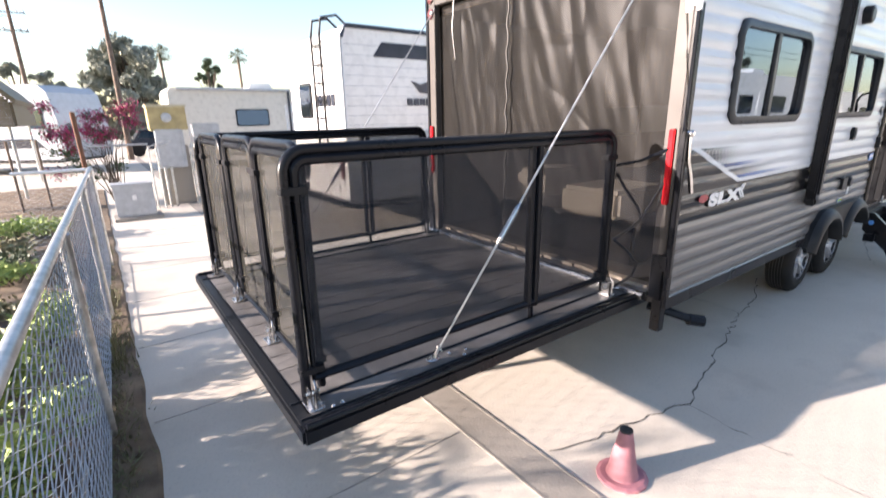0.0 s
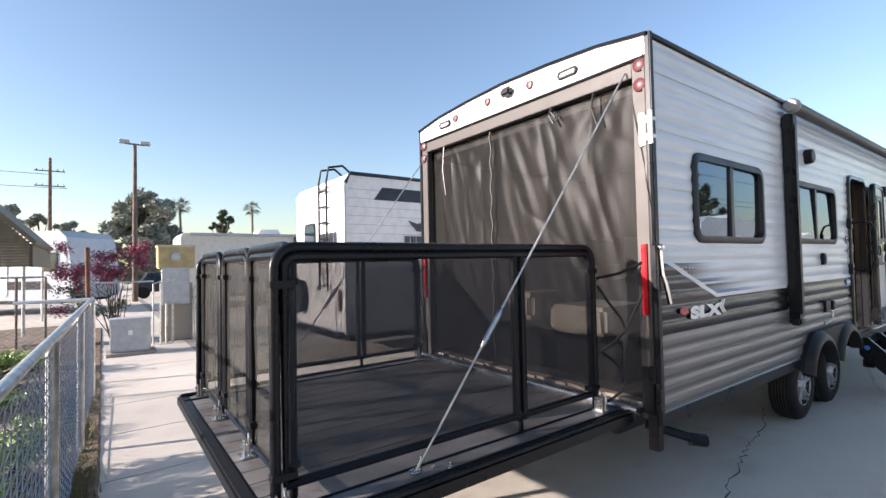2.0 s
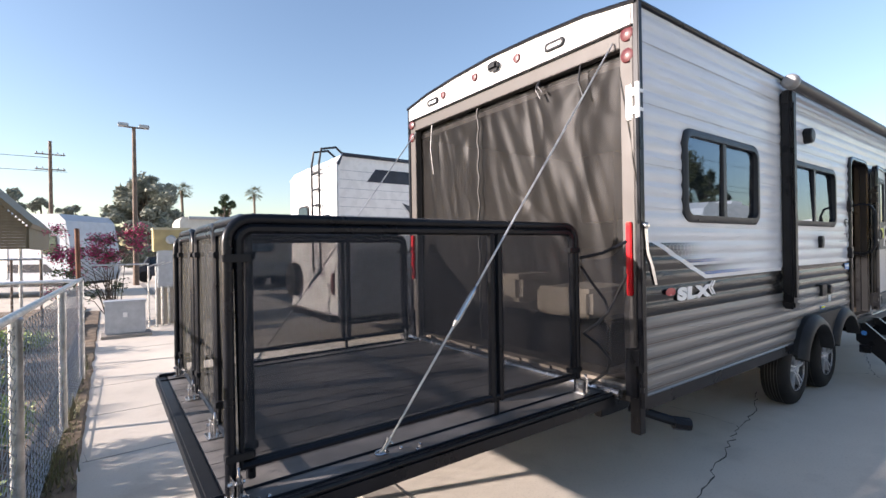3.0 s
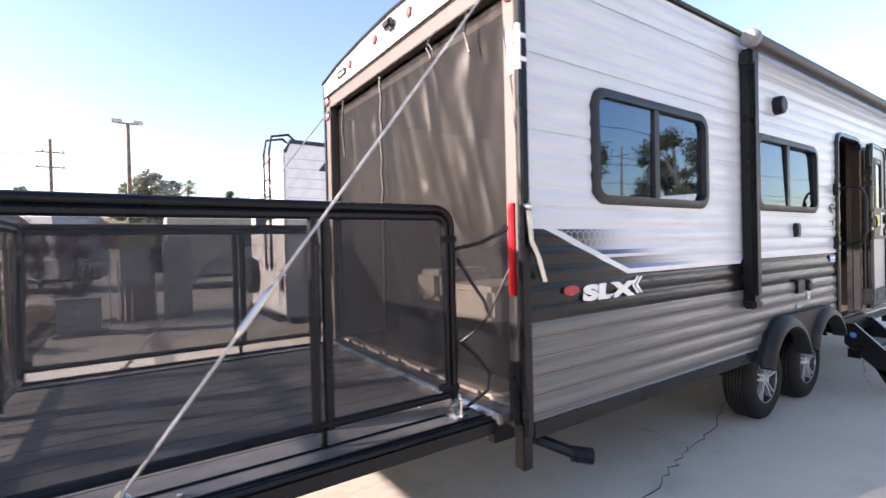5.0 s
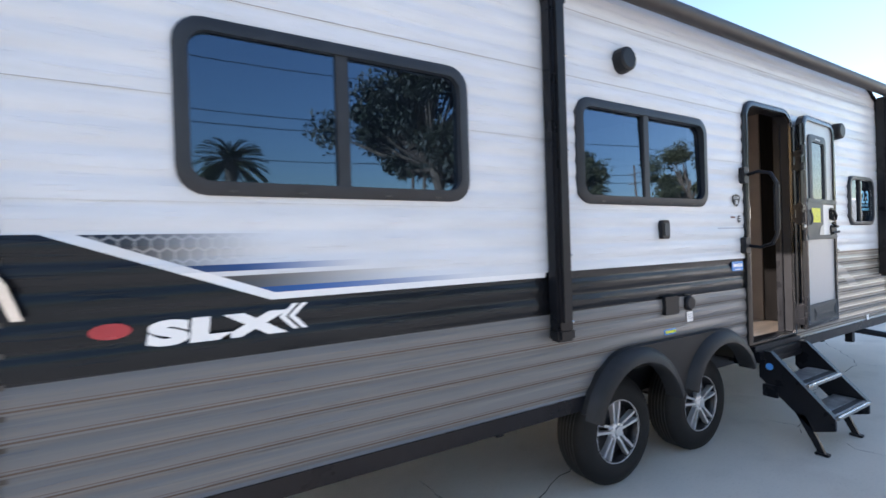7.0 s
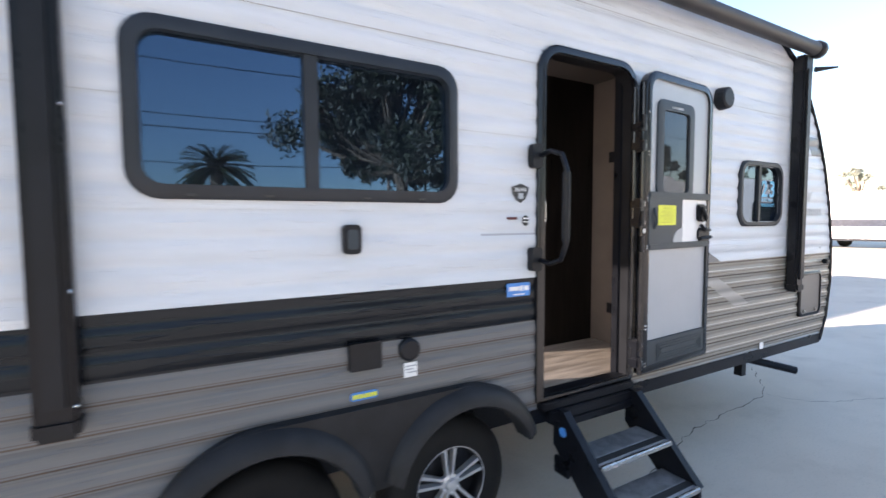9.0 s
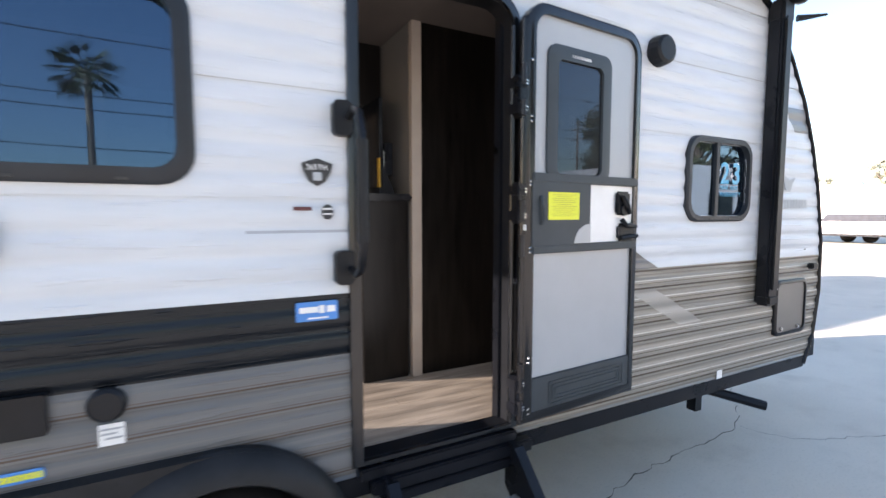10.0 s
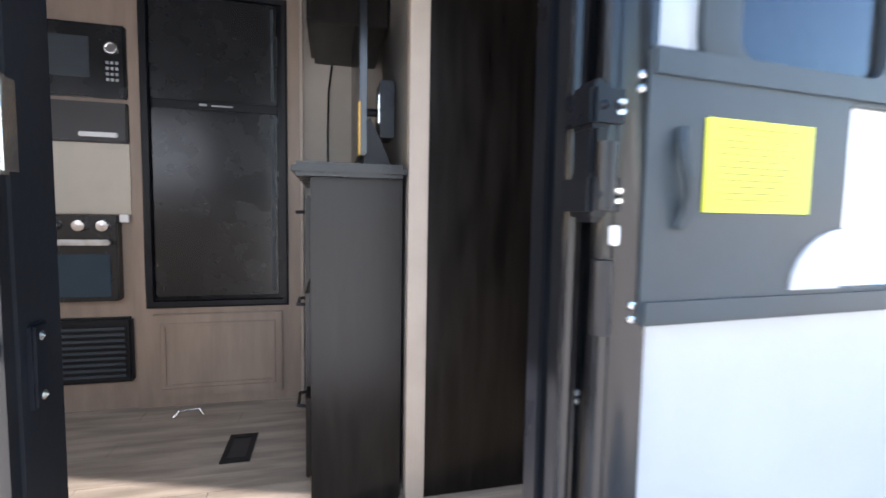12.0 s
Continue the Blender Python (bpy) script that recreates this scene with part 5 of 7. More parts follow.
# ---- seen through the door ----
PART_Y = 2.26
island = thing("kitchen_cabinet", (7.24, 2.6, 0.69), "dark wood kitchen cabinet with a dark counter, beside the entry", "cabinet")
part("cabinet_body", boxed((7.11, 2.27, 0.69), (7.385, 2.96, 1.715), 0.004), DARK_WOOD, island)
part("counter_top", boxed((7.06, 2.22, 1.715), (7.392, 3.0, 1.755), 0.012), plain("dark_counter", (0.011, 0.011, 0.012), 0.26, **{"Specular IOR Level": 0.28}), island, "dark speckled laminate counter")
for z0, z1 in ((0.76, 1.02), (1.06, 1.36), (1.40, 1.66)):
    one = part("drawer_front", boxed((7.092, 2.33, z0), (7.11, 2.92, z1), 0.004), DARK_WOOD, island)
    b = tube(bmesh.new(), [(7.09, 2.40, z1 - 0.05), (7.065, 2.41, z1 - 0.05), (7.065, 2.52, z1 - 0.05), (7.09, 2.53, z1 - 0.05)], 0.006, 6)
    part("drawer_pull", b, BLACK, one)
post = structure("wall_post", boxed((7.400, PART_Y - 0.015, 0.69), (7.46, PART_Y + 0.03, 2.72), 0.003), PALE_TRIM, "pale trim post beside the dark panel", "post")
structure("wall_television_side", boxed((7.40, PART_Y + 0.032, 0.69), (7.44, PART_Y + 0.75, 2.72), 0.002), plain("grey_panel", (0.14, 0.13, 0.118), 0.5, vary=0.08), "grey wall panel behind the television", "wall")
bm = boxed((7.462, PART_Y, 0.69), (8.095, PART_Y + 0.03, 2.72), 0.002)
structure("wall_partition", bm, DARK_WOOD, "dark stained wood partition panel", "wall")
structure("trim_door_liner", boxed((7.482, W + 0.047, 0.69), (7.52, W + 0.095, 2.6), 0.003), BLACK, "black liner at the entry door jamb", "trim")
inner_wall = structure("wall_inner_return", boxed((8.10, PART_Y - 0.32, 0.69), (8.13, 3.9, 2.72), 0.002), plain("tan_wallboard", (0.17, 0.135, 0.108), 0.6, vary=0.08), "tan inner wall with two black switches", "wall")
for z in (0.93, 2.09):
    part("switch_plate", boxed((8.088, 2.04, z), (8.0995, 2.10, z + 0.08), 0.003), BLACK_PLASTIC, inner_wall)
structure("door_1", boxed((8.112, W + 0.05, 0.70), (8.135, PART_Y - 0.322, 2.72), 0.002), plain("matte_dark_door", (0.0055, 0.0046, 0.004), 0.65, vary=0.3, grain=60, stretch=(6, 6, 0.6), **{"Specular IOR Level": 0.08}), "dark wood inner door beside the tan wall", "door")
structure("wall_back_inner", boxed((7.0, 3.25, 0.69), (8.05, 3.28, 2.72)), plain("pale_wallboard", (0.36, 0.325, 0.28), 0.6, vary=0.04), "pale inner wallboard", "wall")
s = thing("upper_cabinet", (7.25, 2.95, 2.33), "dark wood upper cabinet on the wall", "cabinet")
part("cabinet_body", boxed((7.10, 2.72, 2.33), (7.39, 3.25, 2.72), 0.004), DARK_WOOD, s)
part("cabinet_door", boxed((7.082, 2.74, 2.345), (7.10, 3.22, 2.70), 0.004), DARK_WOOD, s)
tv = thing("wall_television", (7.33, 2.45, 1.76), "thin flat screen swung out on a wall bracket", "television")
b = boxed((7.262, 2.40, 1.80), (7.285, 2.98, 2.32), 0.005)
part("screen_body", b, BLACK_GLOSS, tv)
b = prism(bmesh.new(), [(7.275, 1.756), (7.375, 1.756), (7.36, 1.80), (7.30, 1.93), (7.288, 1.92)], lambda u, v, d: (u, 2.44 + d, v), 0.0, 0.16)
part("stand", b, BLACK_PLASTIC, tv, "black folded stand foot")
b = tube(bmesh.new(), [(7.18, 3.243, 2.33), (7.165, 3.235, 2.2), (7.16, 3.235, 2.0), (7.162, 3.22, 1.77)], 0.005, 6)
part("power_cable", b, BLACK, tv, "thin black cable", True)
part("yellow_tag", boxed((7.258, 2.395, 1.80), (7.264, 2.43, 1.97)), plain("yellow_orange_tag", (0.65, 0.36, 0.03), 0.5), tv, "yellow energy tag")
b = boxed((7.34, 2.52, 1.88), (7.392, 2.66, 2.08), 0.005)
tube(b, [(7.285, 2.6, 1.98), (7.34, 2.6, 1.98)], 0.015, 8)
part("wall_bracket", b, BLACK, tv)
part("bracket_slot", boxed((7.335, 2.53, 1.93), (7.342, 2.545, 2.03)), CHROME, tv)

fw = 3.20
fridge = thing("refrigerator", (6.66, 3.4, 0.69), "black two-door refrigerator built into a wood surround", "refrigerator")
part("fridge_body", boxed((6.385, fw + 0.01, 1.19), (6.955, fw + 0.6, 2.56)), BLACK, fridge)
for z0, z1, lab in ((1.215, 2.06, "black lower fridge door"), (2.10, 2.55, "black freezer door")):
    one = part("fridge_door", boxed((6.405, fw - 0.028, z0), (6.93, fw + 0.01, z1), 0.006), FRIDGE, fridge, lab)
    part("door_grip", boxed((6.905, fw - 0.036, z0 + 0.02), (6.918, fw - 0.028, z1 - 0.02), 0.002), DOOR_DARK, one)
part("control_strip", boxed((6.41, fw - 0.024, 2.062), (6.93, fw + 0.01, 2.098), 0.003), BLACK_PLASTIC, fridge)
b = bmesh.new()
box(b, (6.60, fw - 0.028, 2.078), (6.63, fw - 0.024, 2.088))
box(b, (6.65, fw - 0.028, 2.078), (6.74, fw - 0.024, 2.084))
part("control_marks", b, GREY_BOX, fridge)
bm = bmesh.new()
ring(bm, [(6.975, 2.585), (6.36, 2.585), (6.36, 1.16), (6.975, 1.16)], [(6.95, 2.56), (6.39, 2.56), (6.39, 1.19), (6.95, 1.19)], lambda u, v, d: (u, fw - d, v), 0.0, 0.022, 0.004)
part("fridge_rim", bm, BLACK_PLASTIC, fridge)
s = thing("fridge_surround", (6.66, 3.2, 0.69), "pale wood cabinet surround with a framed lower door", "cabinet")
bm = bmesh.new()
box(bm, (6.31, fw, 0.69), (6.37, fw + 0.5, 2.72))
box(bm, (6.96, fw - 0.005, 0.69), (7.03, fw + 0.5, 2.72))
box(bm, (6.37, fw, 2.58), (6.96, fw + 0.5, 2.72))
box(bm, (6.37, fw, 0.69), (6.96, fw + 0.5, 1.165))
part("cabinet_body", bm, LAMINATE, s)
d_ = part("cabinet_door", boxed((6.385, fw - 0.018, 0.74), (6.945, fw, 1.13), 0.004), LAMINATE, s)
bm = ring(bmesh.new(), [(6.915, 1.09), (6.415, 1.09), (6.415, 0.78), (6.915, 0.78)], [(6.895, 1.07), (6.435, 1.07), (6.435, 0.80), (6.895, 0.80)], lambda u, v, d: (u, fw - d, v), 0.016, 0.024, 0.003)
part("door_moulding", bm, LAMINATE, d_)
part("light_edge", boxed((7.031, fw - 0.01, 0.69), (7.045, fw + 0.02, 2.72)), PALE_TRIM, s)
galley = thing("galley_wall", (6.0, 3.2, 0.69), "pale wood galley wall with microwave, cooker and heater grille", "cabinet")
bm = bmesh.new()
box(bm, (5.0, fw + 0.02, 0.69), (6.31, fw + 0.5, 1.55))
box(bm, (5.0, fw + 0.02, 1.55), (6.31, fw + 0.04, 1.88))
box(bm, (5.0, fw + 0.02, 1.88), (6.31, fw + 0.5, 2.72))
part("cabinet_body", bm, LAMINATE, galley)
part("backsplash", boxed((5.05, fw + 0.006, 1.585), (6.305, fw + 0.018, 1.895)), plain("cream_backsplash", (0.44, 0.40, 0.33), 0.4, vary=0.04), galley, "cream backsplash")
part("white_tag", boxed((6.262, fw - 0.012, 1.55), (6.30, fw + 0.004, 1.585), 0.003), WHITE_PLASTIC, galley)
one = part("microwave", boxed((5.86, fw - 0.01, 2.09), (6.305, fw + 0.05, 2.40), 0.008), FRIDGE, galley, "black built-in microwave")
part("dial", lathe(bmesh.new(), [(0.026, 0), (0.026, 0.01), (0.02, 0.012), (0.02, 0.004)], (6.255, fw - 0.012, 2.30), (0, -1, 0), 18), CHROME, one)
bm = bmesh.new()
for i in range(3):
    for j in range(4):
        box(bm, (6.232 + 0.018 * i, fw - 0.013, 2.16 + 0.024 * j), (6.243 + 0.018 * i, fw - 0.010, 2.172 + 0.024 * j))
part("button", bm, GREY_BOX, one)
part("glass_window", boxed((5.9, fw - 0.013, 2.17), (6.17, fw - 0.010, 2.34)), DOOR_DARK, one)
one = part("range_hood", boxed((5.86, fw - 0.01, 1.90), (6.305, fw + 0.05, 2.07), 0.006), INK, galley, "black range hood")
part("hood_lens", boxed((6.12, fw - 0.02, 1.92), (6.27, fw - 0.008, 1.94), 0.004), WHITE_PLASTIC, one)
one = part("cooker", boxed((5.80, fw - 0.03, 1.20), (6.26, fw + 0.05, 1.58), 0.006), FRIDGE, galley, "black gas cooker with oven")
for x in (6.02, 6.12, 6.21):
    part("knob", lathe(bmesh.new(), [(0.026, 0), (0.024, 0.02), (0.0, 0.022)], (x, fw - 0.032, 1.535), (0, -1, 0), 14), CHROME, one)
part("oven_handle", boxed((5.86, fw - 0.06, 1.45), (6.24, fw - 0.035, 1.475), 0.006), GALV, one, "bright oven handle")
part("oven_glass", boxed((5.87, fw - 0.034, 1.22), (6.23, fw - 0.030, 1.41), 0.002), GLASS, one)
one = part("heater_grille", boxed((5.95, fw - 0.005, 0.82), (6.295, fw + 0.03, 1.12), 0.01), BLACK_PLASTIC, galley, "black heater grille")
bm = bmesh.new()
for k in range(9):
    box(bm, (5.97, fw - 0.016, 0.85 + 0.027 * k), (6.27, fw - 0.006, 0.862 + 0.027 * k))
part("slat", bm, DOOR_DARK, one)
s = thing("floor_vent", (6.83, 2.72, 0.69), "small dark floor register", "vent")
part("vent_frame", ring(bmesh.new(), [(6.88, 2.83), (6.775, 2.83), (6.775, 2.61), (6.88, 2.61)], [(6.86, 2.80), (6.795, 2.80), (6.795, 2.64), (6.86, 2.64)], lambda u, v, d: (u, v, 0.69 + d), 0.0, 0.006), BLACK_PLASTIC, s)
part("vent_grid", boxed((6.795, 2.64, 0.6905), (6.86, 2.80, 0.693)), INK, s)
b = tube(bmesh.new(), [(6.50, 3.05, 0.695), (6.52, 3.06, 0.72), (6.60, 3.07, 0.72), (6.62, 3.06, 0.695)], 0.006, 6)
part("floor_ring", b, CHROME, s)
# rear garage: sofa seen faintly through the curtain
sofa = thing("folded_sofa", (3.3, 2.3, 0.69), "beige folded sofa bed behind the curtain", "sofa")
CUSHION = plain("pale_cushion", (0.66, 0.58, 0.46), 0.8)
part("seat", boxed((2.84, 1.98, 1.04), (3.5, 2.52, 1.26), 0.035), CUSHION, sofa, "pale beige cushion")
part("seat", boxed((3.1, 2.95, 1.06), (3.7, 3.3, 1.32), 0.05), CUSHION, sofa, "pale beige cushion")
part("base", boxed((2.95, 1.9, 0.69), (3.9, 3.35, 1.035), 0.02), DARK_WOOD, sofa)

# ---- lot: cone, fence, planting ----
cone_ = thing("traffic_cone", (1.76, 1.12, 0), "faded pink rubber traffic cone on the concrete", "cone")
bm = lathe(bmesh.new(), [(0.085, 0.012), (0.075, 0.03), (0.033, 0.27), (0.030, 0.28), (0.022, 0.278), (0.024, 0.2)], (1.76, 1.12, 0), (0, 0, 1), 28)
part("cone_body", bm, CONE_PINK, cone_, "", True)
bm = lathe(bmesh.new(), [(0.128, 0.0), (0.128, 0.010), (0.11, 0.018), (0.07, 0.02)], (1.76, 1.12, 0), (0, 0, 1), 14)
part("cone_base", bm, CONE_PINK, cone_)
part("dark_rim", lathe(bmesh.new(), [(0.0335, 0.262), (0.0315, 0.281), (0.022, 0.2795)], (1.76, 1.12, 0), (0, 0, 1), 28), INK, cone_)

FX = -0.34
fence = thing("chain_link_fence", (FX, 4, 0), "galvanised chain-link fence with round top rail", "fence")
for y in (-1.6, 0.7, 3.12, 5.2, 7.3):
    bm = tube(bmesh.new(), [(FX, y, 0), (FX, y, 1.24)], 0.030, 12)
    one = part("fence_post", bm, GALV, fence, "", True)
    part("post_cap", lathe(bmesh.new(), [(0.034, 0), (0.034, 0.02), (0.02, 0.035), (0.0, 0.04)], (FX, y, 1.225), (0, 0, 1), 14), GALV, one, "", True)
part("top_rail", tube(bmesh.new(), [(FX, -2.2, 1.265), (FX, 7.3, 1.265)], 0.022, 12), GALV, fence, "", True)
part("end_rail", tube(bmesh.new(), [(FX, 7.3, 1.25), (FX - 0.75, 7.3, 1.25)], 0.02, 8), WHITE_PLASTIC, fence)
part("tension_wire", tube(bmesh.new(), [(FX, -2.2, 0.06), (FX, 7.3, 0.06)], 0.003, 6), GALV, fence)


def chain_link(name, origin, along, length, height, pitch, wire, parent):
    """Zigzag wires that hook into their neighbours."""
    o, u = Vector(origin), Vector(along)
    out = u.cross(Vector((0, 0, 1)))
    n, rows = int(length / pitch), int(height / (pitch / 2))
    verts, faces = [], []
    for i in range(n):
        base = None
        for j in range(rows + 1):
            odd = (i + j) % 2
            c = o + u * (i * pitch + (pitch if odd else 0)) + Vector((0, 0, 0.03 + j * pitch / 2)) + out * (wire * (1 if odd else -1))
            if i % 2:
                c = o + u * (i * pitch + (0 if odd else pitch) * 1.0) + Vector((0, 0, 0.03 + j * pitch / 2)) + out * (wire * (1 if odd else -1))
                c = o + u * (i * pitch + (pitch if (j % 2) else 0)) + Vector((0, 0, 0.03 + j * pitch / 2)) + out * (wire * (1 if j % 2 else -1))
            else:
                c = o + u * (i * pitch + (0 if (j % 2) else pitch)) + Vector((0, 0, 0.03 + j * pitch / 2)) + out * (wire * (1 if j % 2 else -1))
            start = len(verts)
            for k in range(3):
                t = k * math.tau / 3
                verts.append(c + (out * math.cos(t) + u * math.sin(t)) * wire)
            if base is not None:
                for k in range(3):
                    faces.append((base + k, base + (k + 1) % 3, start + (k + 1) % 3, start + k))
            base = start
    me = bpy.data.meshes.new(name)
    me.from_pydata([v - ORIGIN[parent] for v in verts], [], faces)
    me.materials.append(GALV)
    ob = new(name, me)
    ob.parent = parent
    ORIGIN[ob] = ORIGIN[parent]
    ob["kind"] = "stuff"


chain_link("wire_mesh", (FX, -1.0, 0.0), (0, 1, 0), 8.3, 1.2, 0.055, 0.0027, fence)
fence.rotation_euler.z = radians(-1.5)
chain_link("wire_mesh", (FX - 0.75, 7.3, 0.0), (1, 0, 0), 0.75, 1.2, 0.055, 0.0027, fence)
old = thing("rusty_post", (-0.30, 8.3, 0), "leaning rusty brown fence post", "post")
part("post", tube(bmesh.new(), [(-0.30, 8.3, 0), (-0.33, 8.35, 1.95)], 0.03, 10), plain("rust", (0.13, 0.06, 0.035), 0.9, vary=0.35), old, "", True)
far_fence = thing("far_wire_fence", (-2, 12.5, 0), "low chain-link fence beside the parking lot", "fence")
for x in (-3.2, -1.55, -1.1):
    part("fence_post", tube(bmesh.new(), [(x, 12.5, 0), (x, 12.5, 1.5)], 0.022, 8), POLE, far_fence)
part("top_rail", tube(bmesh.new(), [(-8, 12.5, 1.5), (-1.1, 12.5, 1.5)], 0.02, 8), GALV, far_fence)
chain_link("wire_mesh", (-5.5, 12.5, 0.0), (1, 0, 0), 4.4, 1.45, 0.075, 0.002, far_fence)
bm = boxed((-9, 11.0, 0), (-1.2, 11.25, 0.16), 0.03)
structure("kerb", bm, SWALE, "low concrete kerb behind the planting", "kerb")


def leaves(bm, centre, size, count, leaf, rnd, hollow=0.55, squash=1.0):
    """Many small pointed leaves scattered through a rounded clump."""
    c = Vector(centre)
    for _ in range(count):
        d = Vector((rnd.gauss(0, 1), rnd.gauss(0, 1), rnd.gauss(0, 1))).normalized()
        r = size * (hollow + (1 - hollow) * rnd.random()) * (0.8 + 0.35 * noise.noise(d * 1.7 + c))
        p = c + Vector((d.x * r, d.y * r, d.z * r * squash))
        a = Vector((rnd.gauss(0, 1), rnd.gauss(0, 1), rnd.gauss(0, 0.7))).normalized() * leaf * rnd.uniform(0.6, 1.3)
        b = a.orthogonal().normalized() * leaf * rnd.uniform(0.25, 0.45)
        bm.faces.new([bm.verts.new(q) for q in (p - a, p + b, p + a, p - b)])


def tree(name, base, height, spread, rnd_seed, label, clumps=26, density=150, leaf=0.13, low=0.35, foliage=None, lean=(0, 0)):
    rnd = random.Random(rnd_seed)
    t = thing(name, base, label, "tree")
    b = Vector(base)
    bm = bmesh.new()
    top_ = b + Vector((rnd.uniform(-0.4, 0.4) + lean[0], rnd.uniform(-0.4, 0.4) + lean[1], height * 0.72))
    tube(bm, [b, b.lerp(top_, 0.35) + Vector((rnd.uniform(-.2, .2), 0, 0)), b.lerp(top_, 0.7), top_], [height * 0.032, height * 0.025, height * 0.016, height * 0.006], 8)
    crown = bmesh.new()
    for k in range(clumps):
        ang, h = rnd.random() * math.tau, low + (1 - low) * rnd.random() ** 0.8
        reach = spread * rnd.uniform(0.75, 1.2) * (0.35 + 0.65 * rnd.random()) * math.sin(math.pi * min(0.95, 0.18 + 0.8 * (h - low) / (1 - low))) ** 0.7
        c = b + Vector((math.cos(ang) * reach + lean[0] * h, math.sin(ang) * reach + lean[1] * h, height * h * 0.95))
        root = b.lerp(top_, min(0.95, max(0.3 if low < 0.4 else 0.6, h - 0.16)))
        tube(bm, [root, root.lerp(c, 0.5) + Vector((0, 0, -0.05 * spread)), c], [height * 0.011, height * 0.007, height * 0.003], 5)
        leaves(crown, c, spread * rnd.uniform(0.12, 0.34), density, leaf, rnd, 0.2, rnd.uniform(0.55, 1.25))
    part("trunk", bm, BARK, t, "", True)
    part("crown", crown, foliage or LEAF, t)
    return t


def fan_palm(base, height, seed, crown=1.1, trunk=0.16, fronds=42, label="tall slim fan palm with a small crown"):
    rnd = random.Random(seed)
    t = thing("palm_tree", base, label, "palm tree", "palms")
    b = Vector(base)
    lean = Vector((rnd.uniform(-0.3, 0.3), rnd.uniform(-0.3, 0.3), 0))
    top_ = b + lean + Vector((0, 0, height))
    part("trunk", tube(bmesh.new(), [b, b.lerp(top_, 0.3), b.lerp(top_, 0.7), top_], [trunk * 1.3, trunk, trunk * 0.85, trunk * 0.9], 10), PALM_BARK, t, "", True)
    bm = bmesh.new()
    for k in range(fronds):
        ang, droop = rnd.random() * math.tau, rnd.uniform(-0.95, 1.1)
        out = Vector((math.cos(ang), math.sin(ang), 0))
        stem = crown * rnd.uniform(0.45, 0.65)
        p = top_ + out * stem * math.cos(droop) + Vector((0, 0, stem * math.sin(droop)))
        sidev = out.cross(Vector((0, 0, 1)))
        way = (out * math.cos(droop) + Vector((0, 0, math.sin(droop) - 0.35))).normalized()
        upv = sidev.cross(way)
        for j in range(11):
            f = (j - 5) / 5 * 1.15
            tip = p + (way * math.cos(f) + sidev * math.sin(f)) * crown * 0.55 * rnd.uniform(0.85, 1.1) - Vector((0, 0, 0.12 * crown * abs(f)))
            w = sidev * 0.02 * crown + upv * 0.012 * crown
            bm.faces.new([bm.verts.new(q) for q in (p - w, p + w, tip)])
        tube(bm, [top_, p], 0.012 * crown, 4)
    part("crown", bm, PALM_LEAF, t)
    return t


def feather_palm(base, height, seed, reach=2.0, trunk=0.3):
    rnd = random.Random(seed)
    t = thing("date_palm", base, "stout date palm with arching feather fronds", "palm tree")
    b = Vector(base)
    top_ = b + Vector((0, 0, height))
    part("trunk", tube(bmesh.new(), [b, b.lerp(top_, 0.5), top_], [trunk * 1.2, trunk, trunk * 1.2], 10), PALM_BARK, t, "", True)
    bm = bmesh.new()
    for k in range(140):
        ang, rise = rnd.random() * math.tau, rnd.uniform(-0.6, 1.4)
        out = Vector((math.cos(ang), math.sin(ang), 0))
        line = []
        for i in range(9):
            s_ = i / 8
            line.append(top_ + out * reach * s_ * math.cos(rise * (1 - 0.3 * s_)) + Vector((0, 0, reach * (s_ * math.sin(rise) - 0.42 * s_ * s_))))
        tube(bm, line, 0.02, 4)
        sidev = out.cross(Vector((0, 0, 1)))
        for i in range(1, 9):
            for sgn in (-1, 1):
                for sub in (0.0, 0.25, 0.5, 0.75):
                    p = line[i - 1].lerp(line[i], sub)
                    tip = p + (line[i] - line[i - 1]).normalized() * 0.12 * reach + sidev * sgn * 0.09 * reach - Vector((0, 0, 0.03 * reach))
                    bm.faces.new([bm.verts.new(q) for q in (p, p + out * 0.035 * reach, tip)])
    part("crown", bm, PALM_LEAF, t)


# shrubs behind the fence
def shrub(base, size, seed, material, label, count=420, leaf=0.05, squash=0.8):
    rnd = random.Random(seed)
    t = thing("shrub", base, label, "shrub", "shrubs behind the fence")
    bm = bmesh.new()
    stems = bmesh.new()
    b = Vector(base)
    for k in range(5):
        c = b + Vector((rnd.uniform(-.5, .5) * size, rnd.uniform(-.5, .5) * size, size * rnd.uniform(0.35, 0.75) * squash))
        leaves(bm, c, size * 0.5, count // 5, leaf, rnd, 0.15, squash)
        tube(stems, [b, c], 0.012, 4)
    part("leaf_mass", bm, material, t)["kind"] = "stuff"
    part("stems", stems, BARK, t)["kind"] = "stuff"


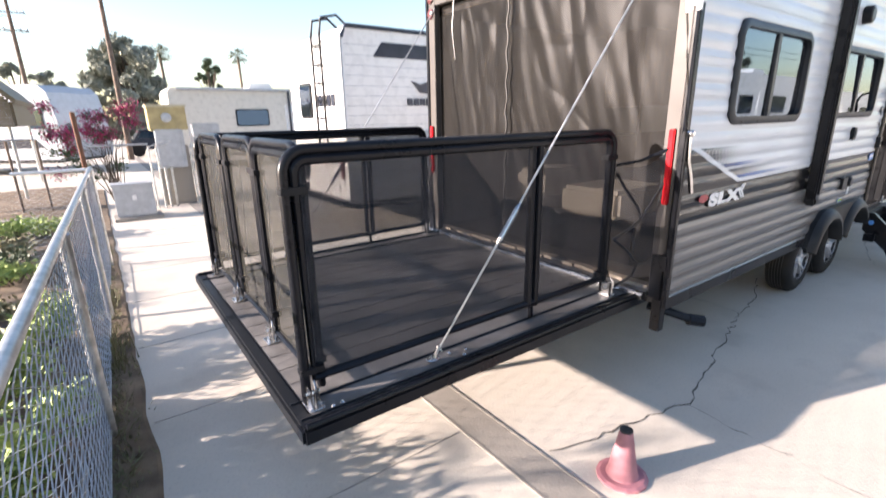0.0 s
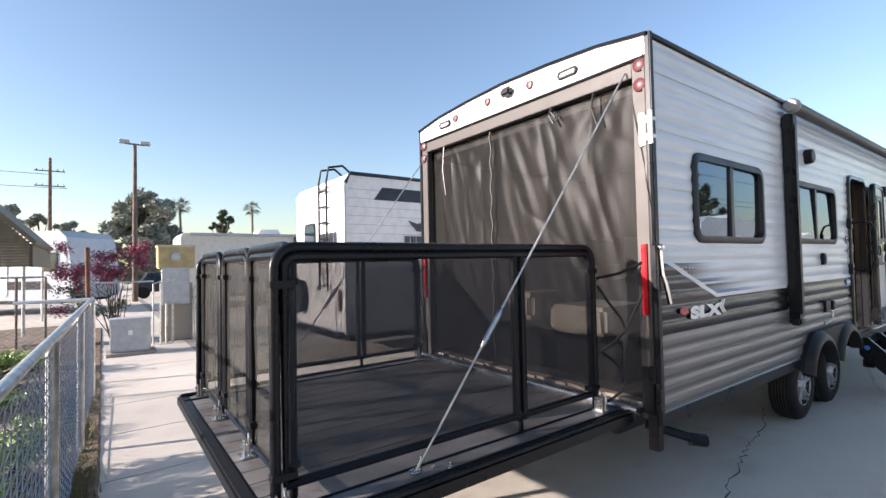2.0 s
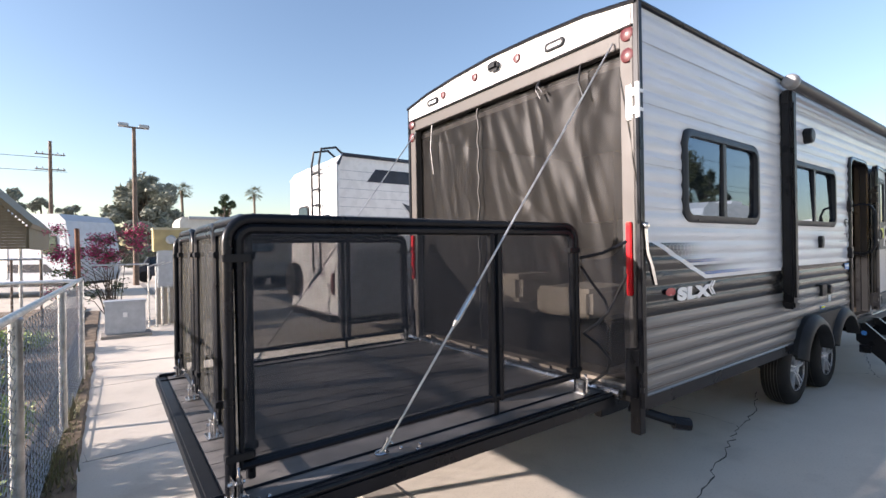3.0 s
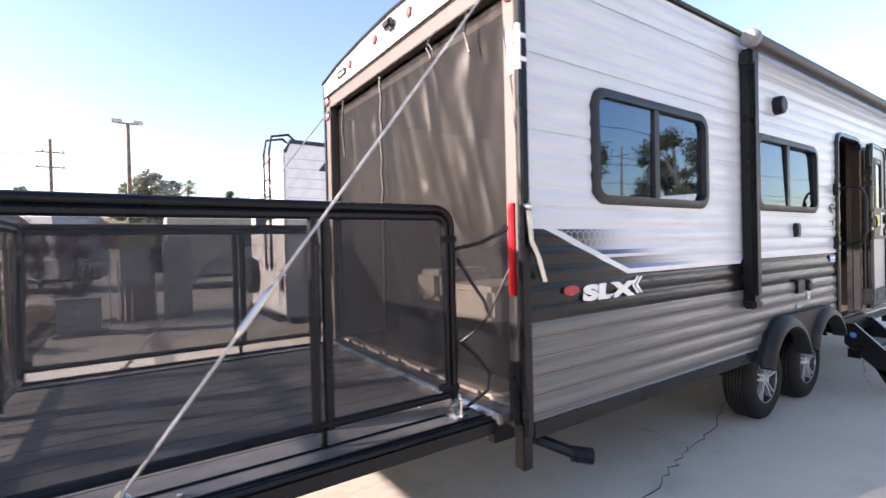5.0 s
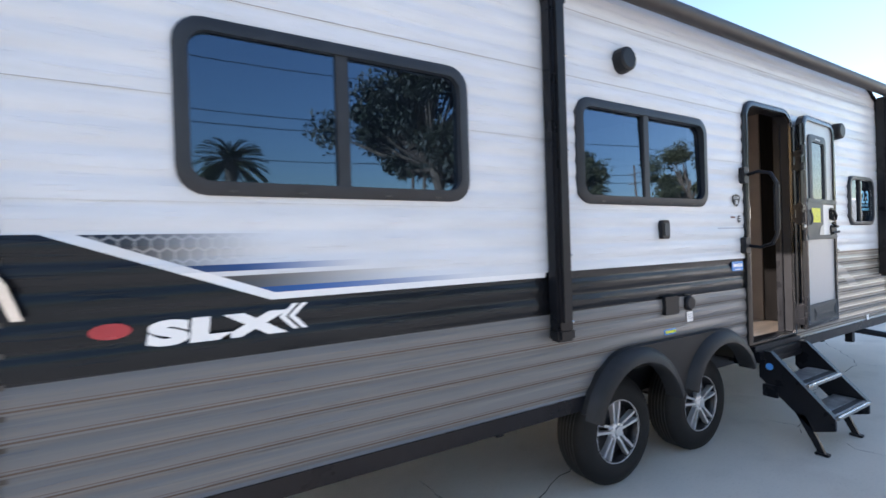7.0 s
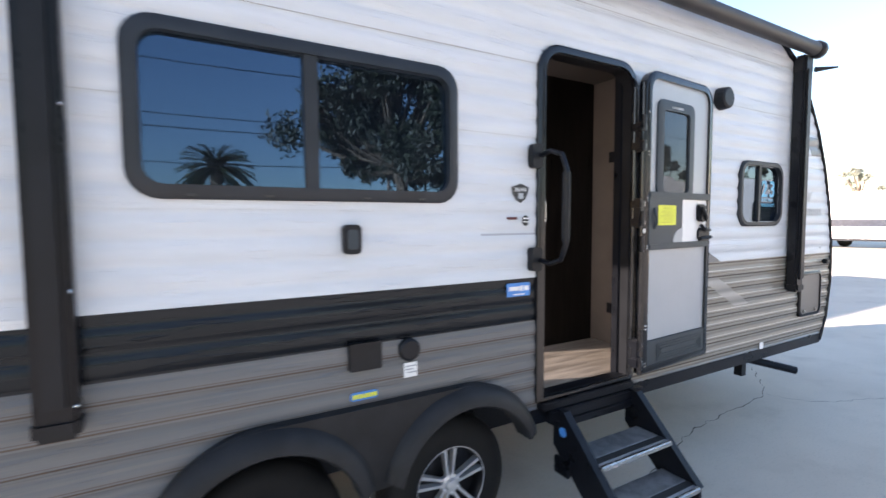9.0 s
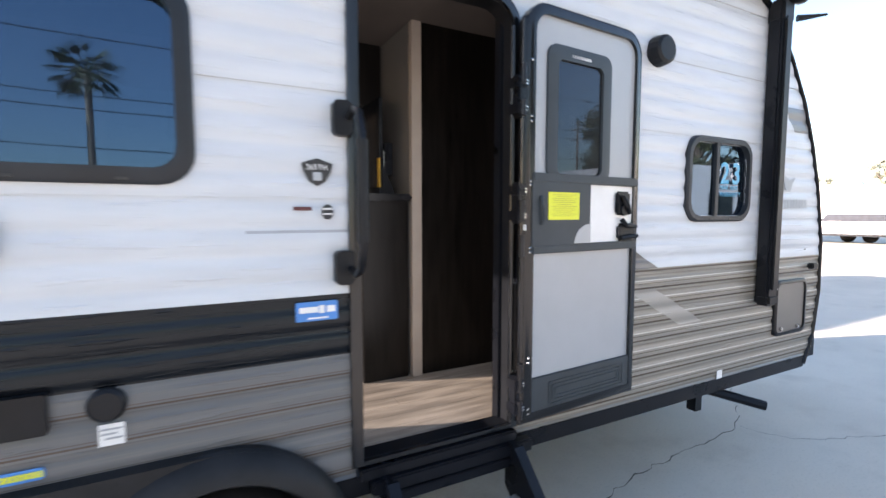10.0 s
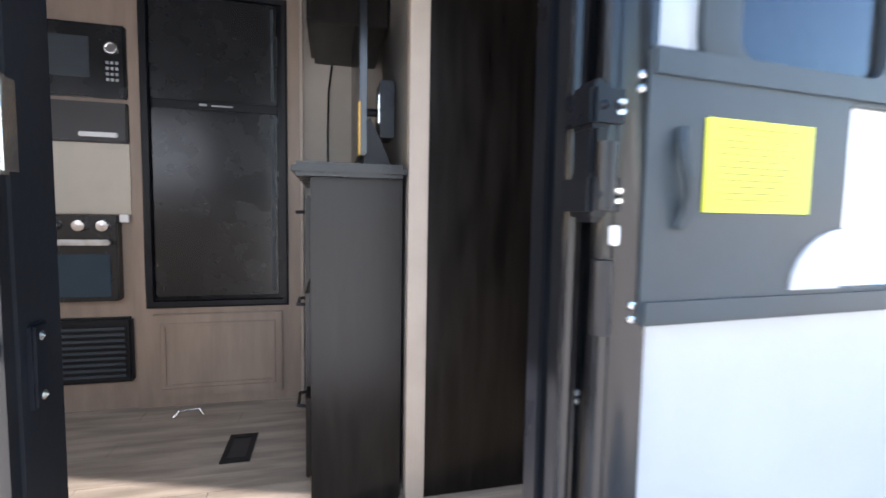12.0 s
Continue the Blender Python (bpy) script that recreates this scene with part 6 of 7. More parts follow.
rs = random.Random(5)
for k in range(14):
    shrub((-0.72 - 0.45 * rs.random(), 0.2 + 0.33 * k, 0.0), rs.uniform(0.42, 0.6), 40 + k, LEAF_BRIGHT, "sunlit green weeds against the fence", 1100, 0.036, 1.0)
for k in range(34):
    shrub((-1.0 - 0.85 * (k % 4) - 0.4 * rs.random(), 1.6 + 0.95 * (k // 4) + 0.5 * rs.random(), 0.03), rs.uniform(0.42, 0.66), 80 + k, LEAF_DRY if k % 3 == 1 else LEAF_BRIGHT if k % 3 else LEAF, "low shrub in the planting bed", 620, 0.04, 0.55)
for k in range(6):
    shrub((-1.0 - 0.7 * k, 9.6 + 0.3 * (k % 2), 0.0), 0.5, 120 + k, LEAF_BRIGHT if k < 2 else LEAF_DRY, "rounded low shrub beside the kerb", 420, 0.05, 0.8)
bm = bmesh.new()
rg = random.Random(9)
for k in range(2600):
    y = rg.uniform(1.5, 9)
    x = -0.33 + rg.gauss(0, 0.06)
    h = rg.uniform(0.02, 0.09) * (2.0 if noise.noise(Vector((0, y * 1.3, 0))) > 0.1 else 0.6)
    a = rg.random() * math.tau
    p = Vector((x, y, 0.01))
    w = Vector((math.cos(a), math.sin(a), 0)) * 0.006
    bm.faces.new([bm.verts.new(q) for q in (p - w, p + w, p + Vector((rg.gauss(0, 0.03), rg.gauss(0, 0.03), h)))])
tagged(part("grass_tufts", bm, LEAF_DRY), "dry grass tufts along the fence foot", "grass", kind="stuff")

# small weed growing in the walkway
weed = thing("weed", (0.02, 1.55, 0), "small dry weed in a walkway crack", "weed")
rw, bm = random.Random(21), bmesh.new()
for k in range(26):
    a = rw.random() * math.tau
    tip = Vector((0.02 + 0.10 * rw.random() * math.cos(a), 1.55 + 0.10 * rw.random() * math.sin(a), rw.uniform(0.02, 0.09)))
    w = Vector((math.sin(a), -math.cos(a), 0)) * 0.006
    bm.faces.new([bm.verts.new(q) for q in (Vector((0.02, 1.55, 0.002)) - w, Vector((0.02, 1.55, 0.002)) + w, tip)])
part("leaf_mass", bm, LEAF_DRY, weed)["kind"] = "stuff"

# bougainvillea with its twigs
bou = thing("bougainvillea", (-0.1, 13.5, 0), "straggling bougainvillea with magenta-red blossom", "shrub")
rb = random.Random(3)
tw, fl, gr = bmesh.new(), bmesh.new(), bmesh.new()
for k in range(30):
    a = Vector((-0.1 + rb.uniform(-0.9, 0.8), 13.5 + rb.uniform(-0.5, 0.5), rb.uniform(0.5, 2.4)))
    foot_at = Vector((0.1 + 0.12 * math.sin(k), 13.5, 0))
    tube(tw, [foot_at, foot_at + Vector((0.3 * (a.x - foot_at.x), 0.1, 0.62 * a.z)), a.lerp(foot_at, 0.2) + Vector((0, 0, 0.12)), a], [0.016, 0.010, 0.006, 0.004], 4)
    if a.z > 1.2 or rb.random() < 0.25:
        leaves(fl, a, 0.32, 190, 0.034, rb, 0.05, 0.8)
    leaves(gr, a, 0.30, 70, 0.045, rb, 0.1, 0.8)
part("twig_mass", tw, BARK, bou)["kind"] = "stuff"
part("blossom", fl, FLOWER, bou)["kind"] = "stuff"
part("foliage", gr, LEAF, bou)["kind"] = "stuff"

# ---- utility boxes at the end of the walkway ----
s = thing("ground_cabinet", (0.28, 10.7, 0), "low grey utility cabinet on a concrete pad", "utility cabinet")
part("cabinet_body", boxed((-0.04, 10.55, 0.06), (0.60, 10.95, 0.66), 0.02), GREY_BOX, s)
part("cabinet_lid", boxed((-0.06, 10.53, 0.64), (0.62, 10.97, 0.69), 0.012), GREY_BOX, s)
part("badge", boxed((0.24, 10.543, 0.38), (0.31, 10.55, 0.47)), WHITE_PLASTIC, s)
part("pad", boxed((-0.1, 10.45, 0), (0.7, 11.05, 0.06), 0.01), SWALE, s)
s = thing("meter_cabinet", (1.25, 12.0, 0), "tall cream and yellow electrical meter cabinet with grey door", "utility cabinet")
part("cabinet_body", boxed((0.90, 11.95, 0.0), (1.52, 12.4, 1.30), 0.02), SWALE, s)
part("upper_box", boxed((0.84, 11.86, 1.62), (1.56, 12.4, 2.12), 0.02), YELLOW_BOX, s, "weathered yellow upper box")
part("box_lid", boxed((0.82, 11.84, 2.10), (1.58, 12.42, 2.15), 0.01), CREAM, s)
part("grey_door", boxed((0.90, 11.80, 0.82), (1.44, 11.96, 1.64), 0.02), GREY_BOX, s)
part("door_rim", ring(bmesh.new(), rounded(0.92, 1.42, 0.84, 1.62, 0.03), rounded(0.96, 1.38, 0.88, 1.58, 0.02), lambda u, v, d: (u, 11.80 - d, v), 0.0, 0.02), GREY_BOX, s)
part("meter_dial", lathe(bmesh.new(), [(0.10, 0), (0.10, 0.06), (0.06, 0.09), (0.0, 0.09)], (1.17, 11.86, 1.88), (0, -1, 0), 18), GREY_BOX, s)
for x in (0.98, 1.1, 1.52, 1.7, 1.78):
    part("conduit", tube(bmesh.new(), [(x, 11.75, 0), (x, 11.75, 0.85 + 0.3 * (x > 1.4))], 0.025, 8), GALV, s)
bm = bmesh.new()
for x in (0.72, 0.86):
    tube(bm, [(x, 11.6, 0), (x, 11.6, 1.3), (x + 0.3, 11.6, 1.4)], 0.018, 8)
tube(bm, [(-0.3, 11.9, 1.35), (0.75, 11.9, 1.35)], 0.018, 8)
part("pipe_rack", bm, GALV, s)
s = thing("tan_cabinet", (1.95, 12.6, 0), "second tan electrical cabinet behind the first", "utility cabinet")
part("cabinet_body", boxed((1.72, 12.4, 0), (2.3, 12.9, 1.75), 0.02), GREY_BOX, s)

# carport roof at the far edge of the planting
s = thing("carport", (-4.2, 15.0, 0), "cream corrugated metal carport roof on thin posts", "carport")
for k in range(26):
    z = 1.74 + 0.07 * k
    part("gable_slat", boxed((-8.0, 14.98 + 0.008 * (k % 2), z), (-1.58 - max(0.0, (z - 2.28) / 1.1), 15.06, z + 0.066)), TAN_METAL, s)
bm = bmesh.new()
prism(bm, [(-1.50, 2.26), (-1.46, 2.36), (-4.0, 5.1), (-4.1, 5.05)], lambda u, v, d: (u, 14.94 + d, v), 0.0, 5.0)
part("roof_sheet", bm, TAN_METAL, s)
part("eave_board", boxed((-1.60, 15.06, 1.74), (-1.54, 19.9, 2.30)), TAN_METAL, s)
for x, y in ((-1.72, 15.2), (-1.72, 19.6)):
    part("carport_post", tube(bmesh.new(), [(x, y, 0), (x, y, 1.78)], 0.035, 8), GALV, s)

# ---- distant vehicles ----
def coach(name, origin, yaw, length, width, height, label, paint, stripes, nose=0.3, lights=((0.1, 0.24), (0.34, 0.5), (0.68, 0.8))):
    """A parked trailer or motor coach: rounded body, windows, door, skirt, wheels and roof unit; length runs along +x before the turn."""
    m = pose(*origin, 0, 0, yaw)
    t = thing(name, origin, label, "recreational vehicle", "parked recreational vehicles")
    put = lambda u, v, d: m @ Vector((u, d, v))
    prof = [(0.0, 0.55), (0.0, height - 0.15), (0.10, height), (length - nose * 2, height), (length - nose, height - 0.25), (length - nose * 0.3, height * 0.6), (length, 0.9), (length - 0.1, 0.55)]
    body = part("body", prism(bmesh.new(), prof, put, 0, width), paint, t)
    for z0, z1, mat_, x0, x1 in stripes:
        for d in (-0.012, width + 0.002):
            part("stripe", prism(bmesh.new(), [(x0 * length, z0), (x1 * length, z0), (x1 * length - 0.3, z1), (x0 * length + 0.2, z1)], put, d, d + 0.010), mat_, t)
    for a, b in lights:
        w_ = part("window", prism(bmesh.new(), rounded(a * length, b * length, height * 0.52, height * 0.74, 0.08), put, -0.03, -0.002), BLACK_PLASTIC, t)
        part("pane", prism(bmesh.new(), rounded(a * length + 0.04, b * length - 0.04, height * 0.52 + 0.04, height * 0.74 - 0.04, 0.06), put, -0.036, -0.03), GLASS, w_)
    part("side_door", prism(bmesh.new(), rounded(0.56 * length, 0.56 * length + 0.62, 0.72, height * 0.8, 0.08), put, -0.02, -0.002), WHITE, t)
    part("skirt", prism(bmesh.new(), [(0.1, 0.42), (length - 0.5, 0.42), (length - 0.3, 0.56), (0.05, 0.56)], put, 0.03, width - 0.03), BLACK_PLASTIC, t)
    for fx in (0.38, 0.5):
        c = m @ Vector((fx * length, 0.02, 0.35))
        w_ = part("wheel", lathe(bmesh.new(), [(0.2, 0), (0.34, 0.0), (0.35, 0.05), (0.35, 0.2), (0.2, 0.22)], c, m.to_3x3() @ Vector((0, 1, 0)), 24), RUBBER, t, "", True)
        part("rim", lathe(bmesh.new(), [(0.0, 0.01), (0.2, 0.012), (0.2, 0.05)], c, m.to_3x3() @ Vector((0, 1, 0)), 24), ALLOY, w_)
    prism(b := bmesh.new(), [(length * 0.4, height), (length * 0.42, height + 0.26), (length * 0.52, height + 0.28), (length * 0.54, height)], put, width * 0.3, width * 0.7)
    part("roof_unit", b, WHITE_PLASTIC, t, "roof air conditioner")
    return t, put


def rear_ladder(t, put, height, d):
    bm = bmesh.new()
    for off in (0.0, 0.42):
        tube(bm, [put(-0.07, 1.3, d + off), put(-0.07, height - 0.05, d + off), put(-0.02, height + 0.22, d + off), put(0.3, height + 0.28, d + off), put(0.55, height + 0.1, d + off)], 0.023, 6)
    for k in range(7):
        tube(bm, [put(-0.07, 1.4 + 0.3 * k, d), put(-0.07, 1.4 + 0.3 * k, d + 0.42)], 0.019, 6)
    part("ladder", bm, BLACK, t, "black rear ladder")


near_rv, put = coach("fifth_wheel", (3.75, 8.35, 0), 0, 10.5, 2.8, 3.42, "white fifth-wheel trailer with black ladder and spare wheel", WHITE, [(1.0, 1.75, GREY_BOX, 0.02, 0.4), (2.98, 3.22, CAR_DARK, 0.06, 0.3)], 0.3, ((0.45, 0.6), (0.7, 0.8)))
rear_ladder(near_rv, put, 3.42, 0.75)
part("spare_wheel", lathe(bmesh.new(), [(0.2, 0.0), (0.33, 0.0), (0.35, 0.04), (0.35, 0.16), (0.2, 0.18)], (3.74, 10.75, 1.15), (-1, 0, 0), 28), RUBBER, near_rv, "", True)
part("roof_trim", tube(bmesh.new(), [(3.76, 8.335, 3.25), (3.86, 8.335, 3.43), (13.6, 8.335, 3.43)], 0.035, 6), CAR_DARK, near_rv, "dark roof edge trim")
part("roof_trim", tube(bmesh.new(), [(3.735, 8.36, 3.27), (3.735, 11.1, 3.27)], 0.02, 6), GREY_BOX, near_rv)
part("corner_trim", tube(bmesh.new(), [(3.74, 8.34, 0.56), (3.74, 8.34, 3.27)], 0.022, 6), GREY_BOX, near_rv)
for k in range(16):
    part("siding_line", boxed((3.8, 8.343, 0.75 + 0.16 * k), (13.0, 8.351, 0.758 + 0.16 * k)), GREY_BOX, near_rv)
part("lower_panel", boxed((3.80, 8.338, 0.56), (13.2, 8.351, 1.05), 0.003), GREY_BOX, near_rv, "grey lower side panel")
for y in (8.6, 10.9):
    part("tail_lamp", boxed((3.71, y - 0.06, 0.95), (3.75, y + 0.06, 1.35), 0.01), RED_DULL, near_rv)
part("bumper", boxed((3.6, 8.4, 0.48), (3.72, 10.8, 0.60), 0.01), BLACK, near_rv)
w_ = part("rear_window", prism(bmesh.new(), rounded(9.9, 10.55, 2.0, 2.65, 0.1), lambda u, v, d: (3.75 - d, u, v), 0.0, 0.03), BLACK_PLASTIC, near_rv)
part("rear_pane", prism(bmesh.new(), rounded(9.94, 10.51, 2.04, 2.61, 0.08), lambda u, v, d: (3.75 - d, u, v), 0.03, 0.036), GLASS, w_)
bm = bmesh.new()
for k in range(8):
    box(bm, (5.1 + 0.15 * k, 8.325, 2.20), (5.22 + 0.15 * k, 8.345, 2.32))
prism(bm, [(5.2, 2.62), (5.42, 2.56), (5.7, 2.64), (5.62, 2.52), (5.6, 2.40), (5.4, 2.42)], lambda u, v, d: (u, 8.345 - d, v), 0.0, 0.02)
part("name_shapes", bm, CAR_DARK, near_rv, "dark brand shapes")
bm = bmesh.new()
for k in range(5):
    box(bm, (3.725, 8.75 + 0.2 * k, 2.2), (3.745, 8.88 + 0.2 * k, 2.4))
part("name_shapes", bm, CAR_DARK, near_rv)
# white body; the bluish cast of its shaded sides is mixed into the paint
far_rv, put_far = coach("travel_trailer_far", (-6.55, 25.9, 0), -38, 7.0, 2.4, 3.1, "white travel trailer, shade tinted into its body, with rounded nose and dark windows", plain("shade_tinted_gelcoat", (0.40, 0.43, 0.48), 0.35, vary=0.06), [(0.95, 1.25, CAR_DARK, 0.1, 0.9), (2.7, 2.95, GREY_BOX, 0.3, 0.85)], 0.25, ((0.08, 0.2), (0.40, 0.49), (0.84, 0.92)))
put_end = lambda u, v, d: put_far(6.93 - 0.11 * (v - 0.9) + d, v, u)
w_ = part("end_window", prism(bmesh.new(), rounded(0.35, 1.0, 1.15, 1.75, 0.06), put_end, -0.05, 0.06), BLACK_PLASTIC, far_rv)
part("pane", prism(bmesh.new(), rounded(0.39, 0.96, 1.19, 1.71, 0.04), put_end, 0.06, 0.066), GLASS, w_)
bm = bmesh.new()
for k in range(5):
    prism(bm, [(0.85 + 0.17 * k, 2.32), (0.97 + 0.17 * k, 2.32), (0.97 + 0.17 * k, 2.46), (0.85 + 0.17 * k, 2.46)], put_end, 0.0, 0.03)
part("name_shapes", bm, CAR_DARK, far_rv)
part("end_trim", prism(bmesh.new(), [(0.0, 0.6), (0.05, 0.6), (0.05, 2.6), (0.0, 2.6)], put_end, -0.05, 0.03), CAR_DARK, far_rv)
SWOOSH = plain("brown_stripe", (0.10, 0.085, 0.075), 0.3)
coach_, put_c = coach("motor_coach", (2.3, 20.5, 0), 0, 7.6, 2.5, 3.0, "white and brown motor coach with an awning along its roof", plain("cream_paint", (0.60, 0.57, 0.51), 0.3, vary=0.05), [(0.8, 1.1, GREY_BOX, 0.05, 0.9)], 0.35, ((0.30, 0.47), (0.80, 0.90)))
for a_, b_ in ((4.6, 6.6), (5.1, 6.9)):
    part("stripe", prism(bmesh.new(), [(a_, 1.2), (a_ + 0.35, 1.2), (b_, 2.7), (b_ - 0.16, 2.7)], put_c, -0.012, -0.002), SWOOSH, coach_)
part("awning_roll", tube(bmesh.new(), [put_c(0.3, 2.96, -0.07), put_c(4.5, 2.96, -0.07)], 0.06, 10), GREY_BOX, coach_, "rolled grey awning", True)
part("awning_arm", tube(bmesh.new(), [put_c(4.45, 2.95, -0.06), put_c(4.45, 1.1, -0.06)], 0.045, 6), CAR_DARK, coach_)
part("roof_unit", prism(bmesh.new(), [(5.9, 3.0), (5.95, 3.22), (6.6, 3.24), (6.7, 3.0)], put_c, 0.8, 1.7), GREY_BOX, coach_, "grey roof air conditioner")
near_rv.location = (2.98, 6.80, 0)
near_rv.scale = (0.82, 0.82, 0.905)
coach("travel_trailer_far", (34, 22, 0), -60, 8, 2.5, 3.1, "white travel trailer across the sunlit lot", WHITE, [(1.0, 1.4, GREY_BOX, 0.05, 0.8)], 0.4)
coach("travel_trailer_far", (40, 8.5, 0), 100, 8, 2.5, 3.1, "white travel trailer across the sunlit lot", WHITE, [(1.2, 1.6, CAR_DARK, 0.05, 0.6)], 0.4)
coach("travel_trailer_far", (38, 30, 0), 170, 9, 2.5, 3.1, "white travel trailer across the sunlit lot", WHITE, [(1.0, 1.3, GREY_BOX, 0.05, 0.8)], 0.4)
for k, (x, y, c) in enumerate(((1.2, 30, CAR_DARK), (2.6, 34, WHITE), (4.2, 33, GREY_BOX))):
    car = thing("parked_car", (x, y, 0), "parked car at the far side of the lot", "car", "parked cars")
    prof = [(0, 0.35), (0, 0.8), (0.7, 0.92), (1.3, 1.4), (2.9, 1.42), (3.6, 0.95), (4.3, 0.8), (4.35, 0.35)]
    part("body", prism(bmesh.new(), [(x + u * 0.5, v) for u, v in prof], lambda u, v, d, y=y: (u, y + d, v), 0, 1.7), c, car)
    part("side_glass", prism(bmesh.new(), [(x + 0.5, 0.95), (x + 0.72, 1.32), (x + 1.4, 1.33), (x + 1.7, 0.97)], lambda u, v, d, y=y: (u, y + d, v), -0.01, 0.0), GLASS, car)
    for wx in (0.45, 1.7):
        part("wheel", lathe(bmesh.new(), [(0.0, -0.02), (0.3, -0.02), (0.32, 0.03), (0.32, 0.2)], (x + wx, y, 0.32), (0, 1, 0), 18), RUBBER, car)

# ---- poles and wires ----
lamp_ = thing("lot_light_pole", (1.16, 27.9, 0), "tall steel light pole with two flood heads", "light pole")
part("pole", tube(bmesh.new(), [(1.16, 27.9, 0), (1.16, 27.9, 7.95)], [0.14, 0.08], 10), POLE, lamp_, "", True)
bm = bmesh.new()
tube(bm, [(0.75, 27.9, 7.95), (1.57, 27.9, 7.95)], 0.04, 6)
part("cross_arm", bm, POLE, lamp_)
for x in (0.72, 1.6):
    part("flood_head", boxed((x - 0.22, 27.7, 7.95), (x + 0.22, 28.1, 8.11), 0.03), GREY_BOX, lamp_)


def utility_pole(x, y, h, yaw):
    t = thing("utility_pole", (x, y, 0), "brown wooden utility pole with two cross-arms", "utility pole", "utility poles")
    part("pole", tube(bmesh.new(), [(x, y, 0), (x, y, h)], [0.13, 0.08], 10), POLE, t, "", True)
    c, s_ = math.cos(radians(yaw)), math.sin(radians(yaw))
    for z in (h - 0.8, h - 1.7):
        part("cross_arm", tube(bmesh.new(), [(x - 0.7 * c, y - 0.7 * s_, z), (x + 0.7 * c, y + 0.7 * s_, z)], 0.035, 6), POLE, t)
        for k in (-0.62, -0.35, 0.35, 0.62):
            part("insulator", lathe(bmesh.new(), [(0.03, 0), (0.04, 0.06), (0.02, 0.12), (0.0, 0.13)], (x + k * c, y + k * s_, z + 0.03), (0, 0, 1), 8), GREY_BOX, t)


utility_pole(-2.7, 36, 8.4, 0)
utility_pole(3.6, 62, 9.5, 0)
utility_pole(-6, -24, 9.8, 90)
utility_pole(17, -24, 9.8, 90)
utility_pole(40, -24, 9.8, 90)
wires = thing("overhead_wires", (17, -24, 9), "sagging black overhead wires", "wires")
for z, y in ((9.0, -24.6), (8.1, -23.6), (6.4, -24.0), (11.5, -23.8)):
    for x0, x1 in ((-60, -6), (-6, 17), (17, 40), (40, 90)):
        part("wire", tube(bmesh.new(), [(x0 + (x1 - x0) * k / 8, y, z - 1.6 * (k / 8) * (1 - k / 8)) for k in range(9)], 0.028, 5), INK, wires)
for x0, z in ((-2.7, 7.4), (-1.9, 6.6)):
    part("wire", tube(bmesh.new(), [(x0 - 30 * k / 8, 36 - 2 * k / 8, z + 0.8 * (k / 8) - 1.4 * (k / 8) * (1 - k / 8)) for k in range(9)], 0.015, 5), INK, wires)

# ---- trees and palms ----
tree("shade_tree", (2.9, 46, 0), 8.2, 3.4, 11, "broad olive-green tree behind the lot, paled by haze", 64, 460, 0.27, 0.12, LEAF_HAZED)
tree("shade_tree", (4.3, 47, 0), 5.4, 1.6, 12, "broad olive-green tree behind the lot, paled by haze", 34, 380, 0.22, 0.14, LEAF_HAZED)
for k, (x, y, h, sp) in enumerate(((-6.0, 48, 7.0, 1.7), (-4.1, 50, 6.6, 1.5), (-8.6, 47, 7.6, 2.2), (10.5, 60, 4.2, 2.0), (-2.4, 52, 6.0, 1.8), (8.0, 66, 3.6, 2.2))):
    tree("shade_tree", (x, y, 0), h, sp, 20 + k, "green tree on the skyline, paled by haze", 20, 300, 0.2, 0.25, LEAF_HAZED)
fan_palm((6.55, 55, 0), 8.1, 1, 1.1)
fan_palm((14.9, 60, 0), 8.8, 3, 1.15)
tree("shade_tree", (9.7, 50, 0), 7.4, 1.5, 31, "slim dark tree on the skyline", 34, 240, 0.15, 0.42)
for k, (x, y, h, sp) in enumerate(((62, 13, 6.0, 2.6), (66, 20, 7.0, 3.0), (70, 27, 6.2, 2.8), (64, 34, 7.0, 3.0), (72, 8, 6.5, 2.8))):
    tree("shade_tree", (x, y, 0), h, sp, 140 + k, "hazy green tree beyond the sunlit lot", 16, 130, 0.2, 0.25, LEAF_HAZED)
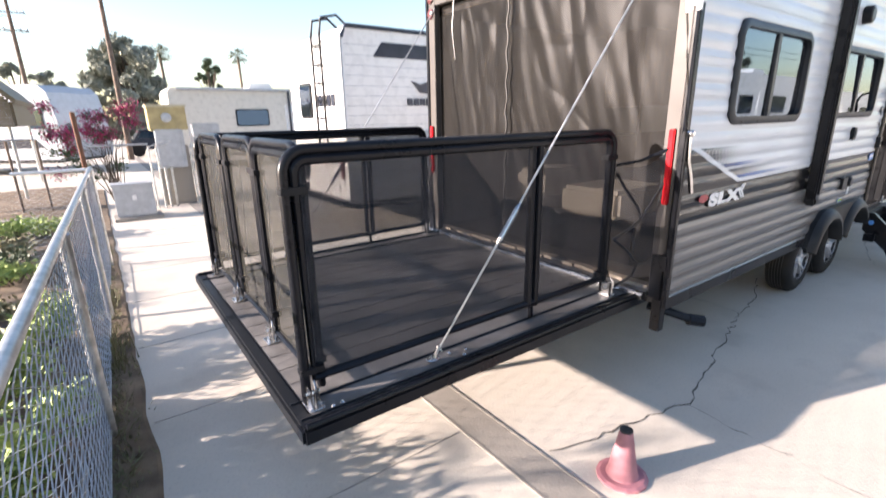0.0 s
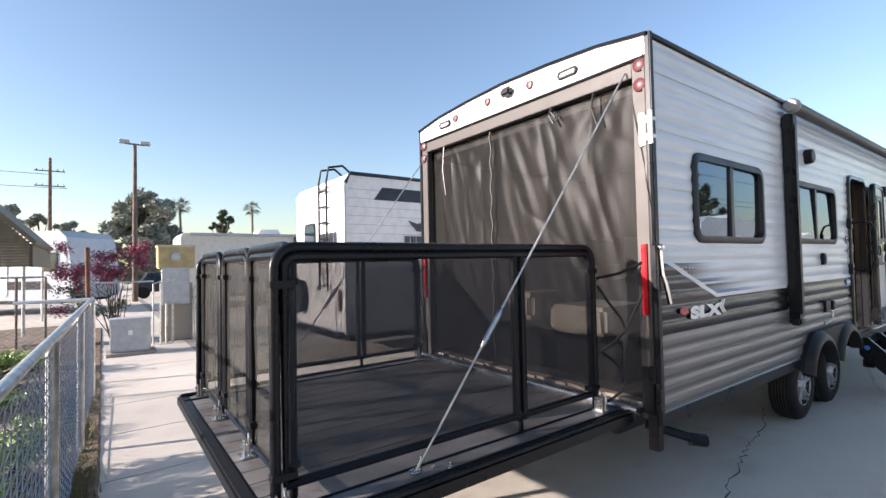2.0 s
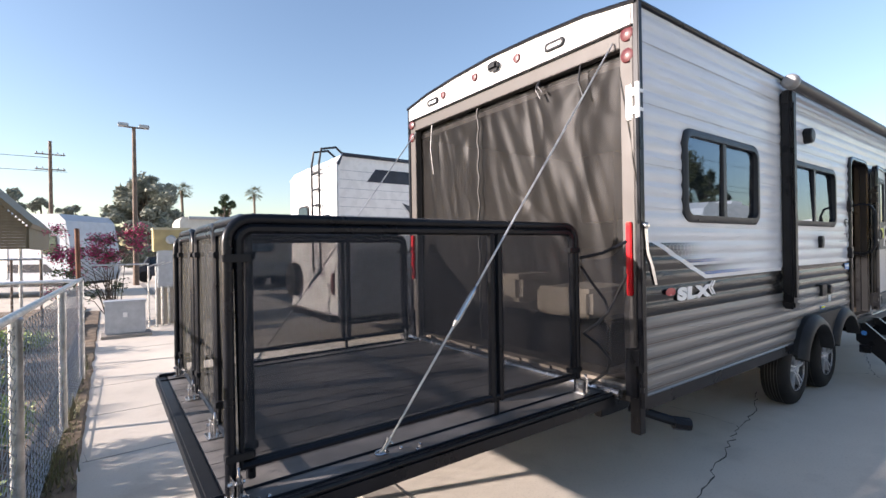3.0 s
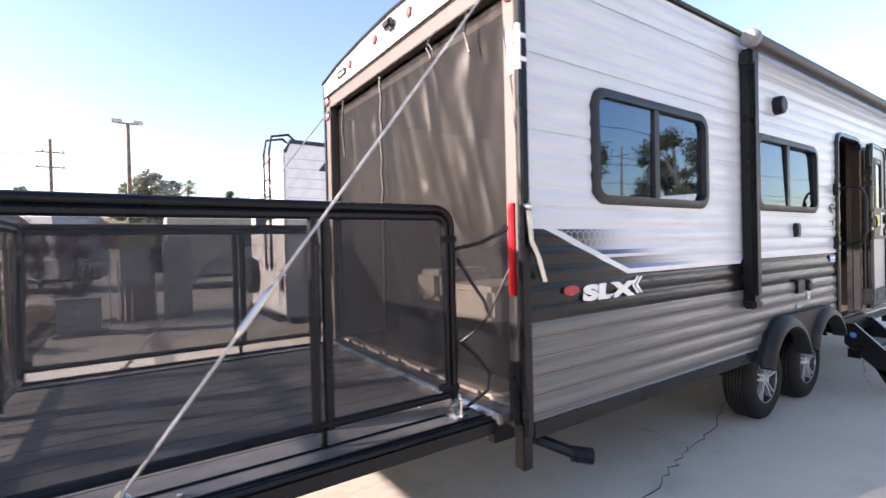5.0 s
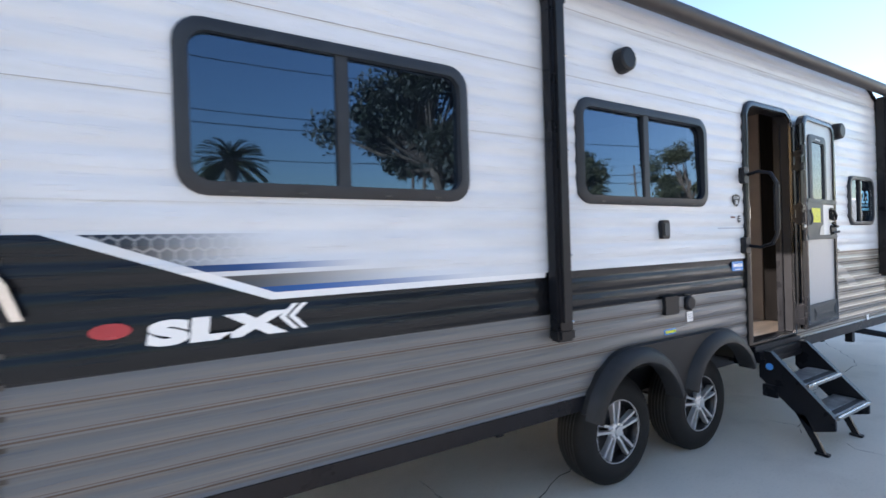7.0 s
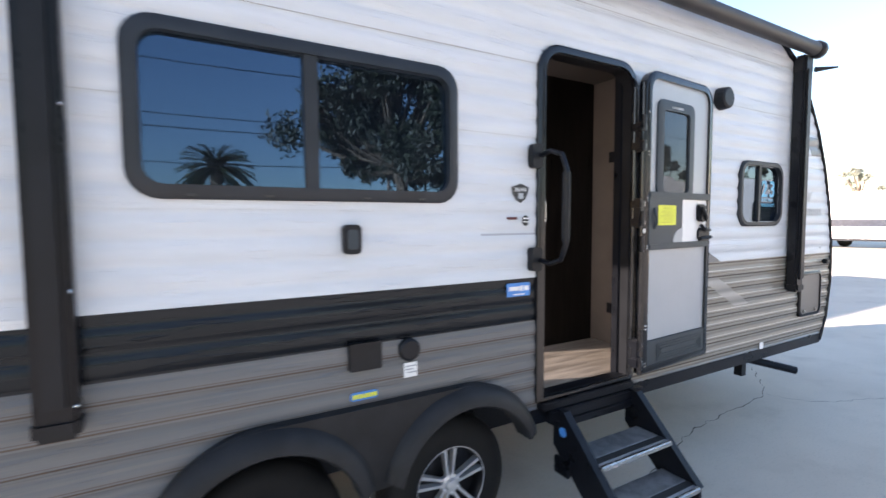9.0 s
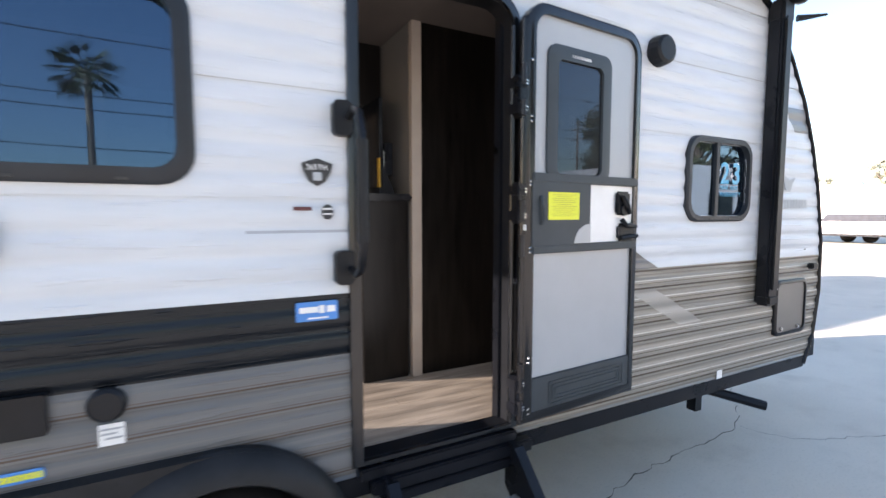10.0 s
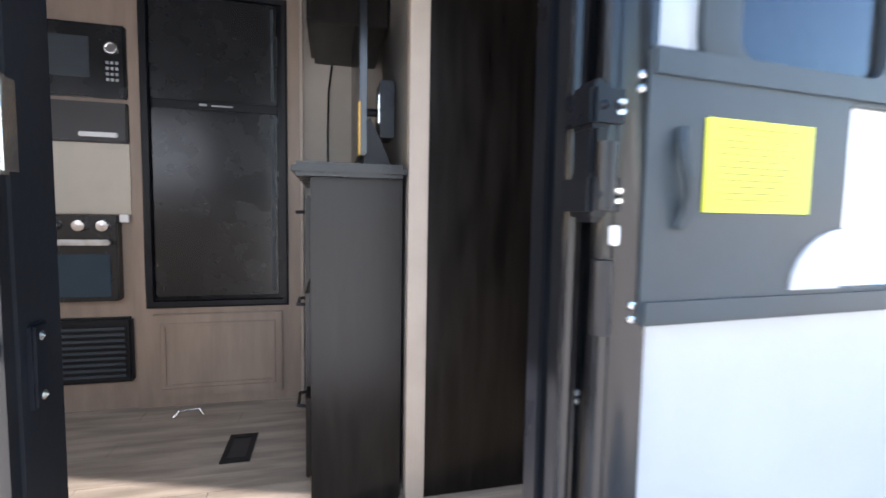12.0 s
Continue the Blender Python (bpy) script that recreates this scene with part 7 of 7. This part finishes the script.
# mirrored in the windows: the far side of the road behind the camera
fan_palm((1.7, -26.5, 0), 10.4, 4, 1.75, 0.2, 64)
fan_palm((21, -30, 0), 10.0, 5, 1.4, 0.2)
feather_palm((9.2, -53, 0), 10.4, 6, 3.9, 0.55)
for k in range(11):
    tree("roadside_tree", (-12 + 6.3 * k + 2 * math.sin(k * 2.3), -46 - 2 * math.sin(k * 1.7), 0), 5.9 + 0.9 * math.sin(k * 3.1), 3.4, 90 + k, "dark tree on the far side of the road", 18, 170, 0.24, 0.12, LEAF_DARK)
tree("roadside_pine", (15.2, -15, 0), 10.8, 4.4, 51, "large dark open-crowned leaning tree across the road", 88, 460, 0.15, 0.42, LEAF_DARK, (-2.6, 0))
tree("roadside_pine", (22.8, -15.5, 0), 8.2, 3.0, 52, "bushy olive-green tree across the road", 52, 380, 0.14, 0.16, LEAF_OLIVE)
tree("roadside_pine", (33, -15, 0), 8.8, 3.6, 53, "bushy olive-green tree across the road", 44, 320, 0.15, 0.2, LEAF_OLIVE)
tree("roadside_pine", (43, -17, 0), 8.0, 3.2, 55, "large dark open-crowned tree across the road", 22, 200, 0.17, 0.25, LEAF_DARK)
coach("travel_trailer_near_road", (27, -5.2, 0), 180, 9.6, 2.5, 3.0, "white travel trailer parked beside the lane", WHITE, [(1.0, 1.4, GREY_BOX, 0.05, 0.8)], 0.4)
coach("travel_trailer_near_road", (38.5, -5.6, 0), 180, 9.0, 2.5, 3.1, "white travel trailer parked beside the lane", WHITE, [(1.1, 1.6, CAR_DARK, 0.1, 0.7)], 0.4)
coach("travel_trailer_far", (9.5, -26, 0), 0, 8, 2.5, 2.6, "parked trailer across the road", WHITE, [(1.0, 1.4, GREY_BOX, 0.05, 0.8)], 0.4)
coach("travel_trailer_far", (21, -26, 0), 0, 8, 2.5, 2.6, "parked trailer across the road", WHITE, [(1.0, 1.4, GREY_BOX, 0.05, 0.8)], 0.4)
# low palms towards the sun, whose fronds shade the walkway
fan_palm((-4.6, 3.9, 0), 1.45, 7, 0.75, 0.10, 12, "low fan palm behind the planting bed")
fan_palm((-5.6, 5.7, 0), 1.5, 8, 0.75, 0.10, 12, "low fan palm behind the planting bed")
fan_palm((-4.3, 2.5, 0), 1.25, 9, 0.65, 0.10, 9, "low fan palm behind the planting bed")
